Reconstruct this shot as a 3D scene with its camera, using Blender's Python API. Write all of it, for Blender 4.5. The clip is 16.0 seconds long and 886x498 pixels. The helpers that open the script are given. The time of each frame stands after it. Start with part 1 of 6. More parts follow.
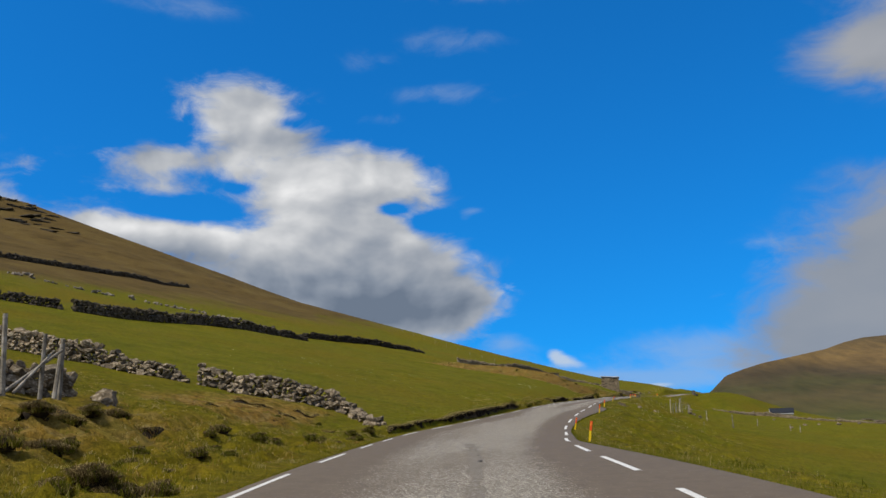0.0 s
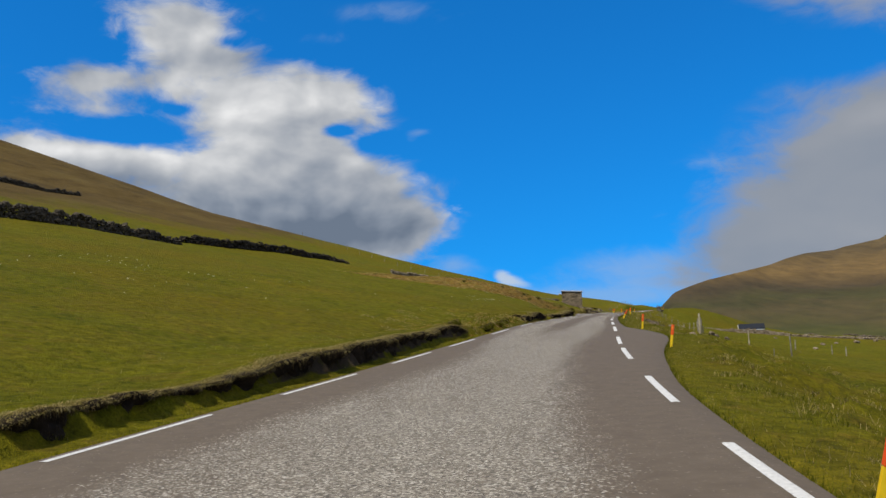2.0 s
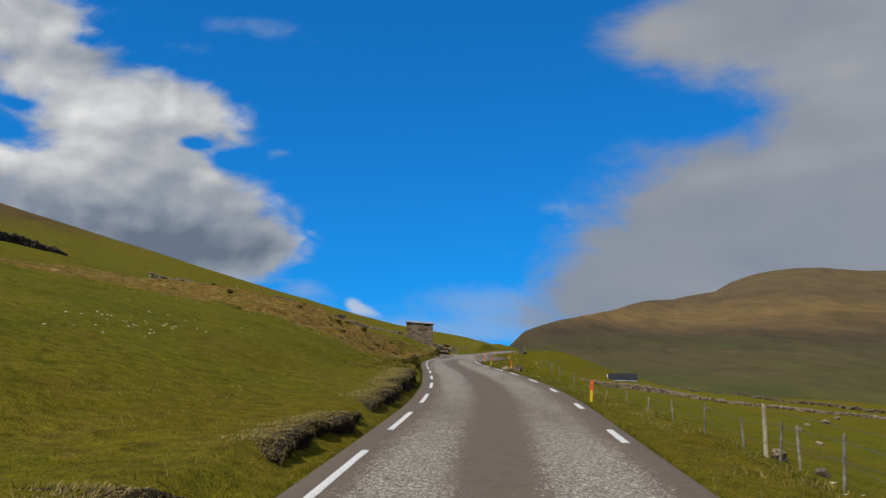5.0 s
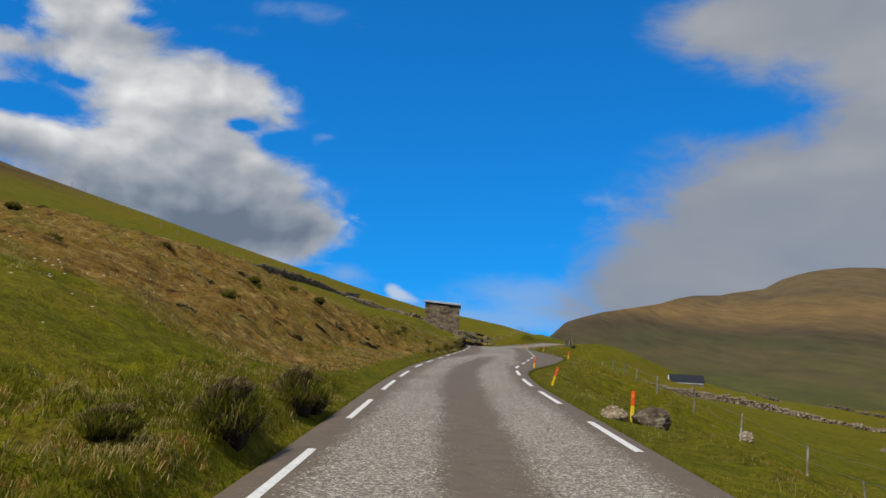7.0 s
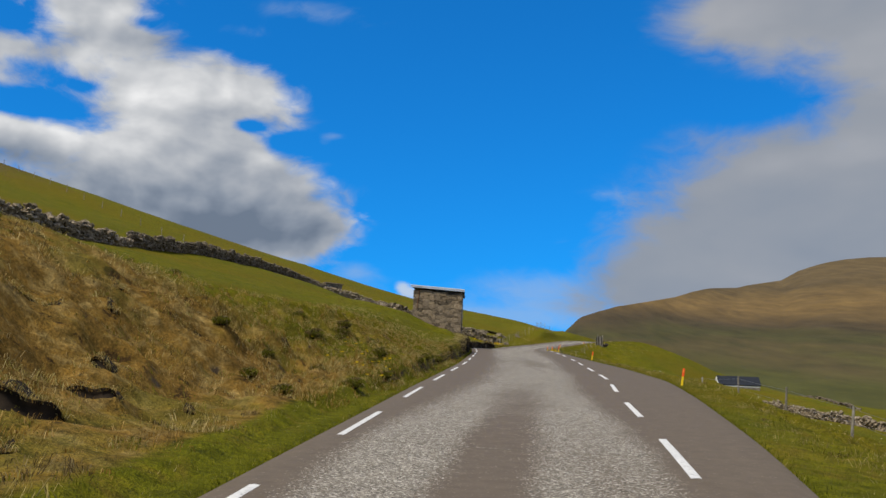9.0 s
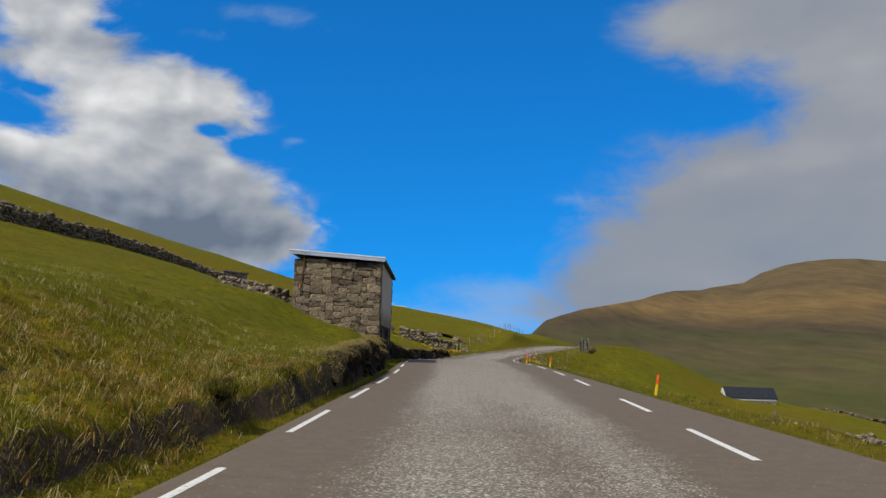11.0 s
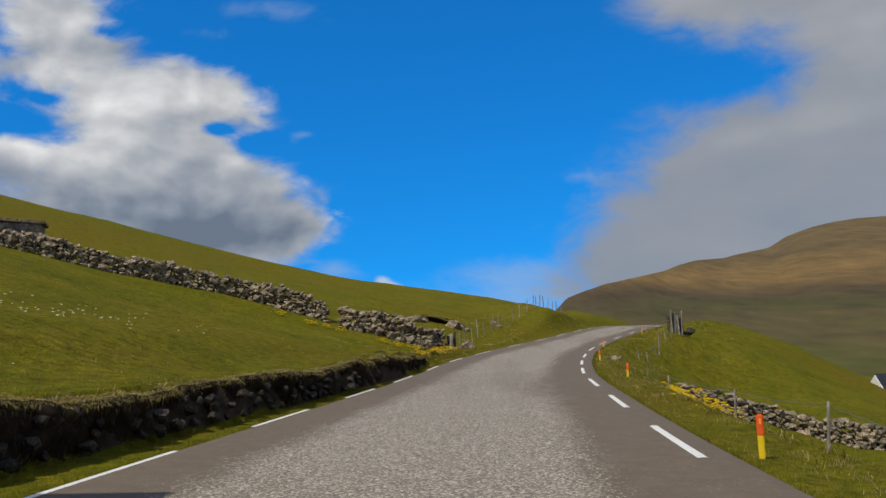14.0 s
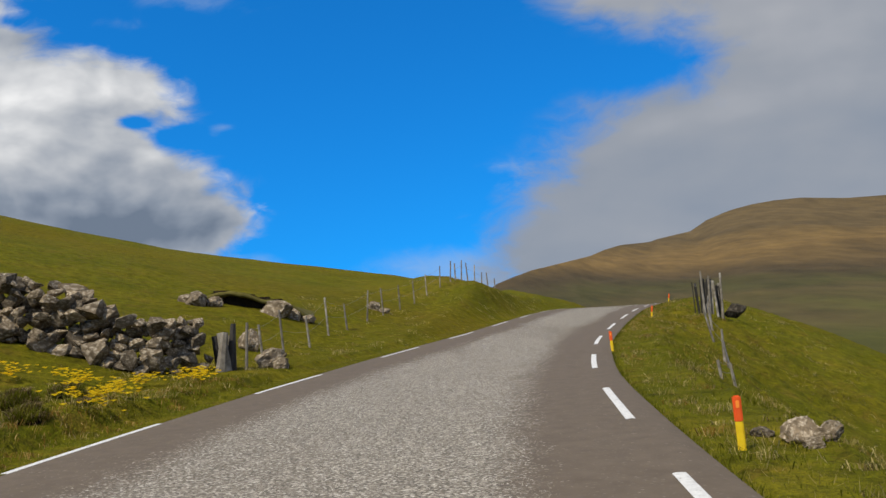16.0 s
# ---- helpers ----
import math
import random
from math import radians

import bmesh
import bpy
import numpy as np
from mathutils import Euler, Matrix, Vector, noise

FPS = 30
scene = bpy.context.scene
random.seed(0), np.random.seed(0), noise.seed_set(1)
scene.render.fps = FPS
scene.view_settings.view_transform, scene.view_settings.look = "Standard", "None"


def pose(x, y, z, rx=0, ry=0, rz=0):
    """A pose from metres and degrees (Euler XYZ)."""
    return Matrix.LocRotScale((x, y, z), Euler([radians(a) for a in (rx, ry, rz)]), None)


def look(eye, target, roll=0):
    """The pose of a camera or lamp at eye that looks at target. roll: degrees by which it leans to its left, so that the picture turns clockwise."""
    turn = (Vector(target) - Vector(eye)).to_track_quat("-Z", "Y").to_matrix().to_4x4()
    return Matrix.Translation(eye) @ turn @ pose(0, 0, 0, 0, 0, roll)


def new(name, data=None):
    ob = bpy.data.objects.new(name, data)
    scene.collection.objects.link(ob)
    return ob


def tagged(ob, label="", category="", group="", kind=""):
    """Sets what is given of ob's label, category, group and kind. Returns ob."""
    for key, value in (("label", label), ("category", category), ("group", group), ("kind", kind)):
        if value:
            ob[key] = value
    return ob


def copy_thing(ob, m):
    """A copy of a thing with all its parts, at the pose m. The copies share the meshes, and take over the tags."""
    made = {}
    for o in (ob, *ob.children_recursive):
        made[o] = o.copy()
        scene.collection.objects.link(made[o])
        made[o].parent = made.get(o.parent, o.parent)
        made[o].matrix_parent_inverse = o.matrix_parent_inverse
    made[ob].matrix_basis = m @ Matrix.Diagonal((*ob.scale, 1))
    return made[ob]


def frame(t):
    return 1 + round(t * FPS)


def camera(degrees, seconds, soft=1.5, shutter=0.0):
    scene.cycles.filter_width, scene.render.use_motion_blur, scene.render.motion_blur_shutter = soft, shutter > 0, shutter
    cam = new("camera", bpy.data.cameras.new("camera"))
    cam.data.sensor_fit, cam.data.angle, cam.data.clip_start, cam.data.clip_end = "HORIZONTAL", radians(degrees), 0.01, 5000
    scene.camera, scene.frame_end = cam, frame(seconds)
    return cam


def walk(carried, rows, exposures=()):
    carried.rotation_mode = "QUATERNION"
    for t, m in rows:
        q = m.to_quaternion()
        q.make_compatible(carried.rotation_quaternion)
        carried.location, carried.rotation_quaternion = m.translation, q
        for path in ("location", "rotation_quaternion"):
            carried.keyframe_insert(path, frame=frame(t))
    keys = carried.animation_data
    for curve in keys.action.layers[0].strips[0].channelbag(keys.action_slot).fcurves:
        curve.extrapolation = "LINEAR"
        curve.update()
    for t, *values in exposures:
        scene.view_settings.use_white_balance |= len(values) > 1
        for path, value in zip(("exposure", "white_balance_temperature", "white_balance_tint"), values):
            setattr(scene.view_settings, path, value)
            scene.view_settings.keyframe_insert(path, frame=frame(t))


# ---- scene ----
# camera and its way
cam = camera(55.19, 16.0)
PATH = [
    (0, pose(-1.997, -178.832, -1.174, 100.620, 1.536, 12.050)),
    (0.5, pose(-3.170, -171.221, -0.908, 98.266, 1.744, 12.295)),
    (1, pose(-4.280, -163.666, -0.826, 96.311, 2.007, 12.103)),
    (1.5, pose(-5.142, -155.938, -0.942, 94.705, 2.012, 10.399)),
    (2, pose(-5.798, -148.446, -1.035, 95.238, 2.502, 8.574)),
    (2.5, pose(-6.159, -141.264, -0.907, 98.295, 2.383, 5.823)),
    (3, pose(-6.415, -134.222, -0.647, 99.688, 0.321, 3.374)),
    (3.5, pose(-6.439, -127.180, -0.396, 99.978, -0.425, 1.394)),
    (4, pose(-6.284, -120.199, -0.132, 99.146, -0.782, -0.536)),
    (4.5, pose(-5.974, -113.274, 0.108, 97.747, -0.593, -1.775)),
    (7, pose(-3.722, -76.724, 0.618, 96.144, -2.852, 0.866)),
    (7.5, pose(-3.529, -69.987, 0.700, 95.854, -3.548, 1.958)),
    (8, pose(-3.535, -63.123, 0.793, 95.920, -3.297, 2.646)),
    (8.5, pose(-3.351, -56.304, 0.884, 95.807, -2.673, 2.670)),
    (9, pose(-3.029, -49.007, 0.974, 95.934, -2.032, 1.616)),
    (9.5, pose(-2.762, -41.661, 0.993, 95.896, -1.695, 0.543)),
    (10, pose(-2.267, -34.198, 1.014, 96.524, -1.788, -0.985)),
    (12.5, pose(0.000, 0.000, 1.250, 96.001, -0.796, -0.084)),
    (13, pose(0.484, 7.381, 1.353, 96.201, -0.428, 0.132)),
    (13.5, pose(0.952, 14.518, 1.393, 96.013, 0.030, 0.218)),
    (14, pose(1.408, 22.035, 1.376, 95.346, 1.661, 0.446)),
    (14.5, pose(2.030, 29.349, 1.272, 94.756, 2.213, 0.119)),
    (15, pose(2.837, 36.619, 1.161, 94.358, 2.473, -0.894)),
    (15.5, pose(3.700, 43.452, 1.058, 94.293, 2.870, -2.403)),
    (16, pose(4.663, 50.435, 1.094, 94.534, 3.352, -4.416)),
]
walk(cam, PATH, ((0, 0.05), (2, 0.05), (3.5, -0.05), (4.5, -0.08), (7, 0.02), (8, 0.03), (9, 0.1), (9.5, 0.03), (10, -0.08), (12.5, 0.19), (13, 0.03), (13.5, 0.02), (14.5, 0.0), (15, 0.06), (16, 0.14)))

# ---- small helpers of this scene ----
def mathn(nt, op, a, b=None, c=None, clamp=False):
    n = nt.nodes.new("ShaderNodeMath")
    n.operation, n.use_clamp = op, clamp
    for i, v in enumerate((a, b, c)):
        if v is None:
            continue
        if isinstance(v, (int, float)):
            n.inputs[i].default_value = v
        else:
            nt.links.new(v, n.inputs[i])
    return n.outputs[0]


def ramp(nt, fac, stops):
    n = nt.nodes.new("ShaderNodeValToRGB")
    e = n.color_ramp.elements
    while len(e) < len(stops):
        e.new(0.5)
    for el, (p, c) in zip(e, stops):
        el.position, el.color = p, (*c, 1.0)
    nt.links.new(fac, n.inputs[0])
    return n.outputs[0]


def mix(nt, fac, a, b, mode="MIX"):
    n = nt.nodes.new("ShaderNodeMix")
    n.data_type, n.blend_type = "RGBA", mode
    for sock, v in ((n.inputs[0], fac), (n.inputs[6], a), (n.inputs[7], b)):
        if isinstance(v, (int, float)):
            sock.default_value = v
        elif isinstance(v, tuple):
            sock.default_value = (*v, 1.0)
        else:
            nt.links.new(v, sock)
    return n.outputs[2]


def noisen(nt, vec, scale, detail=4.0, rough=0.55, dist=0.0):
    n = nt.nodes.new("ShaderNodeTexNoise")
    n.inputs["Scale"].default_value, n.inputs["Detail"].default_value = scale, detail
    n.inputs["Roughness"].default_value, n.inputs["Distortion"].default_value = rough, dist
    if vec is not None:
        nt.links.new(vec, n.inputs["Vector"])
    return n.outputs[0]


def maprange(nt, v, a, b, c=0.0, d=1.0, smooth=True):
    n = nt.nodes.new("ShaderNodeMapRange")
    n.interpolation_type = "SMOOTHSTEP" if smooth else "LINEAR"
    for i, q in enumerate((v, a, b, c, d)):
        if isinstance(q, (int, float)):
            n.inputs[i].default_value = q
        else:
            nt.links.new(q, n.inputs[i])
    return n.outputs[0]


# ---- sky, clouds, sun ----
SUN_TO = Vector((-0.55, -0.582, 1.04)).normalized()
world = bpy.data.worlds.new("sky")
scene.world = world
world.use_nodes = True
wt = world.node_tree
wt.nodes.clear()
sky = wt.nodes.new("ShaderNodeTexSky")
sky.sky_type, sky.sun_disc = "NISHITA", False
sky.sun_elevation, sky.sun_rotation = math.asin(SUN_TO.z), math.atan2(SUN_TO.x, SUN_TO.y)
sky.air_density, sky.dust_density, sky.ozone_density = 1.0, 0.1, 4.0
# clear air down to the hills: the haze band at the horizon is left out
up = wt.nodes.new("ShaderNodeVectorMath")
up.operation = "MULTIPLY_ADD"
up.inputs[1].default_value, up.inputs[2].default_value = (1, 1, 0.8), (0, 0, 0.15)
wt.links.new(wt.nodes.new("ShaderNodeTexCoord").outputs["Generated"], up.inputs[0])
wt.links.new(up.outputs[0], sky.inputs[0])
hsv = wt.nodes.new("ShaderNodeHueSaturation")
hsv.inputs["Saturation"].default_value, hsv.inputs["Value"].default_value = 1.0, 1.0
wt.links.new(mix(wt, 1.0, sky.outputs[0], (0.07, 0.86, 1.50), "MULTIPLY"), hsv.inputs["Color"])
tc = wt.nodes.new("ShaderNodeTexCoord").outputs["Generated"]
sep = wt.nodes.new("ShaderNodeSeparateXYZ")
wt.links.new(tc, sep.inputs[0])
# bearing and height of a direction, in degrees
az = mathn(wt, "MULTIPLY", mathn(wt, "ARCTAN2", sep.outputs[0], sep.outputs[1]), 57.2958)
el = mathn(wt, "MULTIPLY", mathn(wt, "ARCSINE", sep.outputs[2]), 57.2958)


def drift(stretch, across, lean, dx=0.0, dy=0.0):
    """Sky coordinates drawn out along the wind."""
    c = wt.nodes.new("ShaderNodeCombineXYZ")
    x, y = mathn(wt, "ADD", az, dx), mathn(wt, "ADD", el, dy)
    wt.links.new(mathn(wt, "MULTIPLY", mathn(wt, "ADD", x, mathn(wt, "MULTIPLY", y, lean)), stretch), c.inputs[0])
    wt.links.new(mathn(wt, "MULTIPLY", mathn(wt, "SUBTRACT", y, mathn(wt, "MULTIPLY", x, lean * 0.3)), across), c.inputs[1])
    return c.outputs[0]


def swirl(vec, amount):
    """Coordinates stirred by a slow noise, so that edges curl."""
    n = wt.nodes.new("ShaderNodeTexNoise")
    n.inputs["Scale"].default_value, n.inputs["Detail"].default_value = 0.5, 3.0
    wt.links.new(vec, n.inputs["Vector"])
    m = wt.nodes.new("ShaderNodeVectorMath")
    m.operation = "MULTIPLY_ADD"
    m.inputs[1].default_value = (amount, amount, 0.0)
    wt.links.new(n.outputs["Color"], m.inputs[0])
    wt.links.new(vec, m.inputs[2])
    return m.outputs[0]


wisp = noisen(wt, swirl(drift(0.20, 0.38, 0.35), 1.6), 1.0, 9.0, 0.62)
billow = noisen(wt, swirl(drift(0.20, 0.28, 0.0), 0.7), 1.0, 4.0, 0.42)
billow_lit = noisen(wt, swirl(drift(0.20, 0.28, 0.0, 0.6, -0.8), 0.7), 1.0, 4.0, 0.42)
slow = noisen(wt, swirl(drift(0.10, 0.24, 0.1), 0.8), 1.0, 3.0, 0.45)


def puffs(rows):
    """Soft swellings added up: bearing, height, half width, half height, weight."""
    total = None
    for a, e, ra, re, w in rows:
        u = mathn(wt, "MULTIPLY", mathn(wt, "SUBTRACT", az, a), 1.0 / ra)
        v = mathn(wt, "MULTIPLY", mathn(wt, "SUBTRACT", el, e), 1.0 / re)
        q = mathn(wt, "MULTIPLY", mathn(wt, "EXPONENT", mathn(wt, "MULTIPLY", mathn(wt, "MULTIPLY_ADD", u, u, mathn(wt, "MULTIPLY", v, v)), -1.0)), w)
        total = q if total is None else mathn(wt, "ADD", total, q)
    return total


def ragged(field, noise_out, amount):
    return mathn(wt, "ADD", field, mathn(wt, "MULTIPLY", mathn(wt, "SUBTRACT", noise_out, 0.5), amount))


CUMULUS = [(-22, 9.2, 9, 2.4, 1.0), (-13.4, 8.0, 3.6, 2.0, 0.9), (-17, 11.3, 4.2, 2.3, 0.9), (-15.4, 15.3, 3.3, 1.8, 1.0), (-20.6, 13.8, 3.4, 2.8, 0.95), (-24.0, 17.2, 4.2, 2.6, 0.72), (-26.0, 20.0, 3.4, 1.7, 0.85),
           (-31.0, 16.2, 4.0, 0.9, 0.62), (-30.4, 14.5, 3.6, 0.7, 0.5), (-31.5, 11.4, 4.8, 1.1, 1.0), (-20, 6, 9, 2, 0.8), (-10.6, 6.6, 2.0, 1.6, 0.7), (-41, 11, 6, 3, 0.8), (-38.0, 15.6, 1.6, 0.8, 0.36)]
GAPS = [(-15.2, 13.4, 1.0, 0.42, 0.75), (-28.4, 13.1, 2.2, 0.5, 0.6), (-12.9, 12.4, 1.4, 0.6, 0.5), (-25.6, 14.7, 1.0, 0.35, 0.4), (-22.4, 19.0, 1.0, 0.4, 0.35)]
c1 = mathn(wt, "SUBTRACT", puffs(CUMULUS), puffs(GAPS))
m1 = mathn(wt, "MULTIPLY", maprange(wt, ragged(ragged(c1, wisp, 1.5), billow, 0.5), 0.17, 0.74), maprange(wt, c1, 0.03, 0.3))
# the grey bank over the valley, soft all round
BANK = [(34, 12, 11, 13, 1.6), (17.5, 20.6, 4.8, 1.7, 0.8), (25, 22.5, 7, 3.5, 1.0), (18.6, 10.4, 5.2, 3.2, 0.9), (15.5, 6.6, 6, 2.8, 0.8), (11.0, 2.8, 4.5, 2.2, 0.7), (50, 14, 14, 14, 1.5), (19, 4.2, 9, 2.4, 0.7)]
c2 = mathn(wt, "SUBTRACT", puffs(BANK), puffs([(18.6, 15.2, 3.4, 1.4, 0.45)]))
m2 = mathn(wt, "MULTIPLY", maprange(wt, ragged(ragged(c2, wisp, 1.2), slow, 0.4), 0.08, 0.9), mathn(wt, "MULTIPLY", maprange(wt, c2, 0.02, 0.25), 0.97))
# small cloud on the skyline, and thin shreds
c3 = puffs([(-4.2, 3.0, 0.9, 0.5, 0.8), (-3.3, 2.7, 0.9, 0.4, 0.5), (1.9, 1.1, 1.6, 0.22, 0.7), (-7.2, 8.1, 0.9, 0.45, 0.45), (-8.1, 7.5, 0.7, 0.3, 0.4), (-4.6, 3.4, 0.7, 0.35, 0.4), (-2.6, 2.4, 0.9, 0.3, 0.4)])
m3 = mathn(wt, "MULTIPLY", maprange(wt, ragged(ragged(c3, wisp, 1.8), billow, 0.5), 0.25, 0.85), mathn(wt, "MULTIPLY", maprange(wt, c3, 0.05, 0.3), 0.85))
c4 = puffs([(-10.7, 24.3, 4.0, 0.9, 0.62), (-16.8, 23.2, 2.2, 0.8, 0.5), (-10.9, 20.9, 4.2, 0.8, 0.6), (-15.7, 19.3, 3.0, 0.5, 0.4), (-30, 26.1, 5, 0.9, 0.6), (-8, 27.5, 10, 0.9, 0.5), (-9.7, 13.1, 0.9, 0.3, 0.55), (-10.2, 12.6, 0.5, 0.35, 0.4), (9.4, 9.7, 2.2, 0.7, 0.5), (6.4, 6.7, 1.6, 0.5, 0.4), (9.6, 8.4, 2.0, 0.5, 0.4), (-7.6, 4.1, 1.6, 0.9, 0.8), (2, 1.4, 8, 0.9, 1.0), (-3, 1.2, 7, 0.9, 0.7), (4.5, 3.2, 5, 1.2, 0.7), (-9, 2.5, 8, 1.4, 0.5), (-38, 16, 4, 1.4, 0.4), (6, 4.0, 4, 1.6, 0.5)])
m4 = mathn(wt, "MULTIPLY", maprange(wt, ragged(ragged(c4, wisp, 1.9), slow, 0.4), 0.15, 1.3), mathn(wt, "MULTIPLY", maprange(wt, c4, 0.05, 0.4), 0.5))
# unseen pale cloud added behind and above the view, to make the sky light neutral
c5 = maprange(wt, noisen(wt, tc, 2.2, 6.0, 0.6), 0.36, 0.6)
outside = mathn(wt, "MAXIMUM", maprange(wt, el, 29.0, 40.0), maprange(wt, mathn(wt, "ABSOLUTE", az), 50.0, 65.0))
m5 = mathn(wt, "MULTIPLY", mathn(wt, "MULTIPLY", c5, outside), 0.85)
# bright tops on the sunny side, grey hollows and bases
relief = mathn(wt, "MULTIPLY", mathn(wt, "SUBTRACT", billow, billow_lit), 1.3)
shine = puffs([(-32.0, 11.9, 3.0, 0.55, 0.40), (-26.2, 11.6, 2.2, 0.9, 0.50), (-21.8, 13.2, 3.0, 1.6, 0.34), (-15.2, 15.4, 2.8, 1.1, 0.22), (-19.5, 15.2, 2.5, 1.2, 0.2), (-24.6, 16.2, 3.5, 1.2, 0.16), (-26, 19.2, 3.0, 1.0, 0.10), (-14.2, 11.4, 1.2, 0.5, 0.2), (-9.9, 9.8, 0.7, 0.4, 0.3), (-13, 15.2, 0.9, 1.2, 0.16)])
gloom = puffs([(-14.5, 6.6, 4.5, 1.5, 0.34), (-19, 7.0, 5, 1.8, 0.24), (-24.5, 8.9, 4, 1.4, 0.22), (-30.5, 10.2, 4, 0.7, 0.22), (-16.2, 9.3, 3, 1.0, 0.1), (-10.8, 7.6, 1.6, 0.8, 0.1)])
lit1 = mathn(wt, "ADD", mathn(wt, "SUBTRACT", mathn(wt, "ADD", mathn(wt, "MULTIPLY_ADD", el, 0.010, 0.34), shine), gloom), mathn(wt, "ADD", relief, mathn(wt, "MULTIPLY", mathn(wt, "SUBTRACT", billow, 0.5), 0.35)), clamp=True)
col1 = ramp(wt, lit1, [(0.0, (0.145, 0.185, 0.25)), (0.2, (0.235, 0.275, 0.34)), (0.4, (0.35, 0.38, 0.43)), (0.6, (0.48, 0.50, 0.53)), (0.8, (0.64, 0.65, 0.665)), (1.0, (0.86, 0.86, 0.86))])
glow2 = puffs([(19.2, 11.6, 2.6, 0.9, 0.30), (24.2, 12.2, 3.5, 1.2, 0.24), (16, 20.6, 5, 1.2, 0.14), (30, 16, 8, 3, 0.1)])
lit2 = mathn(wt, "ADD", mathn(wt, "ADD", mathn(wt, "MULTIPLY_ADD", el, 0.012, 0.16), glow2), mathn(wt, "ADD", mathn(wt, "MULTIPLY", mathn(wt, "SUBTRACT", slow, 0.5), 0.75), mathn(wt, "MULTIPLY", relief, 0.25)), clamp=True)
col2 = ramp(wt, lit2, [(0.0, (0.235, 0.27, 0.325)), (0.4, (0.30, 0.32, 0.355)), (0.7, (0.375, 0.385, 0.41)), (1.0, (0.50, 0.505, 0.52))])
SKY = 0.105
cloud = hsv.outputs[0]


def over(base, mask, colour):
    bright = wt.nodes.new("ShaderNodeVectorMath")
    bright.operation = "SCALE"
    if isinstance(colour, tuple):
        bright.inputs[0].default_value = colour
    else:
        wt.links.new(colour, bright.inputs[0])
    bright.inputs["Scale"].default_value = 1.0 / SKY
    return mix(wt, mask, base, bright.outputs[0])


cloud = over(cloud, m4, (0.36, 0.45, 0.58))
cloud = over(cloud, m2, col2)
cloud = over(cloud, m3, (0.52, 0.60, 0.70))
cloud = over(cloud, m1, col1)
cloud = over(cloud, m5, (0.60, 0.60, 0.60))
bg = wt.nodes.new("ShaderNodeBackground")
bg.inputs["Strength"].default_value = SKY
wt.links.new(cloud, bg.inputs["Color"])
wout = wt.nodes.new("ShaderNodeOutputWorld")
wt.links.new(bg.outputs[0], wout.inputs["Surface"])

sun_data = bpy.data.lights.new("sun", "SUN")
sun_data.energy, sun_data.angle, sun_data.color = 4.15, radians(0.6), (1.0, 0.925, 0.78)
sun = new("sun", sun_data)
sun.matrix_world = look(SUN_TO * 100, (0, 0, 0))

# ---- materials ----
def material(name, rough=0.8, metal=0.0, spec=0.5):
    m = bpy.data.materials.new(name)
    m.use_nodes = True
    nt = m.node_tree
    b = nt.nodes["Principled BSDF"]
    b.inputs["Roughness"].default_value, b.inputs["Metallic"].default_value = rough, metal
    b.inputs["Specular IOR Level"].default_value = spec
    return m, nt, b


def position(nt):
    return nt.nodes.new("ShaderNodeNewGeometry").outputs["Position"]


def objco(nt):
    return nt.nodes.new("ShaderNodeTexCoord").outputs["Object"]


def bump(nt, b, height, strength, distance):
    n = nt.nodes.new("ShaderNodeBump")
    n.inputs["Strength"].default_value, n.inputs["Distance"].default_value = strength, distance
    nt.links.new(height, n.inputs["Height"])
    nt.links.new(n.outputs[0], b.inputs["Normal"])


def speckled(name, dark, light, scale, rough=0.85, relief=0.3, depth=0.01, second=None, second_scale=1.0, per_piece=0.0, metal=0.0):
    """A plain surface with grain at two scales and, where pieces repeat, a shade of its own for each piece."""
    m, nt, b = material(name, rough, metal, 0.5 if metal else 0.18)
    v = objco(nt)
    f = noisen(nt, v, scale, 6.0, 0.6)
    c = ramp(nt, f, [(0.3, dark), (0.7, light)])
    if second:
        c = mix(nt, maprange(nt, noisen(nt, v, second_scale, 4.0, 0.6), 0.48, 0.66), c, second)
    if per_piece:
        r = nt.nodes.new("ShaderNodeObjectInfo").outputs["Random"]
        c = mix(nt, 1.0, c, ramp(nt, r, [(0.0, (1 - per_piece,) * 3), (1.0, (1 + per_piece, 1 + per_piece * 0.95, 1 + per_piece * 0.85))]), "MULTIPLY")
    nt.links.new(c, b.inputs["Base Color"])
    bump(nt, b, f, relief, depth)
    return m


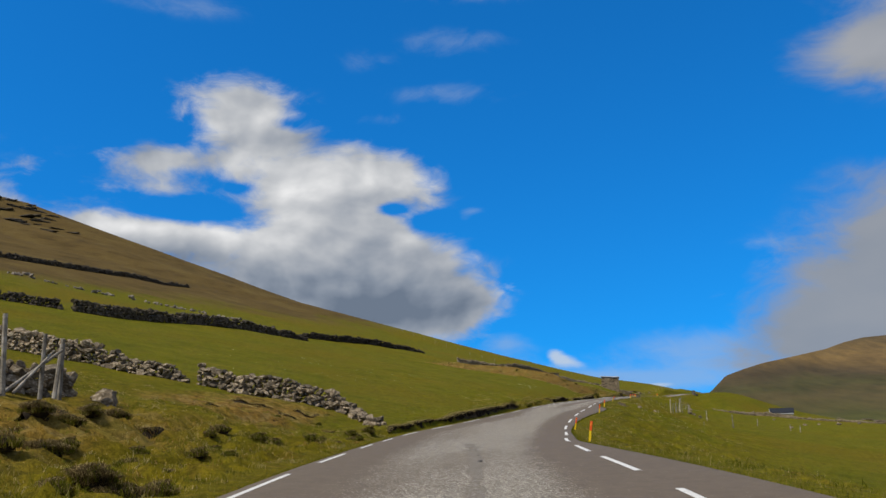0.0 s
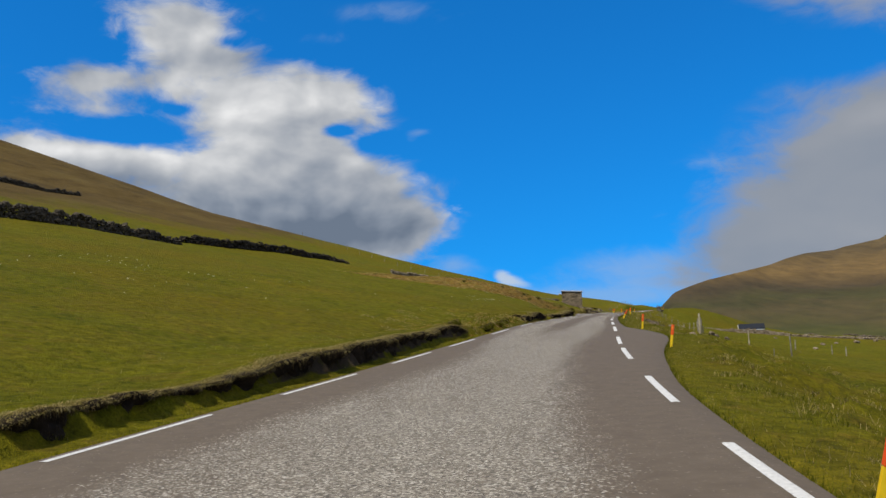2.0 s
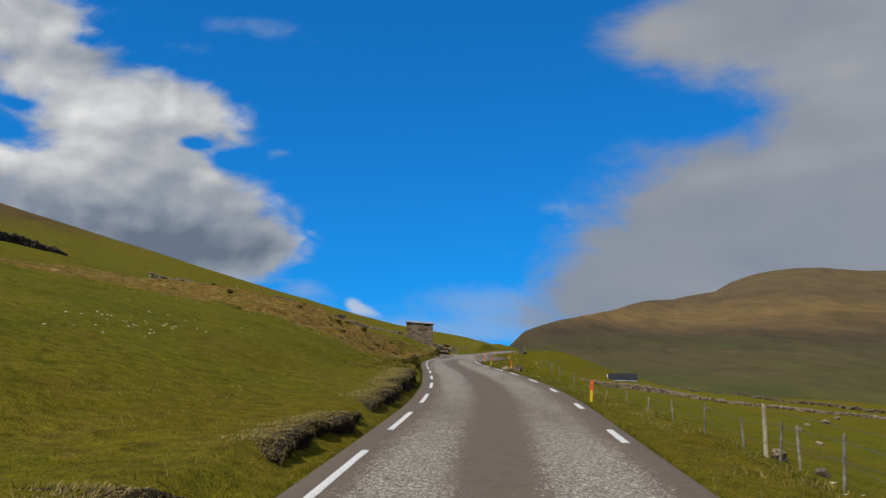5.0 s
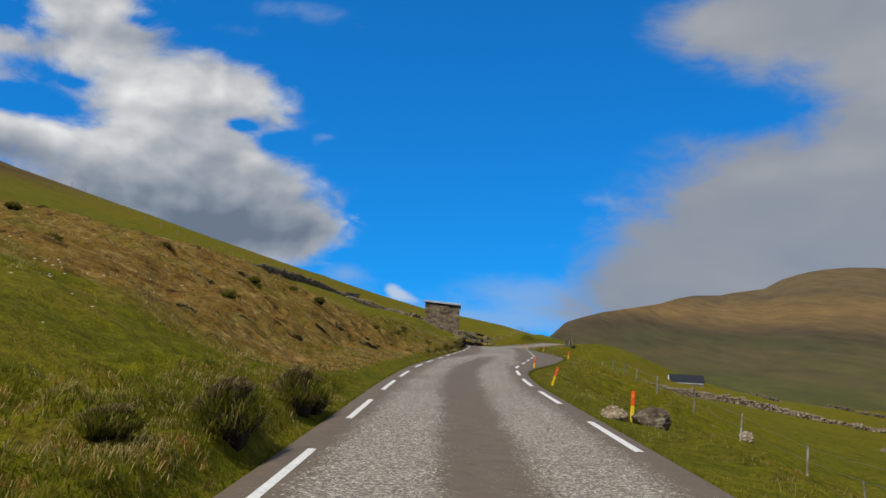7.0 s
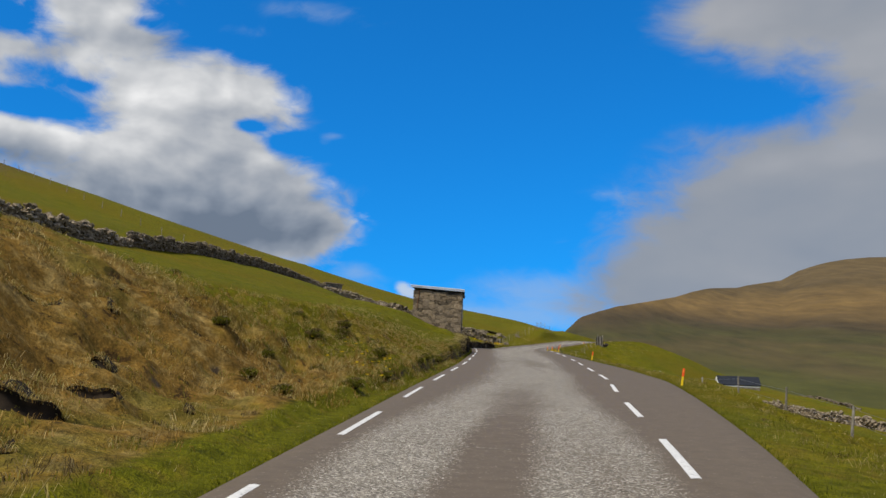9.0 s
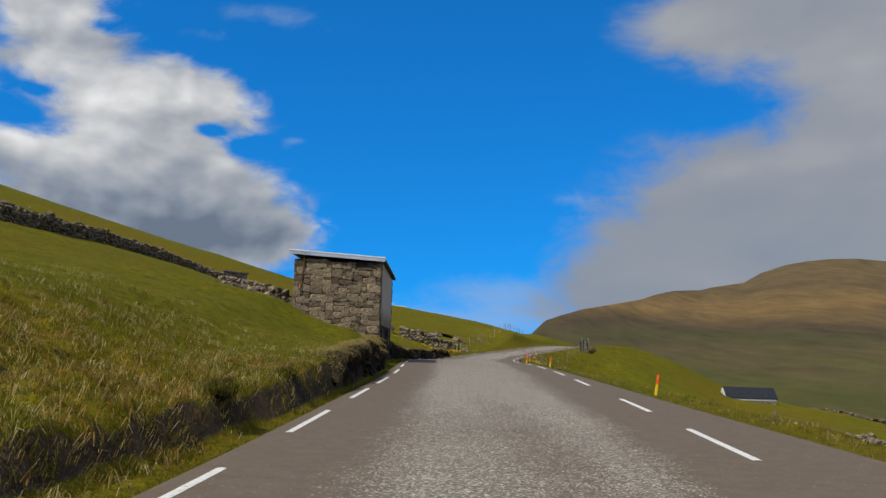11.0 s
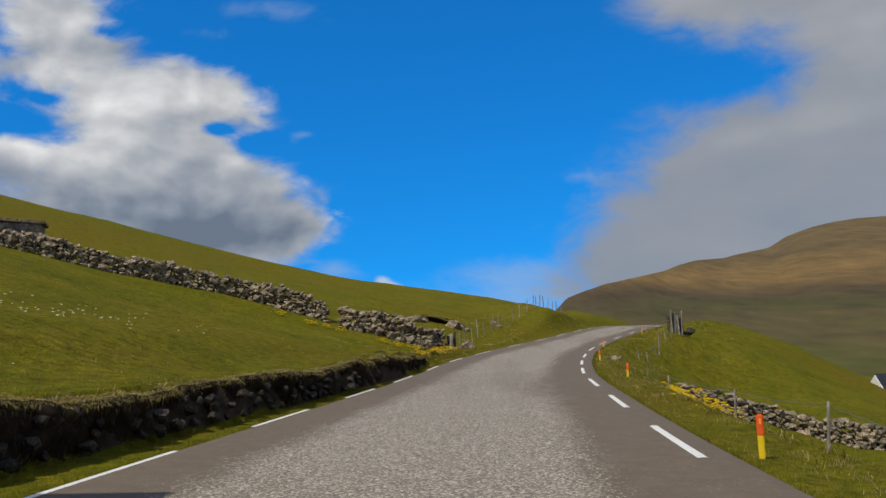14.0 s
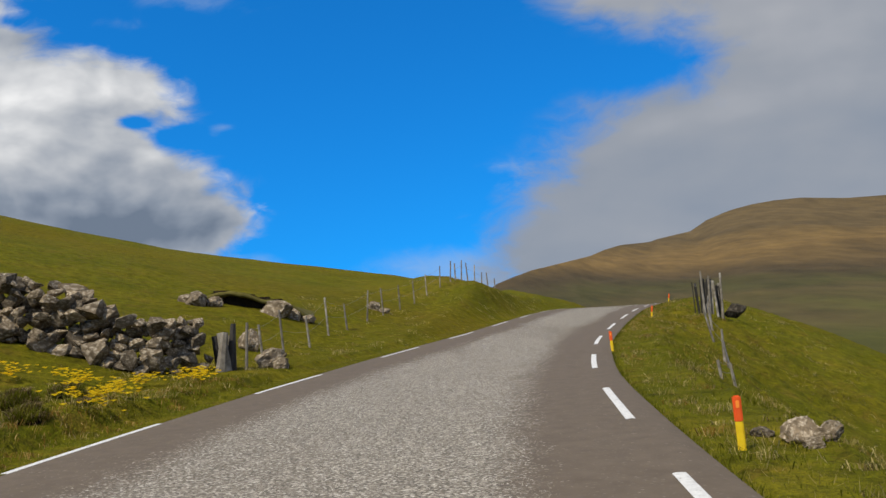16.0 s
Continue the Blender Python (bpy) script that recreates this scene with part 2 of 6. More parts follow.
# grass and heath of the slopes: colours change with the place, as the turf does
def turf_material():
    m, nt, b = material("turf", 1.0, 0.0, 0.05)
    p = position(nt)
    s = nt.nodes.new("ShaderNodeSeparateXYZ")
    nt.links.new(p, s.inputs[0])
    n1 = noisen(nt, p, 0.035, 6.0, 0.6)
    n2 = noisen(nt, p, 0.35, 6.0, 0.65)
    n3 = noisen(nt, p, 4.0, 5.0, 0.7)
    n4 = noisen(nt, p, 28.0, 3.0, 0.7)
    green = ramp(nt, n2, [(0.3, (0.075, 0.080, 0.004)), (0.5, (0.105, 0.104, 0.005)), (0.72, (0.140, 0.118, 0.009))])
    green = mix(nt, mathn(nt, "MULTIPLY", maprange(nt, n1, 0.44, 0.62), 0.75), green, (0.128, 0.098, 0.006))
    n5 = noisen(nt, p, 1.5, 6.0, 0.72, 0.4)
    green = mix(nt, mathn(nt, "MULTIPLY", maprange(nt, n5, 0.50, 0.66), 0.6), green, (0.130, 0.090, 0.014))
    green = mix(nt, mathn(nt, "MULTIPLY", maprange(nt, n5, 0.42, 0.32), 0.45), green, (0.036, 0.034, 0.008))
    brown = ramp(nt, n2, [(0.3, (0.122, 0.070, 0.015)), (0.55, (0.188, 0.112, 0.024)), (0.75, (0.245, 0.160, 0.044))])
    brown = mix(nt, maprange(nt, n5, 0.47, 0.64), brown, ramp(nt, n3, [(0.3, (0.155, 0.098, 0.026)), (0.7, (0.30, 0.215, 0.080))]))
    brown = mix(nt, maprange(nt, n5, 0.44, 0.36), brown, (0.048, 0.028, 0.011))
    brown = mix(nt, mathn(nt, "MULTIPLY", maprange(nt, n2, 0.48, 0.62), 0.65), brown, (0.105, 0.095, 0.012))
    moor = ramp(nt, noisen(nt, p, 0.09, 6.0, 0.7), [(0.3, (0.058, 0.040, 0.015)), (0.5, (0.098, 0.066, 0.022)), (0.7, (0.125, 0.092, 0.030))])
    brown = mix(nt, maprange(nt, s.outputs[2], 9.0, 24.0), brown, moor)
    at = nt.nodes.new("ShaderNodeAttribute")
    at.attribute_name = "heath"
    heath = maprange(nt, mathn(nt, "ADD", at.outputs["Fac"], mathn(nt, "ADD", mathn(nt, "MULTIPLY", mathn(nt, "SUBTRACT", n1, 0.5), 0.9), mathn(nt, "MULTIPLY", mathn(nt, "SUBTRACT", n2, 0.5), 0.9))), 0.35, 0.75)
    c = mix(nt, heath, green, brown)
    grain = ramp(nt, n3, [(0.28, (0.45, 0.47, 0.45)), (0.5, (1.0, 1.0, 1.0)), (0.74, (1.55, 1.45, 1.25))])
    c = mix(nt, 1.0, c, grain, "MULTIPLY")
    c = mix(nt, 1.0, c, ramp(nt, n4, [(0.25, (0.6, 0.6, 0.6)), (0.5, (1, 1, 1)), (0.75, (1.35, 1.35, 1.3))]), "MULTIPLY")
    ea = nt.nodes.new("ShaderNodeAttribute")
    ea.attribute_name = "earth"
    c = mix(nt, maprange(nt, mathn(nt, "ADD", ea.outputs["Fac"], mathn(nt, "MULTIPLY", mathn(nt, "SUBTRACT", n3, 0.5), 0.8)), 0.4, 0.7), c,
            ramp(nt, n3, [(0.3, (0.028, 0.021, 0.014)), (0.7, (0.075, 0.056, 0.036))]))
    nt.links.new(c, b.inputs["Base Color"])
    bump(nt, b, mathn(nt, "ADD", n3, mathn(nt, "MULTIPLY", n4, 0.4)), 0.9, 0.12)
    return m


def hill_material():
    """Moorland of the far hill: brown heather with paler grass in long streaks and green low down."""
    m, nt, b = material("moor", 0.95, 0.0, 0.15)
    p = position(nt)
    mp = nt.nodes.new("ShaderNodeMapping")
    mp.inputs["Scale"].default_value = (1.0, 0.3, 1.6)
    nt.links.new(p, mp.inputs[0])
    n1 = noisen(nt, mp.outputs[0], 0.006, 8.0, 0.66, 0.3)
    n2 = noisen(nt, mp.outputs[0], 0.05, 8.0, 0.7)
    s = nt.nodes.new("ShaderNodeSeparateXYZ")
    nt.links.new(p, s.inputs[0])
    level = mathn(nt, "ADD", s.outputs[2], mathn(nt, "MULTIPLY", mathn(nt, "SUBTRACT", n1, 0.5), 70.0))
    c = ramp(nt, maprange(nt, level, -25.0, 135.0, smooth=False), [(0.06, (0.062, 0.062, 0.014)), (0.15, (0.075, 0.058, 0.022)), (0.20, (0.056, 0.052, 0.016)), (0.29, (0.060, 0.044, 0.021)), (0.36, (0.090, 0.061, 0.025)), (0.46, (0.145, 0.093, 0.033)), (0.60, (0.122, 0.081, 0.031)), (0.72, (0.090, 0.064, 0.029)), (0.85, (0.104, 0.073, 0.032))])
    c = mix(nt, 1.0, c, ramp(nt, n2, [(0.3, (0.62, 0.62, 0.62)), (0.7, (1.3, 1.28, 1.2))]), "MULTIPLY")
    nt.links.new(c, b.inputs["Base Color"])
    bump(nt, b, n2, 0.3, 5.0)
    return m


def asphalt_material():
    """Chip-sealed road: pale worn gravel in the wheel tracks, brown-grey binder between and at the sides."""
    m, nt, b = material("asphalt", 0.82, 0.0, 0.35)
    p = position(nt)
    at = nt.nodes.new("ShaderNodeAttribute")
    at.attribute_name = "worn"
    n1 = noisen(nt, p, 0.5, 5.0, 0.6)
    n2 = noisen(nt, p, 5.0, 4.0, 0.6)
    vor = nt.nodes.new("ShaderNodeTexVoronoi")
    vor.inputs["Scale"].default_value = 56.0
    nt.links.new(p, vor.inputs["Vector"])
    grit = vor.outputs["Color"]
    sg = nt.nodes.new("ShaderNodeSeparateColor")
    nt.links.new(grit, sg.inputs[0])
    worn = maprange(nt, mathn(nt, "ADD", at.outputs["Fac"], mathn(nt, "ADD", mathn(nt, "MULTIPLY", mathn(nt, "SUBTRACT", n1, 0.5), 0.5), mathn(nt, "MULTIPLY", mathn(nt, "SUBTRACT", n2, 0.5), 0.35))), 0.05, 1.0)
    worn = maprange(nt, mathn(nt, "SUBTRACT", mathn(nt, "MULTIPLY", worn, 1.15), sg.outputs[2]), -0.12, 0.18)
    binder = ramp(nt, n2, [(0.3, (0.094, 0.070, 0.045)), (0.7, (0.122, 0.092, 0.061))])
    stone = ramp(nt, sg.outputs[0], [(0.0, (0.06, 0.050, 0.036)), (0.45, (0.165, 0.140, 0.104)), (0.8, (0.29, 0.257, 0.20)), (1.0, (0.52, 0.48, 0.40))])
    c = mix(nt, worn, binder, stone)
    nt.links.new(c, b.inputs["Base Color"])
    bump(nt, b, mathn(nt, "MULTIPLY", sg.outputs[1], worn), 0.5, 0.008)
    return m


def paint_material():
    m, nt, b = material("road_paint", 0.7)
    p = position(nt)
    n = noisen(nt, p, 22.0, 6.0, 0.7)
    c = ramp(nt, n, [(0.30, (0.16, 0.15, 0.13)), (0.40, (0.52, 0.51, 0.48)), (0.72, (0.70, 0.69, 0.65))])
    nt.links.new(c, b.inputs["Base Color"])
    return m


TURF, MOOR, ASPHALT, PAINT = turf_material(), hill_material(), asphalt_material(), paint_material()
STONE = speckled("stone", (0.085, 0.072, 0.055), (0.25, 0.21, 0.165), 2.6, 0.95, 0.7, 0.03, (0.36, 0.33, 0.275), 5.0, 0.4)

# ---- the lie of the land ----
# left edge line and right edge line of the road (y, x), its right asphalt edge and its height
LEFT = ((-260, 6), (-200, -2.0), (-180, -4.9), (-170, -6.36), (-162, -7.7), (-155, -9.15), (-147, -10.55), (-143, -10.65), (-139, -10.35), (-134, -9.75),
        (-126, -8.95), (-117.5, -8.05), (-110, -7.35), (-102, -6.65), (-94, -5.9), (-88, -5.4), (-80, -5.1), (-71, -5.03), (-58, -5.08), (-50, -4.95), (-43, -4.65),
        (-30, -4.0), (-20, -3.4), (-13, -3.0), (6, -2.35), (26.5, -2.35), (32, -1.82), (38, -1.2), (44, -0.5), (50, 0.3), (58, 1.25), (64.5, 2.62), (72, 5.0),
        (80, 8.0), (90, 11.5), (100, 15), (115, 21.5), (140, 34), (200, 70))
RIGHT = ((-260, 12), (-200, 3.6), (-180, 0.4), (-170, -1.3), (-162, -2.8), (-154, -3.8), (-149, -4.05), (-144, -4.5), (-138, -4.72), (-130, -4.75), (-122, -4.47),
         (-112, -4.12), (-102, -3.55), (-94.5, -2.9), (-88, -2.25), (-80, -1.75), (-72, -1.62), (-64, -1.78), (-56, -1.96), (-50, -1.78), (-45.5, -1.5), (-38, -0.52), (-30, 0.35), (-23, 1.26),
         (-17.5, 1.62), (-11.5, 2.05), (-5, 2.5), (7.5, 3.15), (20, 3.43), (27.5, 3.58), (33.5, 4.03), (42, 4.85), (48, 5.4), (56, 6.6), (64.5, 8.2), (72, 10.2), (80, 13),
         (90, 16.8), (100, 21), (115, 27.5), (140, 40), (200, 76))
WIDER = ((-260, 1.0), (-180, 1.9), (-169, 1.35), (-162, 0.9), (-154, 0.35), (-146, 0.2), (-136, 0.35), (-130, 0.8), (-126, 1.3), (-123.2, 1.35), (-121, 0.75), (-119, 0.4), (-115, 0.3), (-105, 0.25), (-50, 0.3), (-46, 0.6), (-38, 1.25),
         (-30, 1.75), (-22, 1.9), (-14, 1.7), (-5, 1.1), (8, 0.6), (20, 0.4), (60, 0.4), (200, 0.4))
HEIGHT = ((-260, -2.8), (-200, -2.5), (-178.8, -2.37), (-171, -2.12), (-163.7, -2.04), (-156, -2.13), (-148.5, -2.22), (-141, -2.10), (-134, -1.85), (-127, -1.6), (-120, -1.33), (-113, -1.09),
          (-95, -0.78), (-76.7, -0.58), (-63, -0.42), (-49, -0.24), (-34, -0.18), (0, 0.05), (14.5, 0.18), (22, 0.17), (29, 0.08), (36.6, -0.03), (43.5, -0.12), (50.4, -0.11),
          (57, -0.08), (64, 0.0), (72, 0.2), (80, 0.47), (90, 0.85), (100, 1.1), (112, 1.1), (122, 0.5), (135, -1.2), (160, -5), (230, -14), (900, -20))


def smooth_curve(rows, width=5.0):
    """Rows of (y, value) as an evenly sampled curve with its corners rounded."""
    a = np.array(rows, float)
    y = np.arange(a[0, 0], a[-1, 0] + 0.5, 0.5)
    v = np.interp(y, a[:, 0], a[:, 1])
    k = int(width / 0.5)
    ker = np.hanning(2 * k + 1)
    ker /= ker.sum()
    pad = np.concatenate([2 * v[0] - v[k:0:-1], v, 2 * v[-1] - v[-2:-k - 2:-1]])
    v = np.convolve(pad, ker, "valid")
    return lambda q: np.interp(q, y, v)


shoulder = smooth_curve(((-260, 0.32), (24, 0.32), (30, 0.17), (37, 0.13), (54, 0.11), (62, 0.2), (70, 0.32), (200, 0.32)), 3.0)
left_line, right_line, wider, road_z = smooth_curve(LEFT), smooth_curve(RIGHT), smooth_curve(WIDER, 3.0), smooth_curve(HEIGHT, 7.0)


def left_edge(y):
    return left_line(y) - shoulder(y)


def right_edge(y):
    return right_line(y) + wider(y)


def hashed(i, j, seed):
    h = np.sin(i * 127.1 + j * 311.7 + seed * 74.7) * 43758.5453
    return h - np.floor(h)


def vnoise(x, y, seed=0):
    i, j = np.floor(x), np.floor(y)
    u, v = x - i, y - j
    u, v = u * u * (3 - 2 * u), v * v * (3 - 2 * v)
    return (hashed(i, j, seed) * (1 - u) + hashed(i + 1, j, seed) * u) * (1 - v) + (hashed(i, j + 1, seed) * (1 - u) + hashed(i + 1, j + 1, seed) * u) * v


def fbm(x, y, octaves=4, seed=0):
    s, a, t = 0.0, 1.0, 0.0
    for k in range(octaves):
        s, t = s + a * (vnoise(x, y, seed + k) - 0.5), t + a
        x, y, a = x * 2.03 + 5.1, y * 2.03 + 1.7, a * 0.5
    return s / t


# the hillside: its height at some distances from the road, along the road
HILL_Y = np.array((-230, -140, -60, 20, 60, 90, 130, 220, 450, 900.0))
HILL_D = np.array((0, 8, 25, 60, 130, 260, 450.0))
HILL_Z = np.array(((-2.6, -0.9, 2.8, 11, 29, 63.7, 115.2),
                   (-2.2, -0.6, 3, 11.1, 29.4, 64.3, 116.1),
                   (-0.3, 1.6, 5.2, 13.4, 33, 68.3, 120.5),
                   (0.9, 2.7, 6.5, 16.3, 36.2, 72.8, 126.7),
                   (-0.2, 1.5, 6.6, 16.9, 37.5, 76.4, 132.1),
                   (1.2, 2.9, 7, 18, 39.2, 81.8, 139),
                   (3, 4.9, 7.8, 16.5, 35.9, 89.8, 146.9),
                   (1.5, 3.5, 7.5, 16.7, 36.9, 83.2, 144.4),
                   (-2, 0.1, 4.5, 14.4, 35.8, 78.9, 139.9),
                   (-4, -1.8, 2.8, 13.1, 35, 77.2, 137.8)))
# the ground on the valley side: its drop below the road
VALE_Y = np.array((-260, -150, -100, -60, -20, 20, 45, 62, 85, 120, 200.0))
VALE_D = np.array((0, 1.2, 3, 6, 10, 20, 45, 100, 220, 500.0))
VALE_Z = np.array(((0, -0.05, -0.4, -0.9, -1.6, -3.0, -5.0, -9, -17, -22), (0, -0.15, -0.8, -1.7, -2.5, -3.9, -5.6, -9, -17, -22), (0, -0.15, -0.9, -2.0, -3.0, -4.6, -6.2, -9.5, -18, -22),
                   (0, -0.15, -0.9, -1.9, -3.0, -4.8, -6.3, -9.5, -18, -22), (0, -0.1, -0.7, -1.6, -2.8, -4.7, -6.4, -10, -18, -22), (0, -0.15, -1.1, -2.3, -3.3, -4.7, -6.6, -10, -18, -22),
                   (0, -0.1, -1.25, -2.8, -3.85, -5.0, -6.8, -11, -18, -22), (0, -0.05, -1.15, -2.85, -4.0, -5.3, -7, -11, -18, -22), (0, 0.2, 0.1, -0.8, -2.1, -6.2, -9.4, -12.5, -19, -23),
                   (0, 0.2, 0.2, -0.8, -2.2, -7.2, -10.4, -13, -19, -23), (0, 0, -0.3, -0.6, -1, -3.2, -7, -12, -16, -20)))


def sheet(ys, ds, zs, y, d):
    y, d = np.clip(y, ys[0], ys[-1] - 1e-6), np.clip(d, ds[0], ds[-1] - 1e-6)
    i, j = np.clip(np.searchsorted(ys, y, "right") - 1, 0, len(ys) - 2), np.clip(np.searchsorted(ds, d, "right") - 1, 0, len(ds) - 2)
    u, v = (y - ys[i]) / (ys[i + 1] - ys[i]), (d - ds[j]) / (ds[j + 1] - ds[j])
    u = u * u * (3 - 2 * u)
    return zs[i, j] * (1 - u) * (1 - v) + zs[i + 1, j] * u * (1 - v) + zs[i, j + 1] * (1 - u) * v + zs[i + 1, j + 1] * u * v


# the cut bank beside the road: its height along the way
bank_height = smooth_curve(((-260, 0), (-150, 0.0), (-147, 0.2), (-143, 0.3), (-139.7, 0.3), (-136.5, 0.25), (-134, 0.4), (-131, 0.42), (-126, 0.38), (-124, 0.32), (-122.6, 0.4), (-120.5, 0.34), (-118, 0.12), (-112, 0.1), (-110, 0.2), (-107, 0.3), (-105.3, 0.32), (-103.7, 0.46), (-102, 0.3), (-100, 0.3), (-98.5, 0.2), (-97, 0.25), (-93, 0.2), (-91, 0.25), (-84, 0.35), (-80, 0.42), (-76, 0.2),
                            (-70, 0.3), (-63, 0.3), (-58, 0.12), (-40, 0.1), (-33, 0.14), (-30, 0.3), (-24, 0.35), (-15, 0.42), (-6, 0.5), (-2, 0.75), (5, 0.95), (6.8, 0.93), (7.8, 0.75), (8.6, 0.52), (9.4, 0.36), (10.1, 0.62), (10.7, 0.8), (12, 0.88), (13.7, 0.9), (15.5, 0.8), (26.5, 0.9), (28.4, 0.98), (29.6, 0.88), (31.5, 0.76), (35, 0.70), (38, 0.66), (40.5, 0.57), (44, 0.66), (46, 0.73), (48, 0.70), (51, 0.6),
                            (54, 0.42), (58, 0.3), (64, 0.15), (74, 0.1), (82, 0.4), (92, 0.8), (104, 1.0), (116, 0.5), (200, 0)), 1.0)
verge_width = smooth_curve(((-260, 0.5), (-150, 0.5), (-112, 0.3), (-108, 0.12), (-98, 0.14), (-88, 0.2), (-60, 0.2), (-45, 0.4), (-36, 0.5), (-28, 0.35), (0, 0.3), (11, 0.32), (14.6, 0.42), (16.8, 1.1), (27, 1.0), (30, 0.78), (34, 0.66), (37, 0.48), (43, 0.26), (50, 0.17), (54, 0.36), (60, 0.6), (80, 0.5), (200, 0.5)), 3.0)
bank_run = smooth_curve(((-260, 0.0), (-112, 0.0), (-108, 0.35), (-76, 0.3), (-72, 0.0), (74, 0.0), (84, 1.4), (110, 2.0), (200, 2.0)), 3.0)
hill_ref = smooth_curve(((-260, 6), (-200, -2), (-180, -5.2), (-162, -8.0), (-147, -10.9), (-134, -10.1), (-117, -8.4), (-94, -6.2), (-80, -5.4), (-58, -5.4), (-30, -4.3), (6, -2.7), (26, -2.7), (50, 0), (64, 2.0), (80, 6.0), (95, 9.0), (112, 13), (130, 15), (200, 15), (1400, 15)), 4.0)


def bank_foot(y):
    """How far from the asphalt the bank begins."""
    return verge_width(y) + 0.3 * (vnoise(y * 0.13, y * 0.0, 3) - 0.5) + 0.16 * (vnoise(y * 0.7, y * 0.0, 4) - 0.5)


def ground_z(x, y, rough=True):
    x, y = np.asarray(x, float), np.asarray(y, float)
    yr = np.clip(y, -260, 200)
    rz = road_z(np.clip(y, -260, 900))
    dl, dr = left_edge(yr) - x, x - right_edge(yr)
    # up the hill
    dh = np.maximum(hill_ref(np.clip(y, -260, 1400)) - x, 0)
    far = sheet(HILL_Y, HILL_D, HILL_Z, y, dh)
    far = np.where(dh > 450, far + (dh - 450) * 0.05, far)
    # beyond the crest the slope turns down to the valley
    far = far - 0.24 * np.maximum(x - hill_ref(np.clip(y, -260, 1400)) - 2, 0) * np.clip((y - 104) / 16, 0, 1)
    h = bank_height(yr)
    foot = bank_foot(yr)
    step = np.clip((dl - foot) / (0.16 + 0.3 * h + bank_run(yr)), 0, 1)
    step = step * step * (3 - 2 * step)
    near = rz - 0.05 + 0.03 * np.clip(dl, 0, 1) + h * step
    w = np.clip((dl - foot - 0.4) / 4.5, 0, 1)
    w = w * w * (3 - 2 * w)
    zl = near * (1 - w) + np.maximum(far, near * 0 + rz - 0.3) * w + h * 0.35 * w * (1 - np.clip((dl - 8) / 20, 0, 1))
    zl = zl + 1.58 * np.exp(-((y + 42) / 17) ** 2) * np.clip((dl - 2.5) / 6, 0, 1) * np.clip((30 - dl) / 16, 0, 1)
    zl = zl + 1.1 * np.exp(-((y + 38) / 16) ** 2) * np.clip((dl - 22) / 8, 0, 1) * np.clip((62 - dl) / 12, 0, 1) + 1.0 * np.exp(-((y - 40) / 19) ** 4) * np.clip((dl - 12) / 9, 0, 1) * np.clip((55 - dl) / 14, 0, 1)
    zl = zl + 1.35 * np.exp(-((x - 8.6) / 3) ** 2 - ((y - 97) / 8) ** 2) * np.clip((dl - 0.4) / 1.5, 0, 1)
    # the turf lies higher against the gable of the barn
    zl = zl + 0.42 * np.exp(-((y - 14) / 5.5) ** 4) * np.clip((dl - 0.9) / 0.9, 0, 1) * np.clip((13 - dl) / 5, 0, 1)
    # down to the valley
    zr = rz - 0.04 + sheet(VALE_Y, VALE_D, VALE_Z, y, np.maximum(dr, 0))
    z = np.where(dl > 0, zl, np.where(dr > 0, zr, rz - 0.09))
    if rough:
        d = np.maximum(np.maximum(dl, dr), 0)
        k = np.clip((d - 0.3) / 2.5, 0, 1)
        hm = heath_at(x, y)
        # hummocks of rank growth on the rough strips beside the road
        rank = np.exp(-((y + 21) / 14) ** 4) * np.clip((7.5 - dl) / 2.5, 0, 1) + 0.8 * np.exp(-((y + 69) / 10) ** 4) * np.clip((3.4 - dl) / 1.2, 0, 1) + 0.8 * np.exp(-((y + 163) / 15) ** 4) * np.clip((9 - dl) / 4, 0, 1) + 0.7 * np.exp(-((y + 110) / 9) ** 4) * np.clip((4.5 - dl) / 2, 0, 1) + 0.6 * np.exp(-((y - 60) / 5) ** 4) * np.clip((4.5 - dl) / 2, 0, 1)
        hum = 1 - np.clip(np.abs(fbm(x * 1.15 + 7, y * 1.15, 2, 57)) * 5, 0, 1)
        z = z + np.clip((dl - 0.45) / 0.7, 0, 1) * rank * (0.34 * hum ** 1.5 - 0.1 + 0.2 * fbm(x * 3.1, y * 3.1, 2, 58))
        z = z + np.clip((dr - 0.6) / 1.2, 0, 1) * np.clip((14 - dr) / 8, 0, 1) * (0.22 * (1 - np.clip(np.abs(fbm(x * 0.9 + 2, y * 0.9, 2, 67)) * 5, 0, 1)) ** 1.5 - 0.05)
        lump = np.abs(fbm(x * 0.75 + 3, y * 0.75, 3, 51)) * 2
        z = z + k * hm * np.clip((60 - d) / 30, 0, 1) * (0.5 * (0.3 - lump) + 0.2 * fbm(x * 2.4, y * 2.4, 2, 55))
        z = z + k * (0.16 * fbm(x * 0.55, y * 0.55, 4, 11) + 0.10 * fbm(x * 2.1, y * 2.1, 3, 21)) + np.clip(d / 40, 0, 1) * 0.7 * fbm(x * 0.06, y * 0.06, 4, 31) + np.clip((d - 60) / 200, 0, 1) * 3.0 * fbm(x * 0.013, y * 0.013, 5, 41)
    return z


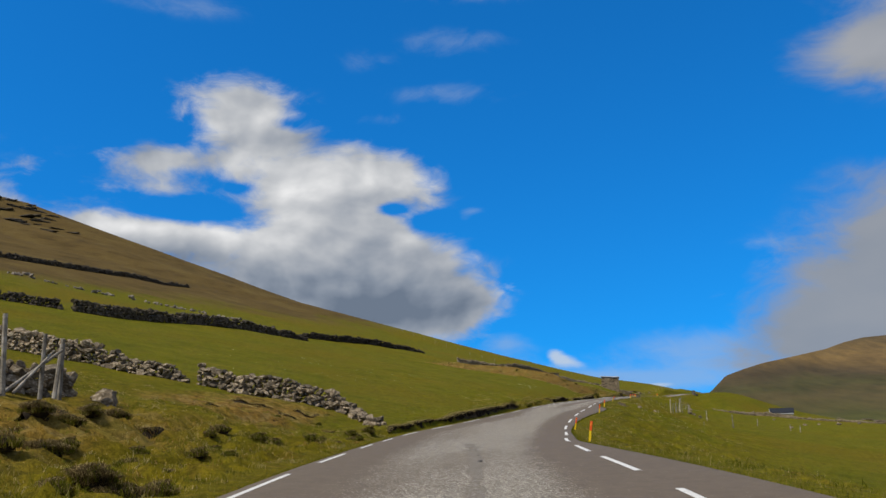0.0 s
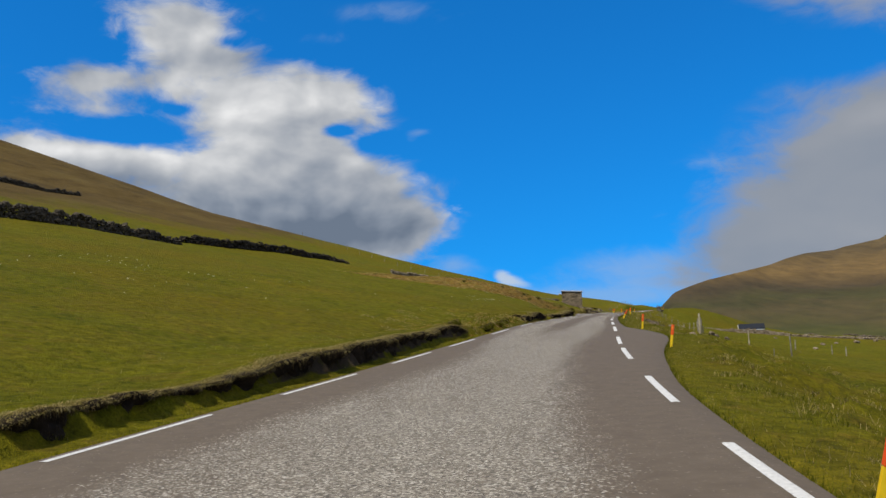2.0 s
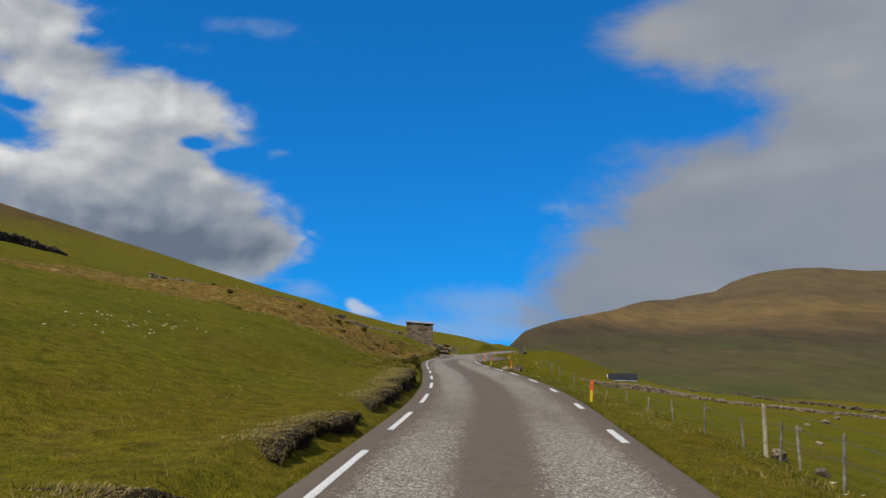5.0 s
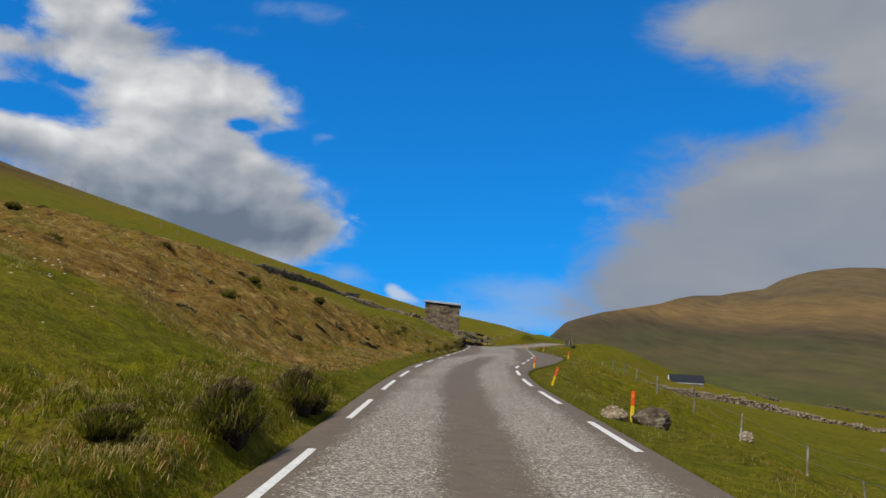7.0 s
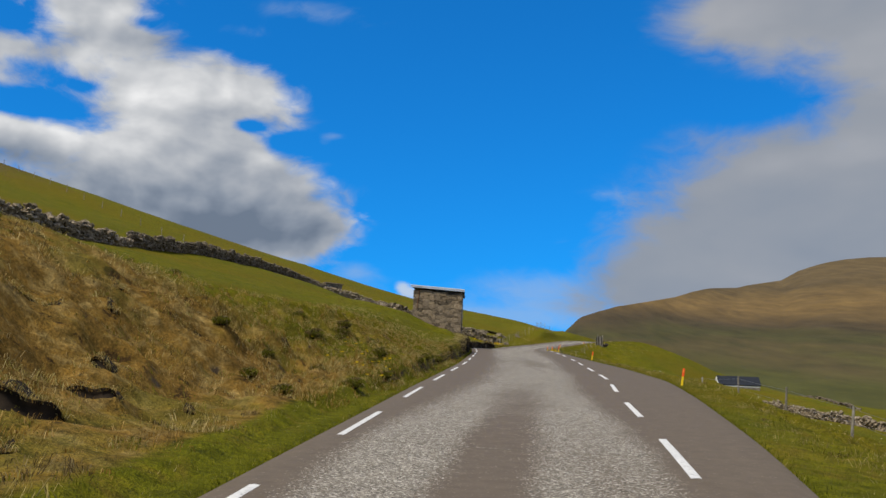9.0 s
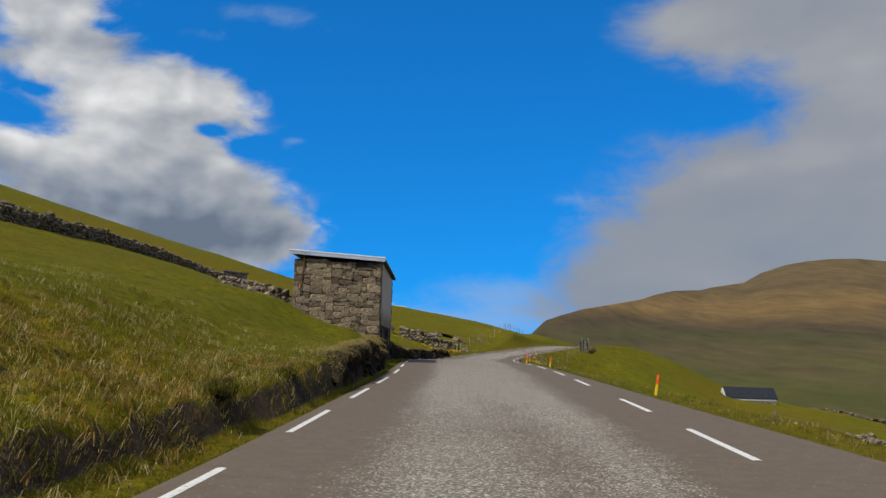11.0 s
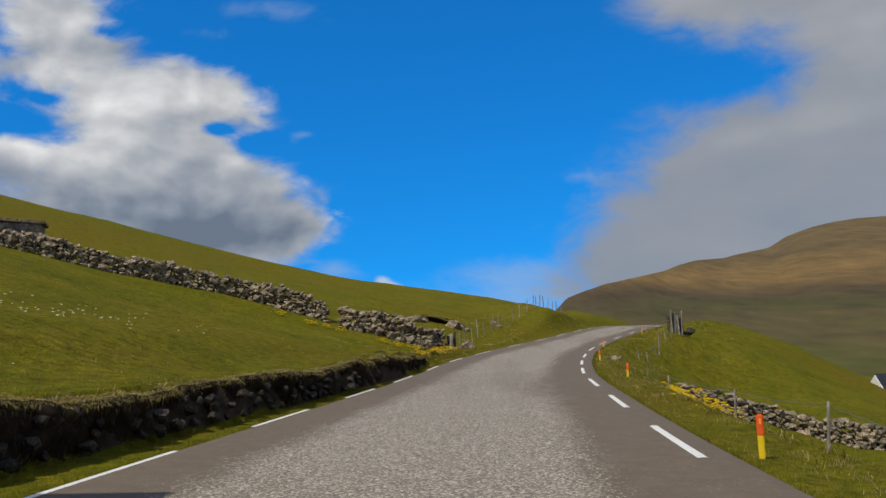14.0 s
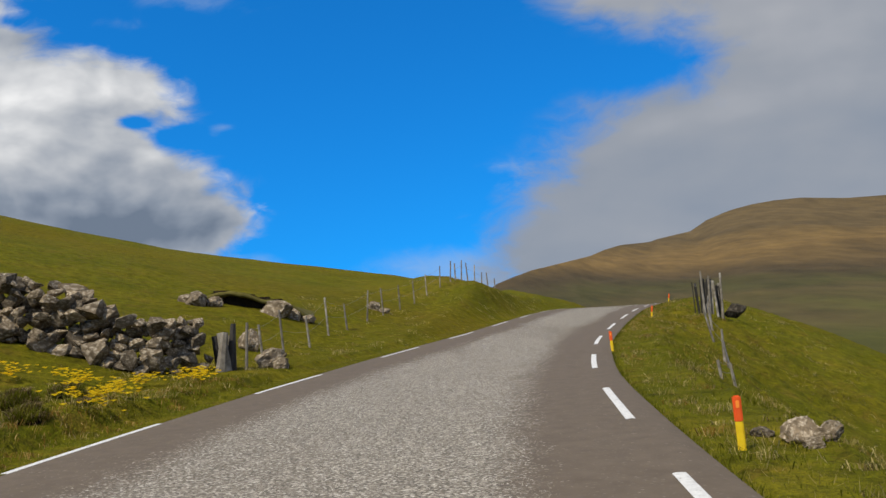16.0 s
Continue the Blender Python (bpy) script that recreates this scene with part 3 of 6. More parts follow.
def heath_at(x, y):
    """Where brown heath takes over from green pasture, 0 to 1."""
    d = left_edge(np.clip(y, -260, 200)) - x
    up = np.clip((d - (50 + 0.05 * (y + 60))) / 60, 0, 1) * 1.05
    patch = np.exp(-((y + 42 + 0.5 * d) / 17) ** 4) * np.clip((d - 0.45) / 0.9, 0, 1) * np.clip((30 - d) / 12, 0, 1) * 1.2
    patch2 = np.exp(-((y + 104) / 10) ** 2) * np.clip((d - 1) / 1.5, 0, 1) * np.clip((9 - d) / 4, 0, 1) * 0.45
    patch3 = np.maximum(np.exp(-((y + 165) / 16) ** 2) * np.clip((d - 1) / 3, 0, 1) * np.clip((60 - d) / 30, 0, 1) * 0.5, np.exp(-((y + 147) / 7) ** 4) * np.clip((d - 2.2) / 2, 0, 1) * np.clip((12 - d) / 4, 0, 1) * 0.75)
    patch2 = np.maximum(patch2, np.exp(-((y + 22) / 12) ** 4) * np.clip((d - 0.8) / 0.8, 0, 1) * np.clip((6.2 - d) / 1.6, 0, 1) * 0.52)
    crest = np.exp(-((y - 98) / 13) ** 4) * np.clip((d - 0.6) / 1.5, 0, 1) * np.clip((9 - d) / 4, 0, 1) * 0.45
    return np.maximum(np.maximum(np.maximum(up, patch), np.maximum(patch2, patch3)), crest)


def grid_mesh(name, X, Y, Z, attrs=()):
    r, c = X.shape
    me = bpy.data.meshes.new(name)
    co = np.stack([X, Y, Z], -1).reshape(-1, 3)
    i = np.arange(r * c).reshape(r, c)
    q = np.stack([i[:-1, :-1], i[:-1, 1:], i[1:, 1:], i[1:, :-1]], -1).reshape(-1, 4)
    me.vertices.add(len(co))
    me.vertices.foreach_set("co", co.ravel())
    me.loops.add(q.size)
    me.loops.foreach_set("vertex_index", q.ravel())
    me.polygons.add(len(q))
    me.polygons.foreach_set("loop_start", np.arange(0, q.size, 4))
    me.polygons.foreach_set("use_smooth", np.ones(len(q), bool))
    me.update()
    me.validate()
    for key, val in attrs:
        me.attributes.new(key, "FLOAT", "POINT").data.foreach_set("value", np.asarray(val, np.float32).ravel())
    return me


def spaced(fine, reach, grow, last):
    d, s = [0.0], fine
    while d[-1] < last:
        if d[-1] > reach:
            s *= grow
        d.append(d[-1] + s)
    return np.array(d)


ys = np.concatenate([-188 - spaced(0.8, 4, 1.25, 500)[::-1][:-1], np.arange(-188, -176, 0.5), np.arange(-176, -148, 0.25), np.arange(-148, -120, 0.5), np.arange(-120, -100, 0.25), np.arange(-100, -80, 0.5), np.arange(-80, -6, 0.22), np.arange(-6, 125, 0.5), 125 + spaced(0.7, 10, 1.09, 1500)])
dd = spaced(0.14, 3.4, 1.075, 1000.0)
yc = np.clip(ys, -260, 130)
rows_x = np.concatenate([left_edge(yc)[:, None] - dd[::-1][None], (left_edge(yc) * 0.5 + right_edge(yc) * 0.5)[:, None], right_edge(yc)[:, None] + dd[None]], 1)
rows_y = np.repeat(ys[:, None], rows_x.shape[1], 1)
rows_z = ground_z(rows_x, rows_y)
dl_all = left_edge(np.clip(rows_y, -260, 200)) - rows_x
slope = np.gradient(rows_z, axis=1) / np.minimum(np.gradient(rows_x, axis=1), 1e9)
earth = np.clip((-slope - 0.75) * 1.4, 0, 1) * (dl_all > 0.1) * (dl_all < 3) * np.clip((60 - rows_y) / 4, 0, 1)
ground = new("ground", grid_mesh("ground", rows_x, rows_y, rows_z, (("heath", heath_at(rows_x, rows_y)), ("earth", earth))))
ground.data.materials.append(TURF)
tagged(ground, "green sheep pasture on a hillside turning to brown heath", "ground", kind="structure")

# the far hill across the valley
RIDGE = np.array(((-60, 0), (-6, 0.1), (3, -0.3), (5.4, 0.0), (6.0, 0.4), (6.5, 0.85), (6.9, 1.25), (7.3, 1.65), (8.3, 2.02), (9.6, 2.42), (11.6, 2.8), (13.4, 3.15), (14.4, 3.5), (15.5, 3.75), (17.2, 3.82), (17.8, 3.98), (19.8, 4.31), (20.8, 4.9), (21.8, 5.25), (22.4, 5.42),
                  (23.4, 5.6), (24.7, 5.72), (26.2, 5.72), (28.5, 5.45), (30.3, 5.4), (34, 5.3), (45, 4.6), (60, 4.0), (80, 3.5), (110, 2.5), (140, 1.5)))
REACH = np.array(((-60, 1500), (4, 700), (7, 720), (9, 800), (12, 1000), (15.5, 1400), (20, 1650), (45, 1700), (140, 1700)))
bear = np.concatenate([np.arange(0, 42, 0.2), np.arange(42, 140, 2.0)])
uu = np.concatenate([np.linspace(0, 1, 90), np.linspace(1.05, 1.5, 8)])
B, U = np.meshgrid(bear, uu, indexing="ij")
FARR = np.interp(B, REACH[:, 0], REACH[:, 1])
RR = 260 + (FARR - 260) * np.minimum(U, 1) + 700 * np.maximum(U - 1, 0)
top = 0.7 + FARR * np.tan(np.radians(np.interp(B, RIDGE[:, 0], RIDGE[:, 1]) - 0.06))
prof = np.where(U <= 1, 0.22 * U + 0.78 * np.clip(U, 0, 1) ** 1.7, 1 - 1.4 * (U - 1))
hx, hy = -3.5 + RR * np.sin(np.radians(B)), -70 + RR * np.cos(np.radians(B))
tuck = np.clip(U * (1 - U), 0, 1) * 4
hz = -24 + (top + 24) * prof + tuck * (7 * fbm(hx * 0.006, hy * 0.006, 5, 61) + 3.0 * np.abs(fbm(hx * 0.02 + 4, hy * 0.012, 4, 66))) + 1.3 * fbm(hx * 0.04, hy * 0.04, 4, 71) * np.clip(4 * U, 0, 1) * np.clip(np.abs(1 - U) * 8, 0.2, 1)
far_hill = new("far_hill", grid_mesh("far_hill", hx, hy, hz))
far_hill.data.materials.append(MOOR)
tagged(far_hill, "broad brown heather hill across the valley", "hill", kind="structure")

# the road and its edge lines
ry = np.arange(-215, 160, 0.4)
cols = np.linspace(0, 1, 33)
le, re_ = left_edge(ry), right_edge(ry)
rx = le[:, None] + (re_ - le)[:, None] * cols
off_l, off_r = rx - left_line(ry)[:, None], right_line(ry)[:, None] - rx
lane = (right_line(ry) - left_line(ry))[:, None]
mid = rx - (left_line(ry) + right_line(ry))[:, None] * 0.5
narrow = np.clip((4.6 - lane) / 0.8, 0, 1)
margin = 0.95 - 0.7 * narrow
edge_wear = np.clip((np.minimum(off_l, off_r * 1.1) - margin + 0.25) / (0.9 - 0.4 * narrow), 0, 1)
patchy = 0.75 + 0.5 * fbm(rx * 0.6, np.repeat(ry[:, None], 33, 1) * 0.09, 3, 91) * 2
centre_band = np.exp(-((mid + 0.05) / 0.47) ** 4) * narrow * np.clip((ry[:, None] + 122) / 6, 0, 1)
worn = edge_wear * (1 - 0.95 * centre_band) * patchy
rz2 = road_z(ry)[:, None] + 0.012 * np.cos(cols * 6.28) + 0 * rx - 0.05 * (np.abs(cols - 0.5) > 0.499)
road = new("road", grid_mesh("road", rx, np.repeat(ry[:, None], 33, 1), rz2, (("worn", worn),)))
road.data.materials.append(ASPHALT)
tagged(road, "narrow chip-sealed asphalt road with pale worn wheel tracks", "road", kind="structure")

# an old repair along the middle of the road, and a joint across it
def road_strip(name, label, rows, half, ragged_by, seed, mat):
    """A thin irregular strip on the road along rows of (x, y)."""
    p = np.array(rows, float)
    d = np.concatenate([[0], np.cumsum(np.hypot(*np.diff(p, axis=0).T))])
    q = np.arange(0, d[-1], 0.08)
    x, y = np.interp(q, d, p[:, 0]), np.interp(q, d, p[:, 1])
    dx, dy = np.gradient(x), np.gradient(y)
    ln = np.hypot(dx, dy)
    taper = np.clip(np.minimum(q, d[-1] - q) / 0.8, 0.15, 1)
    cols_ = []
    for k in (-1.0, -0.4, 0.4, 1.0):
        w = half * k * taper * (1 + ragged_by * 2 * fbm(q * 1.3, q * 0 + k * 3, 4, seed))
        cols_.append((x - dy / ln * w, y + dx / ln * w))
    X, Y = np.stack([c[0] for c in cols_], 1), np.stack([c[1] for c in cols_], 1)
    c = (X - left_edge(Y)) / (right_edge(Y) - left_edge(Y))
    ob = new(name, grid_mesh(name, X, Y, road_z(Y) + 0.012 * np.cos(c * 6.28) + 0.005 - 0.003 * (np.abs(np.linspace(-1, 1, 4)) > 0.9)))
    ob.data.materials.append(mat)
    ob.parent = road
    return tagged(ob, label)


TAR = speckled("old_tar", (0.105, 0.088, 0.066), (0.165, 0.14, 0.108), 12.0, 0.8, 0.5, 0.006, (0.26, 0.235, 0.195), 25.0)
road_strip("repair_patch", "brown-grey smooth repair strip", [(-3.2, -173.5), (-3.9, -168.0), (-4.75, -163.0), (-5.55, -159.0), (-6.35, -155.2)], 0.13, 1.3, 5, TAR)
road_strip("road_joint", "pale joint across the road", [(-4.5, -39.4), (-2.7, -39.6), (-0.9, -39.9)], 0.022, 0.9, 9, TAR)

# ---- materials of the things ----
WEATHERED = speckled("weathered_stone", (0.058, 0.044, 0.028), (0.20, 0.156, 0.104), 2.6, 0.95, 0.8, 0.03, (0.31, 0.265, 0.2), 6.0, 0.45)
SLAB = speckled("wall_stone", (0.064, 0.048, 0.030), (0.200, 0.153, 0.100), 3.6, 0.95, 0.9, 0.03, (0.30, 0.25, 0.185), 8.0, 0.5)
DARKSTONE = speckled("dark_stone", (0.017, 0.014, 0.010), (0.053, 0.043, 0.030), 3.0, 0.95, 0.8, 0.02, (0.10, 0.086, 0.065), 7.0, 0.45)
# near-black stone: the shade of the road-facing walls and banks is in its colour
SHADESTONE = speckled("shade_dark_stone", (0.008, 0.0065, 0.005), (0.030, 0.024, 0.017), 3.0, 0.9, 0.8, 0.02, (0.06, 0.052, 0.04), 7.0, 0.45)
CORE = speckled("wall_core", (0.03, 0.025, 0.018), (0.07, 0.058, 0.042), 6.0, 0.95, 0.6, 0.02)
WOOD = speckled("grey_wood", (0.10, 0.088, 0.07), (0.25, 0.222, 0.18), 7.0, 0.85, 0.5, 0.006, (0.30, 0.275, 0.235), 3.0, 0.25)
PALEWOOD = speckled("pale_wood", (0.26, 0.22, 0.14), (0.42, 0.36, 0.24), 6.0, 0.85, 0.5, 0.006, (0.5, 0.45, 0.33), 3.0, 0.2)
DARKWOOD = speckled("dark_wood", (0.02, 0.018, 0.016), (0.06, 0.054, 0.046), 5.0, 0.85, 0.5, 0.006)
RED = speckled("red_plastic", (0.62, 0.07, 0.015), (0.74, 0.11, 0.02), 5.0, 0.55, 0.1, 0.002)
YELLOW = speckled("yellow_plastic", (0.62, 0.42, 0.012), (0.74, 0.52, 0.02), 5.0, 0.55, 0.1, 0.002)
WHITE = speckled("white_paint", (0.62, 0.62, 0.60), (0.78, 0.78, 0.75), 4.0, 0.7, 0.1, 0.002)
ROOFING = speckled("dark_roofing", (0.010, 0.012, 0.017), (0.022, 0.025, 0.032), 2.0, 0.6, 0.2, 0.004)
WIRE = speckled("wire", (0.16, 0.15, 0.14), (0.26, 0.25, 0.23), 9.0, 0.5, 0.1, 0.001, metal=0.8)
# dark peat, blackened further to hold the shade of the cut bank faces
PEAT_SHADED = speckled("peat", (0.007, 0.005, 0.003), (0.030, 0.020, 0.011), 5.0, 0.95, 0.8, 0.04)
SOIL = speckled("stony_soil", (0.04, 0.028, 0.016), (0.12, 0.088, 0.055), 7.0, 0.95, 0.8, 0.03, (0.2, 0.16, 0.11), 16.0)


def cladding_material():
    """Weathered white-painted corrugated sheet, stained from its foot and in streaks."""
    m, nt, b = material("sheet_metal", 0.55, 0.0, 0.4)
    p = objco(nt)
    mp = nt.nodes.new("ShaderNodeMapping")
    mp.inputs["Scale"].default_value = (1.0, 6.0, 0.55)
    nt.links.new(p, mp.inputs[0])
    streak = noisen(nt, mp.outputs[0], 1.2, 5.0, 0.6)
    s = nt.nodes.new("ShaderNodeSeparateXYZ")
    nt.links.new(p, s.inputs[0])
    foot = maprange(nt, s.outputs[2], 1.1, 0.0)
    dirt = mathn(nt, "MULTIPLY", maprange(nt, mathn(nt, "ADD", streak, mathn(nt, "MULTIPLY", foot, 0.3)), 0.52, 0.82), 0.85)
    c = mix(nt, dirt, ramp(nt, noisen(nt, p, 1.3, 5.0, 0.6), [(0.3, (0.36, 0.345, 0.305)), (0.7, (0.45, 0.435, 0.385))]), (0.13, 0.095, 0.06))
    nt.links.new(c, b.inputs["Base Color"])
    return m


def galvanised_material():
    m, nt, b = material("galvanised_roof", 0.42, 0.75, 0.5)
    p = objco(nt)
    c = ramp(nt, noisen(nt, p, 1.4, 6.0, 0.6), [(0.3, (0.42, 0.42, 0.41)), (0.55, (0.66, 0.66, 0.65)), (0.75, (0.74, 0.735, 0.72))])
    nt.links.new(c, b.inputs["Base Color"])
    return m


def blade_material(name, stops):
    """Grass: every blade has its own shade and lets part of the light through."""
    m, nt, b = material(name, 0.9, 0.0, 0.05)
    r = nt.nodes.new("ShaderNodeNewGeometry").outputs["Random Per Island"]
    c = ramp(nt, r, stops)
    nt.links.new(c, b.inputs["Base Color"])
    tl = nt.nodes.new("ShaderNodeBsdfTranslucent")
    nt.links.new(c, tl.inputs["Color"])
    ms = nt.nodes.new("ShaderNodeMixShader")
    ms.inputs[0].default_value = 0.45
    nt.links.new(b.outputs[0], ms.inputs[1])
    nt.links.new(tl.outputs[0], ms.inputs[2])
    nt.links.new(ms.outputs[0], nt.nodes["Material Output"].inputs["Surface"])
    return m


HEATH_TURF = speckled("heath_turf", (0.06, 0.05, 0.014), (0.12, 0.105, 0.025), 5.0, 1.0, 0.8, 0.03)
CLADDING, GALVANISED = cladding_material(), galvanised_material()
GREEN_BLADE = blade_material("green_blades", [(0.0, (0.066, 0.074, 0.005)), (0.5, (0.112, 0.118, 0.007)), (0.85, (0.18, 0.165, 0.02)), (1.0, (0.34, 0.28, 0.09))])
TAN_BLADE = blade_material("dry_blades", [(0.0, (0.10, 0.09, 0.018)), (0.35, (0.22, 0.18, 0.045)), (0.7, (0.38, 0.30, 0.11)), (1.0, (0.56, 0.46, 0.22))])
HEATH_BLADE = blade_material("heath_blades", [(0.0, (0.11, 0.06, 0.013)), (0.4, (0.22, 0.128, 0.025)), (0.7, (0.33, 0.205, 0.05)), (1.0, (0.50, 0.36, 0.15))])
DEAD_BLADE = blade_material("dead_blades", [(0.0, (0.035, 0.024, 0.011)), (0.45, (0.10, 0.07, 0.03)), (0.8, (0.22, 0.165, 0.07)), (1.0, (0.42, 0.33, 0.16))])
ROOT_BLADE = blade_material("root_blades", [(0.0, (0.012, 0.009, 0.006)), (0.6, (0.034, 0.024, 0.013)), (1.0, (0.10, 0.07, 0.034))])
PETAL = blade_material("yellow_petals", [(0.0, (0.62, 0.40, 0.01)), (1.0, (0.80, 0.58, 0.02))])
PALE_PETAL = blade_material("pale_petals", [(0.0, (0.6, 0.58, 0.42)), (1.0, (0.8, 0.78, 0.62))])


# ---- building blocks ----
def part(name, bm, mat, parent=None, label="", smooth=False):
    me = bpy.data.meshes.new(name)
    bm.to_mesh(me)
    bm.free()
    me.materials.append(mat)
    if smooth:
        me.polygons.foreach_set("use_smooth", np.ones(len(me.polygons), bool))
    ob = new(name, me)
    if parent is not None:
        ob.parent = parent
    return tagged(ob, label)


def block(bm, size, at=(0, 0, 0), turn=(0, 0, 0), bevel=0.0):
    m = pose(*at, *turn) @ Matrix.Diagonal((*size, 1))
    g = bmesh.ops.create_cube(bm, size=1.0, matrix=m)
    if bevel:
        vs = set(g["verts"])
        es = [e for e in bm.edges if e.verts[0] in vs and e.verts[1] in vs]
        bmesh.ops.bevel(bm, geom=es, offset=bevel, segments=2, affect="EDGES")
    return bm


def boxed(size, at=(0, 0, 0), turn=(0, 0, 0), bevel=0.0):
    return block(bmesh.new(), size, at, turn, bevel)


def rod(bm, a, b, r0, r1, sides=8):
    a, b = Vector(a), Vector(b)
    d = b - a
    m = Matrix.Translation((a + b) / 2) @ d.to_track_quat("Z", "Y").to_matrix().to_4x4()
    bmesh.ops.create_cone(bm, cap_ends=True, segments=sides, radius1=r0, radius2=r1, depth=d.length, matrix=m)
    return bm


def gz(x, y):
    return float(ground_z(x, y))


rnd = random.Random(7)


def stone_mesh(seed, boxy):
    """One stone of unit size with flat broken faces."""
    r = random.Random(seed)
    bm = bmesh.new()
    if boxy:
        for sx in (-1, 1):
            for sy in (-1, 1):
                for sz in (-1, 1):
                    k = r.uniform(0.8, 1.0)
                    bm.verts.new((sx * 0.5 * k * r.uniform(0.84, 1.0), sy * 0.5 * r.uniform(0.84, 0.95), sz * 0.5 * k * r.uniform(0.82, 1.0)))
        for _ in range(16):
            v = Vector((r.gauss(0, 1), r.gauss(0, 1), r.gauss(0, 1))).normalized()
            q = max(abs(c) for c in v) ** 0.95
            bm.verts.new(v * 0.5 / q * r.uniform(0.92, 1.03))
    else:
        for _ in range(17):
            v = Vector((r.gauss(0, 1), r.gauss(0, 1), r.gauss(0, 1))).normalized()
            q = max(abs(c) for c in v) ** 0.6
            bm.verts.new(v * 0.5 / q * r.uniform(0.85, 1.1))
    g = bmesh.ops.convex_hull(bm, input=bm.verts)
    bmesh.ops.delete(bm, geom=[v for v in bm.verts if not v.link_faces], context="VERTS")
    me = bpy.data.meshes.new("stone")
    bm.to_mesh(me)
    bm.free()
    return me


def stone_set(mat, boxy, n=8, seed=100):
    out = []
    for k in range(n):
        me = stone_mesh(seed + k, boxy)
        me.materials.append(mat)
        out.append(me)
    return out


def crag_mesh(seed):
    """A weathered rock of unit size: planes broken off a ball, then pitted."""
    r = random.Random(seed)
    bm = bmesh.new()
    bmesh.ops.create_icosphere(bm, subdivisions=4, radius=0.62)
    planes = [(Vector((r.gauss(0, 1), r.gauss(0, 1), r.gauss(0, 1))).normalized(), r.uniform(0.34, 0.5)) for _ in range(13)]
    for v in bm.verts:
        for n, d in planes:
            over_by = v.co.dot(n) - d
            if over_by > 0:
                v.co -= n * over_by * 0.94
        v.co *= 1 + 0.13 * noise.fractal(v.co * 5 + Vector((seed, 0, 0)), 0.8, 2.1, 4)
    me = bpy.data.meshes.new("crag")
    bm.to_mesh(me)
    bm.free()
    me.materials.append(WEATHERED)
    return me


CRAGGY = [crag_mesh(700 + k) for k in range(6)]
GREYROUGH = stone_set(WEATHERED, False, 10, 800)
ROUGH, DARKROUGH, SQUARED, SHADESQUARED, SHADEROUGH = stone_set(STONE, False), stone_set(DARKSTONE, False, 8, 200), stone_set(SLAB, True, 10, 300), stone_set(SHADESTONE, True, 8, 400), stone_set(SHADESTONE, False, 8, 500)


def stone(meshes, parent, x, y, z, size, turn, r=rnd, name="stone"):
    ob = new(name, r.choice(meshes))
    ob.parent = parent
    ob.matrix_basis = pose(x, y, z, *turn) @ Matrix.Diagonal((*size, 1))
    return ob


def joined_stones(name, meshes, rows, parent, label=""):
    """Many small stones as one mesh: rows of place, size, turn."""
    r = random.Random(len(rows))
    src = []
    for me in meshes:
        co = np.empty(len(me.vertices) * 3)
        me.vertices.foreach_get("co", co)
        src.append((co.reshape(-1, 3), [tuple(p.vertices) for p in me.polygons]))
    vs, fs, n = [], [], 0
    for at, size, turn in rows:
        co, faces = r.choice(src)
        m = np.array(pose(*at, *turn) @ Matrix.Diagonal((*size, 1)))
        vs.append(co @ m[:3, :3].T + m[:3, 3])
        fs += [tuple(i + n for i in f) for f in faces]
        n += len(co)
    me = bpy.data.meshes.new(name)
    me.from_pydata(np.concatenate(vs).tolist(), [], fs)
    me.materials.append(meshes[0].materials[0])
    ob = new(name, me)
    ob.parent = parent
    return tagged(ob, label, kind="stuff")


def along(points, step):
    """Places every step metres along a line of (x, y, height) points, with the way's bearing."""
    out, left = [], 0.0
    for (x0, y0, h0), (x1, y1, h1) in zip(points, points[1:]):
        length = math.hypot(x1 - x0, y1 - y0)
        s = left
        while s < length:
            f = s / length
            out.append((x0 + (x1 - x0) * f, y0 + (y1 - y0) * f, h0 + (h1 - h0) * f, math.degrees(math.atan2(y1 - y0, x1 - x0))))
            s += step
        left = s - length
    return out


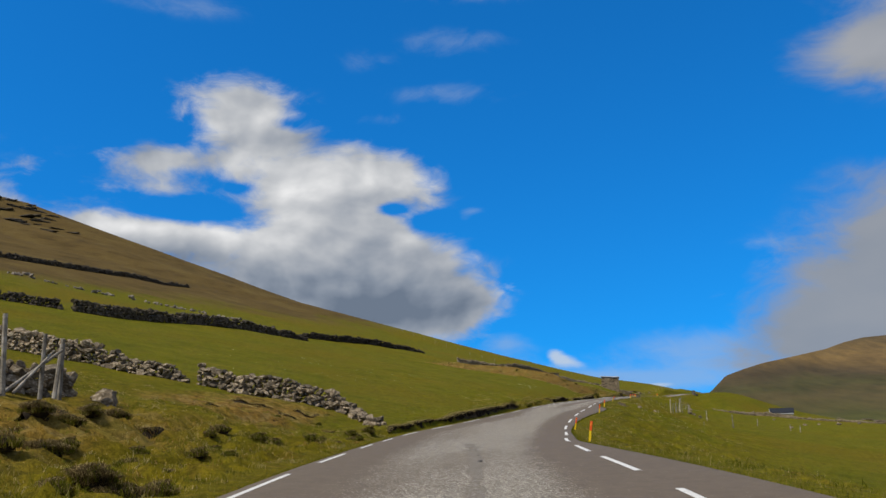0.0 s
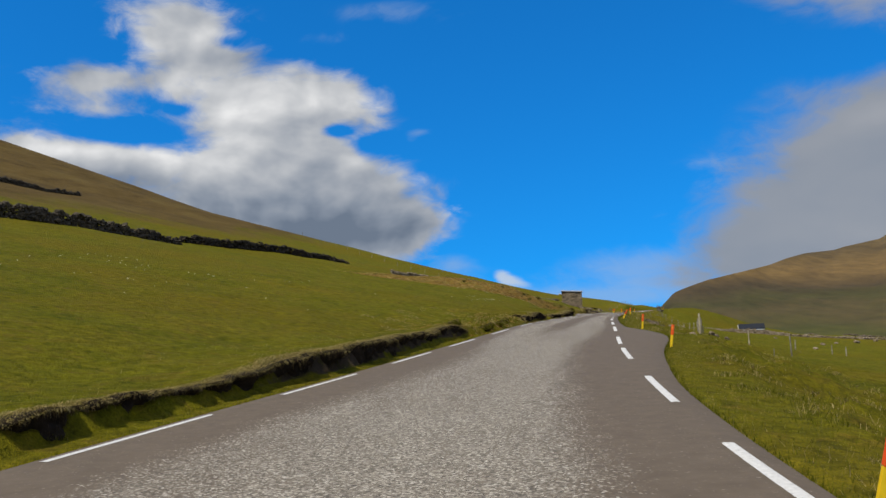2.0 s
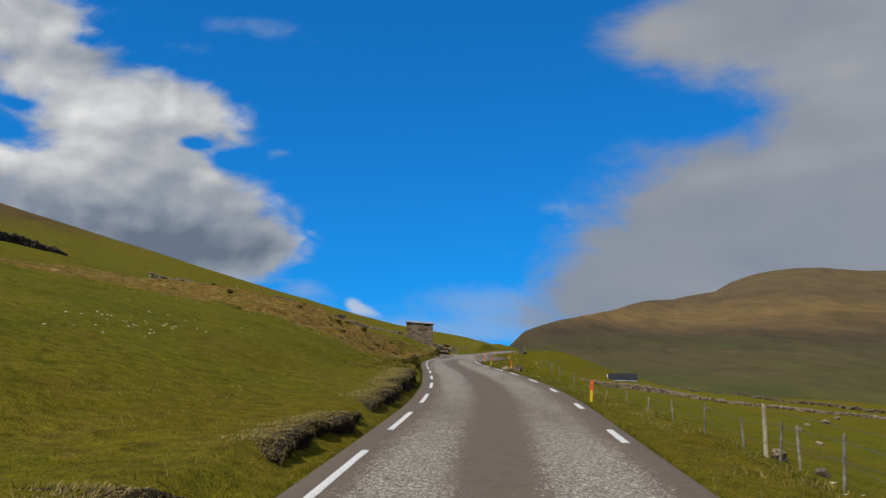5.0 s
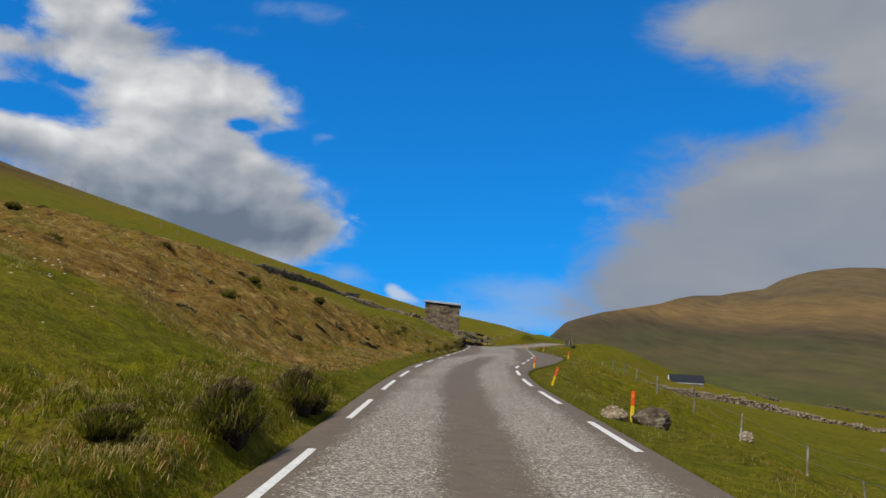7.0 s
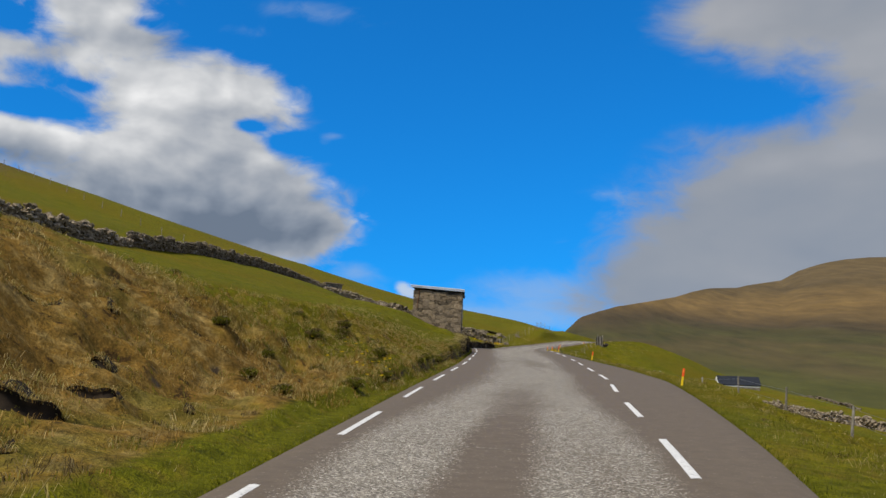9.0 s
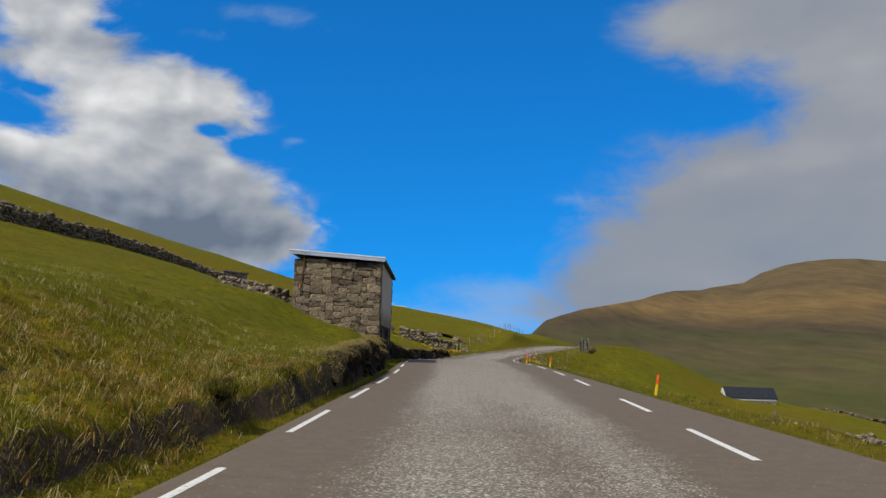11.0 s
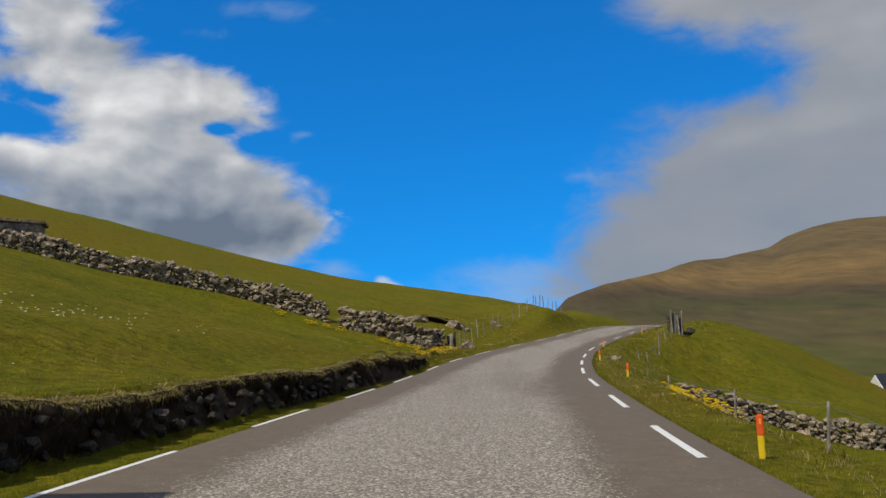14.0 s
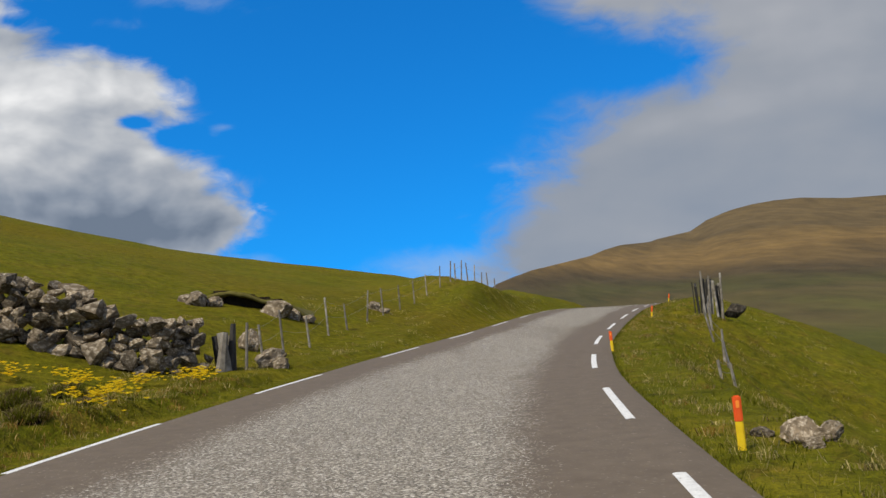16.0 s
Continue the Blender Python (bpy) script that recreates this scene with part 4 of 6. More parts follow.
def dry_wall(label, points, size=0.34, thick=0.6, meshes=None, limit=290, jumble=1.0, category="stone wall", seed=1, keep=1.0):
    """A dry-stone wall along points of x, y, height: stones in rough courses, smaller and looser to the top."""
    r = random.Random(seed)
    base = new("stone_wall")
    base.location = (points[0][0], points[0][1], gz(points[0][0], points[0][1]))
    tagged(base, label, category, "dry-stone walls")
    ox, oy, oz = base.location
    rows = []
    for course in range(12):
        zc = course * size * 0.62
        for x, y, h, turn in along(points, size * r.uniform(0.92, 1.05)):
            hh = h * (0.86 + 0.34 * vnoise(np.float64(x * 0.9 + 3), np.float64(y * 0.9), seed))
            if zc + size * 0.3 > hh or r.random() > keep:
                continue
            lean = 1 - 0.35 * zc / max(h, 0.3)
            for side in (-1, 1):
                if side > 0 and r.random() < 0.25:
                    continue
                k = r.uniform(0.7, 1.35) if r.random() > 0.12 else r.uniform(1.4, 1.8)
                off = side * thick * 0.26 * lean + r.uniform(-0.05, 0.05)
                a = math.radians(turn + 90)
                px, py = x + math.cos(a) * off + r.uniform(-0.08, 0.08) * jumble, y + math.sin(a) * off + r.uniform(-0.08, 0.08) * jumble
                z = gz(px, py) + zc + size * 0.22
                rows.append(((px - ox, py - oy, z - oz), (size * k * r.uniform(0.95, 1.4), size * k * r.uniform(0.8, 1.15), size * k * r.uniform(0.62, 0.9)),
                             (r.uniform(-22, 22) * jumble, r.uniform(-22, 22) * jumble, turn + r.uniform(-40, 40) * jumble)))
    rows.sort(key=lambda q: (q[0][0] + ox - 0) ** 2)
    near, rest = rows[:limit], rows[limit:]
    for at, sz, turn in near:
        stone(meshes, base, *at, sz, turn, r)
    if rest:
        joined_stones("stones", meshes, rest, base)
    return base


# ---- edge lines of the road ----
def road_top(x, y):
    c = (x - left_edge(y)) / (right_edge(y) - left_edge(y))
    return road_z(y) + 0.012 * np.cos(c * 6.28)


L_STARTS = (-181, -175.5, -169.8, -164.5, -158.5, -152.5, -146.7, -141.4, -136.4, -131.3, -126.3, -120.6, -114.6, -110.1, -104.8, -99.4, -94.2, -88.8, -83, -77.3, -71.5, -65.7, -60.4, -55.8,
            -50.4, -45.4, -39.1, -33.1, -27.3, -21.7, -16.1, -10.4, -4.8, 0.2, 5.6, 11.1, 16.8, 22.8, 29, 34.7, 40.6, 46.1, 52.2, 58.2, 64.3, 71, 77, 83, 89, 95, 101)
R_STARTS = (-178, -172, -166.8, -162, -156, -149.8, -144.2, -138.5, -132.3, -127.9, -122, -117.3, -112, -106.5, -101, -95.5, -90, -84.5, -79, -73, -67.5, -61.6, -57, -52.2, -47, -41.2, -35.2, -29,
            -23.3, -17.8, -11.7, -6, 1.8, 7.5, 13.2, 18.9, 24.4, 30.3, 36.2, 42.2, 47.9, 53.2, 58.9, 65, 71, 77, 83, 89, 95, 101)
SHORT = {-117.3: 2.6, -106.5: 1.2, -101: 1.3, -95.5: 1.6, -90: 1.4, -84.5: 1.8, -79: 2.4}
for starts, line, half, side in ((L_STARTS, left_line, 0.042, 1), (R_STARTS, right_line, 0.05, -1)):
    for y0 in starts:
        yy = np.linspace(y0, y0 + SHORT.get(y0, 3.0), 9)
        xs = line(yy)
        w = half * np.array([-1, -0.33, 0.33, 1])
        X = xs[:, None] + w[None]
        Y = np.repeat(yy[:, None], 4, 1)
        Z = np.asarray(road_top(X, Y)) + 0.006 - 0.004 * (np.abs(w) > half * 0.9)
        dash = new("line_dash", grid_mesh("line_dash", X, Y, Z))
        dash.data.materials.append(PAINT)
        dash.parent = road

# ---- the stone barn beside the road ----
def barn():
    x0, x1, y0, y1 = -7.25, -3.52, 15.98, 26.5
    base = tagged(new("stone_barn"), "small stone barn with a corrugated metal roof beside the road", "barn")
    base.location = (x1, y0, 0.0)
    ox, oy = x1, y0
    top_l, top_r = 4.66, 4.44
    # wall cores, set back behind the stones
    bm = bmesh.new()
    block(bm, (x1 - x0 - 0.2, 0.4, 4.7), ((x0 + x1) / 2 - ox, 0.32, 2.1))
    part("gable_wall", bm, CORE, base)
    part("rear_gable_wall", boxed((x1 - x0 - 0.2, 0.4, 4.7), ((x0 + x1) / 2 - ox, y1 - y0 - 0.32, 2.1)), CORE, base)
    part("uphill_wall", boxed((0.4, y1 - y0 - 0.3, 4.7), (x0 - ox + 0.3, (y1 - y0) / 2, 2.1)), CORE, base)
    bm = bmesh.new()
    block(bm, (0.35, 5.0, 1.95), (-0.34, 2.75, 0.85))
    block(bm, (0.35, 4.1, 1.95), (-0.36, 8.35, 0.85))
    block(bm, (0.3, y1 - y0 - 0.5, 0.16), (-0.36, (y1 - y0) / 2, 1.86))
    part("road_side_wall", bm, SHADESTONE, base)
    # squared stones of the near gable
    r = random.Random(31)
    wall = bpy.data.objects["gable_wall"]

    def masonry(parent, place, u0, u1, z0, z1, meshes, big, depth, skip=None):
        """Uncoursed rubble: each stone goes into the lowest gap left."""
        cell = 0.045
        n = int((u1 - u0) / cell)
        tops = [z0 + r.uniform(0, 0.1) for _ in range(n)]
        for _ in range(900):
            i = min(range(n), key=lambda k: tops[k])
            if tops[i] > z1:
                break
            a, b = i, i
            while a > 0 and abs(tops[a - 1] - tops[i]) < 0.045:
                a -= 1
            while b < n - 1 and abs(tops[b + 1] - tops[i]) < 0.045:
                b += 1
            room = (b - a + 1) * cell
            small = r.random() < 0.5
            w = min(room, (r.uniform(0.1, 0.24) if small else r.uniform(0.3, 0.78)) * big)
            if room - w < 0.12:
                w = min(room, 0.8)
            h = (r.uniform(0.05, 0.12) if small else r.uniform(0.15, 0.36)) * big
            h = min(h, w * 0.8 + 0.02)
            k = max(1, round(w / cell))
            s0 = a if r.random() < 0.5 else max(a, b - k + 1)
            zb = max(tops[s0:s0 + k])
            cu, cz = u0 + (s0 + k / 2) * cell, (tops[i] + zb + h) / 2
            for q in range(s0, min(n, s0 + k)):
                tops[q] = zb + h
            if skip is None or not skip(cu, cz):
                m, t = place(cu, cz)
                ww, dd_, hh = k * cell * 1.1, depth * r.uniform(0.9, 1.2), h * 1.14
                stone(meshes, parent, *m, (dd_, ww, hh) if t else (ww, dd_, hh), (r.uniform(-5, 5), r.uniform(-8, 8), r.uniform(-5, 5)), r)

    masonry(wall, lambda u, z: ((u - ox, 0.1, z), False), x0, x1 + 0.02, 0.15, 4.56, SQUARED, 1.0, 0.28, lambda u, z: z > top_l - 0.1 + (u - x0) / (x1 - x0) * (top_r - top_l))
    # road side and far corner: these stones carry their shade as colour
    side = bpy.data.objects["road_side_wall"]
    masonry(side, lambda u, z: ((-0.13, u - oy, z), True), y0 + 0.3, y1, 0.02, 1.78, SHADESQUARED, 1.15, 0.26, lambda u, z: y0 + 5.2 < u < y0 + 6.35)
    masonry(bpy.data.objects["rear_gable_wall"], lambda u, z: ((-0.10, u - oy, z), True), y1 - 0.66, y1 + 0.02, 1.78, 4.36, SHADESQUARED, 0.9, 0.26)
    masonry(wall, lambda u, z: ((-0.12, u - oy, z), True), y0 + 0.12, y0 + 0.68, 0.1, 4.36, SQUARED, 0.95, 0.28)
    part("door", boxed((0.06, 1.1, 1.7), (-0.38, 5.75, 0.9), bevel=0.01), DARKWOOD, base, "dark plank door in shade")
    part("lintel", boxed((0.3, 1.6, 0.12), (-0.2, 5.78, 1.78), bevel=0.01), DARKWOOD, base)
    for yy, zz, hh in ((2.6, 1.2, 0.95), (8.0, 1.25, 0.85)):
        part("board", boxed((0.03, 0.36, hh), (0.03, yy, zz), (0, 0, 2), 0.004), WOOD, base, "bleached board nailed over a hatch")
    # corrugated cladding: a real wave
    n = 138
    yy = np.linspace(0.62, y1 - y0 - 0.62, n * 4 + 1)
    zz = np.array((0.0, 0.9, 1.8, 2.72))
    X = 0.02 + 0.014 * np.sin(yy * 2 * math.pi / 0.0745)[:, None] + np.zeros(4) + 0.012 * np.sin(yy * 1.3)[:, None]
    sheet_ob = new("cladding", grid_mesh("cladding", X, np.repeat(yy[:, None], 4, 1), np.repeat(zz[None], len(yy), 0)))
    sheet_ob.data.materials.append(CLADDING)
    sheet_ob.parent = base
    sheet_ob.location = (0, 0, 1.77)
    tagged(sheet_ob, "weathered white corrugated sheet with rusty streaks")
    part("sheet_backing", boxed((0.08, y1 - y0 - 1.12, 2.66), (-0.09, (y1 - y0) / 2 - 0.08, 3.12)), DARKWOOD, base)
    # roof of corrugated sheets with fascia boards
    yr = np.linspace(-0.22, y1 - y0 + 0.22, 580)
    ur = np.linspace(0, 1, 5)
    RX = np.repeat((x0 - ox - 0.18 + (x1 - x0 + 0.36) * ur)[None], len(yr), 0)
    RZ_ = 4.86 - 0.245 * ur[None] + 0.016 * np.sin(yr * 2 * math.pi / 0.0745)[:, None]
    roof = new("roof", grid_mesh("roof", RX, np.repeat(yr[:, None], 5, 1), RZ_))
    roof.data.materials.append(GALVANISED)
    roof.parent = base
    tilt = math.degrees(math.atan2(0.245, x1 - x0 + 0.36))
    part("fascia", boxed((x1 - x0 + 0.4, 0.035, 0.17), ((x0 + x1) / 2 - ox, -0.2, 4.665), (0, tilt, 0), 0.004), GALVANISED, base, "bright metal edge of the roof")
    part("fascia_strip", boxed((x1 - x0 + 0.42, 0.02, 0.05), ((x0 + x1) / 2 - ox, -0.228, 4.75), (0, tilt, 0), 0.004), WHITE, base)
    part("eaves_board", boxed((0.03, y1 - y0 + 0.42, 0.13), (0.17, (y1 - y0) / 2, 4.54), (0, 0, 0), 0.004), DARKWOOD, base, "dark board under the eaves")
    part("roof_deck", boxed((x1 - x0 + 0.3, y1 - y0 + 0.36, 0.07), ((x0 + x1) / 2 - ox, (y1 - y0) / 2, 4.665), (0, tilt, 0)), DARKWOOD, base)
    part("rear_fascia", boxed((x1 - x0 + 0.4, 0.035, 0.15), ((x0 + x1) / 2 - ox, y1 - y0 + 0.2, 4.66), (0, tilt, 0), 0.004), DARKWOOD, base)
    # a rusty rod against the gable
    part("rod", rod(bmesh.new(), (-3.42, -0.1, 3.1), (-3.28, -0.1, 4.6), 0.02, 0.02, 6), speckled("rust", (0.12, 0.05, 0.02), (0.2, 0.09, 0.04), 6.0), base, "rusty iron rod leaning on the gable")
    return base


barn()

# ---- stone walls ----
GREY_WALL = dry_wall("tumbled grey dry-stone wall running down to the road", [(-46, -143.0, 1.1), (-34, -141.8, 1.05), (-27, -141.3, 1.0), (-23.2, -141.2, 0.75), (-22.6, -141.0, 0.3)], 0.29, 0.7, GREYROUGH, 200, 1.0, seed=3)
dry_wall("tumbled grey dry-stone wall with a gap beside it", [(-22.0, -140.8, 0.95), (-19, -140.9, 0.95), (-16.8, -140.6, 0.9), (-15.2, -140.2, 0.75), (-14.3, -140.6, 0.35), (-12.3, -143.2, 0.22)], 0.29, 0.7, GREYROUGH, 290, 1.0, seed=4)
dry_wall("tumbled heap of grey stones behind the gate posts", [(-19.6, -165.0, 0.75), (-18.2, -162.5, 0.8), (-17.2, -160.4, 0.8), (-16.6, -158.6, 0.6)], 0.33, 0.9, GREYROUGH, 200, 1.4, seed=19)
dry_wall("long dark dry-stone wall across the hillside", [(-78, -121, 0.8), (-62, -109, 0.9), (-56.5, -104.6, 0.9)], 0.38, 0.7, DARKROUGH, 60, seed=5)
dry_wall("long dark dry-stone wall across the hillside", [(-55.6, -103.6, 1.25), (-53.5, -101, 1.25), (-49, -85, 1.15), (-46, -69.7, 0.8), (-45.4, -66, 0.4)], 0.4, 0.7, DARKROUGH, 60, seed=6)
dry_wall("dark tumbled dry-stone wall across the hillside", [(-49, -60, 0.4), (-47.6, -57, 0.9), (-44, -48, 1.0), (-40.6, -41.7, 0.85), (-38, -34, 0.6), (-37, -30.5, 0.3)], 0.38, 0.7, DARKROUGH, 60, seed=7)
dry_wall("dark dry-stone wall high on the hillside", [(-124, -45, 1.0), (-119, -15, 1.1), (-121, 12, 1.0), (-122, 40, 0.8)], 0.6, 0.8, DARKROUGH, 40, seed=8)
dry_wall("row of pale stones left from a fallen wall", [(-92, -78, 0.45), (-80, -58, 0.4), (-71, -44, 0.4), (-68, -36, 0.3)], 0.5, 1.6, ROUGH, 40, 2.0, seed=9, keep=0.4)
dry_wall("dark dry-stone wall along the pasture", [(-29.5, 15.6, 1.05), (-29.3, 18, 1.1), (-28.5, 30, 1.05), (-26.5, 45, 1.0), (-24.2, 58, 0.9), (-22.6, 66, 0.75)], 0.32, 0.7, GREYROUGH, 150, seed=10)
dry_wall("grey dry-stone wall climbing the pasture with a sagging end", [(-29.1, 14.8, 0.45), (-28.0, 10.0, 0.5), (-26.7, 5.5, 0.9), (-26.3, -2.2, 1.1), (-27.4, -6.5, 1.15), (-29.5, -12, 1.1), (-33, -19, 1.0)], 0.32, 0.7, GREYROUGH, 120, seed=18)
dry_wall("grey dry-stone wall coming down to the road", [(-22, 62.6, 0.6), (-20, 63.5, 0.95), (-16.5, 65.3, 1.0), (-13, 67.6, 1.05), (-10, 68.9, 1.1), (-7.4, 68.9, 1.1), (-5.2, 68.4, 1.1)], 0.28, 0.6, GREYROUGH, 290, 1.0, seed=12)
dry_wall("grey dry-stone wall ending beside the road", [(-4.3, 67.6, 1.05), (-2, 67.2, 1.1), (0.2, 67.5, 1.1), (1.0, 68.2, 0.95)], 0.29, 0.65, GREYROUGH, 290, 1.2, seed=13)
dry_wall("low grey dry-stone wall below the road", [(11.7, 60.6, 0.35), (13.2, 61.1, 0.7), (17, 61.6, 0.98), (20.5, 58.7, 1.0), (23.5, 53, 0.98), (26, 42, 0.95), (27.4, 30, 0.85), (28.4, 18, 0.7), (30.2, 8, 0.5), (34, -2, 0.36), (41, -11, 0.3), (50, -14, 0.28), (70, -18, 0.28)], 0.29, 0.6, GREYROUGH, 290, 1.0, seed=14)
dry_wall("distant stone wall on the valley floor", [(46, -30, 0.4), (56, -2, 0.4), (60, 40, 0.4), (58, 85, 0.4), (66, 130, 0.5)], 0.4, 0.8, GREYROUGH, 20, seed=15, keep=0.4)
dry_wall("low stone wall behind the barn", [(-12.5, 24.0, 0.6), (-9.5, 20.5, 0.7), (-8.1, 18.2, 0.7)], 0.38, 0.7, GREYROUGH, 60, 1.2, seed=17)

# stones facing the cut banks near the barn
def faced_bank(label, ya, yb, seed, thick_set):
    r = random.Random(seed)
    base = tagged(new("retaining_wall"), label, "retaining wall", "roadside banks")
    ym = (ya + yb) / 2
    base.location = (float(left_edge(ym)) - 1.0, ym, float(road_z(ym)))
    rows = []
    y = ya
    while y < yb:
        h = float(bank_height(y))
        z = 0.06
        while z < h - 0.26:
            s = r.uniform(0.11, 0.26)
            x = float(left_edge(y)) - float(bank_foot(y)) + (0.07 if y > 20 else -0.02) - 0.22 * z + r.uniform(-0.05, 0.07)
            if r.random() < thick_set * (1.0 if 26 < y < 32 or y > 11 else 0.75):
                rows.append(((x - base.location[0], y - ym + r.uniform(-0.05, 0.05), float(road_z(y)) + z - base.location[2] + s * 0.3), (s * 0.8, s * r.uniform(0.9, 1.5), s * r.uniform(0.6, 0.95)), (r.uniform(-15, 15), r.uniform(-15, 15), r.uniform(-15, 15))))
            z += s * 0.75
        y += r.uniform(0.2, 0.32)
    r.shuffle(rows)
    # the bank's shade is painted into these stones
    for at, sz, turn in rows[:220]:
        stone(SHADEROUGH, base, *at, sz, turn, r)
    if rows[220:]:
        joined_stones("stones", SHADEROUGH, rows[220:], base)


faced_bank("mossy stone facing of the bank before the barn, coloured dark for its shade", 2, 15.6, 51, 0.55)
faced_bank("mossy stone facing of the bank after the barn, coloured dark for its shade", 26.6, 44, 52, 0.5)

# ---- marker posts ----
def marker_post():
    base = tagged(new("marker_post"), "red and yellow plastic road marker post", "marker post", "road marker posts")
    bm = bmesh.new()
    block(bm, (0.07, 0.035, 0.52), (0, 0, 0.14), bevel=0.012)
    part("shaft", bm, YELLOW, base, "yellow lower shaft")
    bm = bmesh.new()
    block(bm, (0.075, 0.04, 0.33), (0, 0, 0.55), bevel=0.014)
    part("cap", bm, RED, base, "red upper sleeve")
    part("reflector", boxed((0.03, 0.005, 0.09), (0, -0.022, 0.61), bevel=0.002), speckled("amber", (0.8, 0.22, 0.03), (0.85, 0.3, 0.05), 8.0, 0.3), base, "small amber reflector")
    return base


POSTS = ((-3.11, -153.6, 2, 9), (-4.13, -143.2, 6, 13), (-3.58, -128.5, 3, 8), (-3.5, -119.8, 2, 6), (-3.2, -104.6, 3, 28), (-1.6, -86.6, 0, 3), (-0.83, -62.8, 0, 2), (-1.2, -54.6, 3, 17), (-0.78, -44.8, 0, 6),
         (3.2, -24.1, 0, 7), (4.15, 0.2, 0, 8), (4.3, 19.4, 0, 4), (4.5, 30.7, 2, -1), (6.62, 47.3, 0, 0), (7.55, 57.2, 0, -2), (9.9, 69.3, 0, -3), (14.6, 80.7, 0, 5), (19.4, 92.5, 0, 8))
first = marker_post()
for k, (x, y, rx_, ry_) in enumerate(POSTS):
    m = pose(x, y, gz(x, y) - 0.02, rx_, ry_, -12) @ Matrix.Diagonal((0.95, 0.95, 0.76 if y > 20 else 0.85, 1))
    if k == 0:
        first.matrix_basis = m
    else:
        copy_thing(first, m)

# ---- fence posts and wires ----
def fence(label, pts, height, radius, mat, wires=(0.5, 0.9), seed=1, lean=5, group="fence posts"):
    r = random.Random(seed)
    tops = []
    base = tagged(new("fence"), label, "fence", group)
    base.location = (pts[0][0], pts[0][1], gz(*pts[0][:2]))
    for p in pts:
        x, y = p[0], p[1]
        h = (p[2] if len(p) > 2 else height) * r.uniform(0.92, 1.08)
        z = gz(x, y)
        lx, ly = math.tan(math.radians(r.uniform(-lean, lean))) * h, math.tan(math.radians(r.uniform(-lean, lean))) * h
        a = Vector((x, y, z - 0.2)) - base.location
        b = Vector((x + lx, y + ly, z + h)) - base.location
        part("post", rod(bmesh.new(), a, b, radius * r.uniform(0.95, 1.15), radius * r.uniform(0.75, 0.95), 7), mat, base)
        tops.append((Vector((x, y, z)) - base.location, b))
    for w in wires:
        line = []
        for (a0, b0), (a1, b1) in zip(tops, tops[1:]):
            p0, p1 = a0.lerp(b0, w), a1.lerp(b1, w)
            line += [p0, (p0 + p1) / 2 - Vector((0, 0, 0.03))]
        line.append(tops[-1][0].lerp(tops[-1][1], w))
        bm = bmesh.new()
        rings = []
        for p in line:
            rings.append([bm.verts.new(p + Vector((0.004 * math.cos(q * 1.5708), 0, 0.004 * math.sin(q * 1.5708)))) for q in range(4)])
        for r0, r1 in zip(rings, rings[1:]):
            for q in range(4):
                bm.faces.new((r0[q], r0[(q + 1) % 4], r1[(q + 1) % 4], r1[q]))
        part("wire", bm, WIRE, base)
    return base


fence("weathered wooden fence posts with wire below the road", [(2.3, -92.4, 1.0), (2.75, -89.4, 1.05), (3.0, -87.0, 1.1), (3.2, -85.4, 1.05), (3.9, -81.4, 1.2), (4.9, -75, 1.0), (5.4, -69.5, 1.0), (5.8, -64, 0.95), (6.2, -58, 1.0), (6.4, -52, 1.0), (6.5, -46, 1.0), (6.5, -40, 1.0), (6.6, -33, 0.95), (6.85, -26.7, 0.9), (7.3, -21, 0.9), (7.7, -15, 0.9), (8.0, -9, 0.9), (8.2, -3, 0.9), (8.5, 4, 0.9)], 1.0, 0.038, WOOD, seed=2)
fence("thick pale fence posts with a strainer below the road", [(2.05, -94.0, 1.32), (3.49, -83.9, 1.45)], 1.2, 0.06, PALEWOOD, (0.45, 0.7, 0.92), 12, 1.5)
fence("slanting brace and low stake of the fence corner", [(2.25, -93.8, 0.75), (5.6, -90.5, 1.15)], 0.8, 0.045, PALEWOOD, (0.95,), 13, 2)
fence("thin leaning stakes of a broken fence on the verge", [(4.2, -103.5, 0.6), (0.9, -75, 0.5), (1.6, -70.6, 0.55), (2.3, -67.2, 0.5), (3.1, -62.5, 0.5)], 0.5, 0.02, WOOD, (), 3, 9)
fence("single wooden stakes in the sloping pasture", [(7.85, -91.9, 1.35), (12.6, -73.5, 0.85), (17.2, -67.5, 0.9), (18.1, -68.4, 0.85)], 0.8, 0.05, WOOD, (), 4, 3)
fence("thin fence stakes beside the road and the stone wall", [(1.9, 68.4, 0.95), (2.0, 70.4, 0.8), (2.3, 72.0, 1.0), (2.8, 74.0, 0.85), (3.2, 76.0, 1.1), (3.7, 77.8, 0.9), (4.3, 79.8, 1.0), (4.9, 82, 1.0), (5.6, 84.5, 0.95), (6.3, 87, 1.1), (7.0, 89.5, 1.0), (7.8, 92, 1.05)], 1.0, 0.032, WOOD, seed=5, lean=6)
fence("close-set grey stakes on the crest", [(8.5, 94, 1.0), (8.9, 95.2, 0.9), (9.3, 96.2, 1.1), (9.8, 97.4, 1.0), (10.3, 98.6, 1.15), (10.8, 99.6, 0.9), (11.4, 101, 1.1), (12.0, 102.2, 1.0)], 1.0, 0.04, WOOD, (0.7,), 6, 7)
fence("leaning fence stakes on the valley verge", [(11.2, 66.3, 0.55), (11.9, 67.4, 0.5), (13.1, 70.5, 0.7), (13.6, 72.0, 0.9), (14.4, 74.5, 0.9), (15.2, 76.6, 0.85), (16.3, 79.4, 0.9)], 0.9, 0.035, WOOD, (0.6, 0.95), 7, 14)
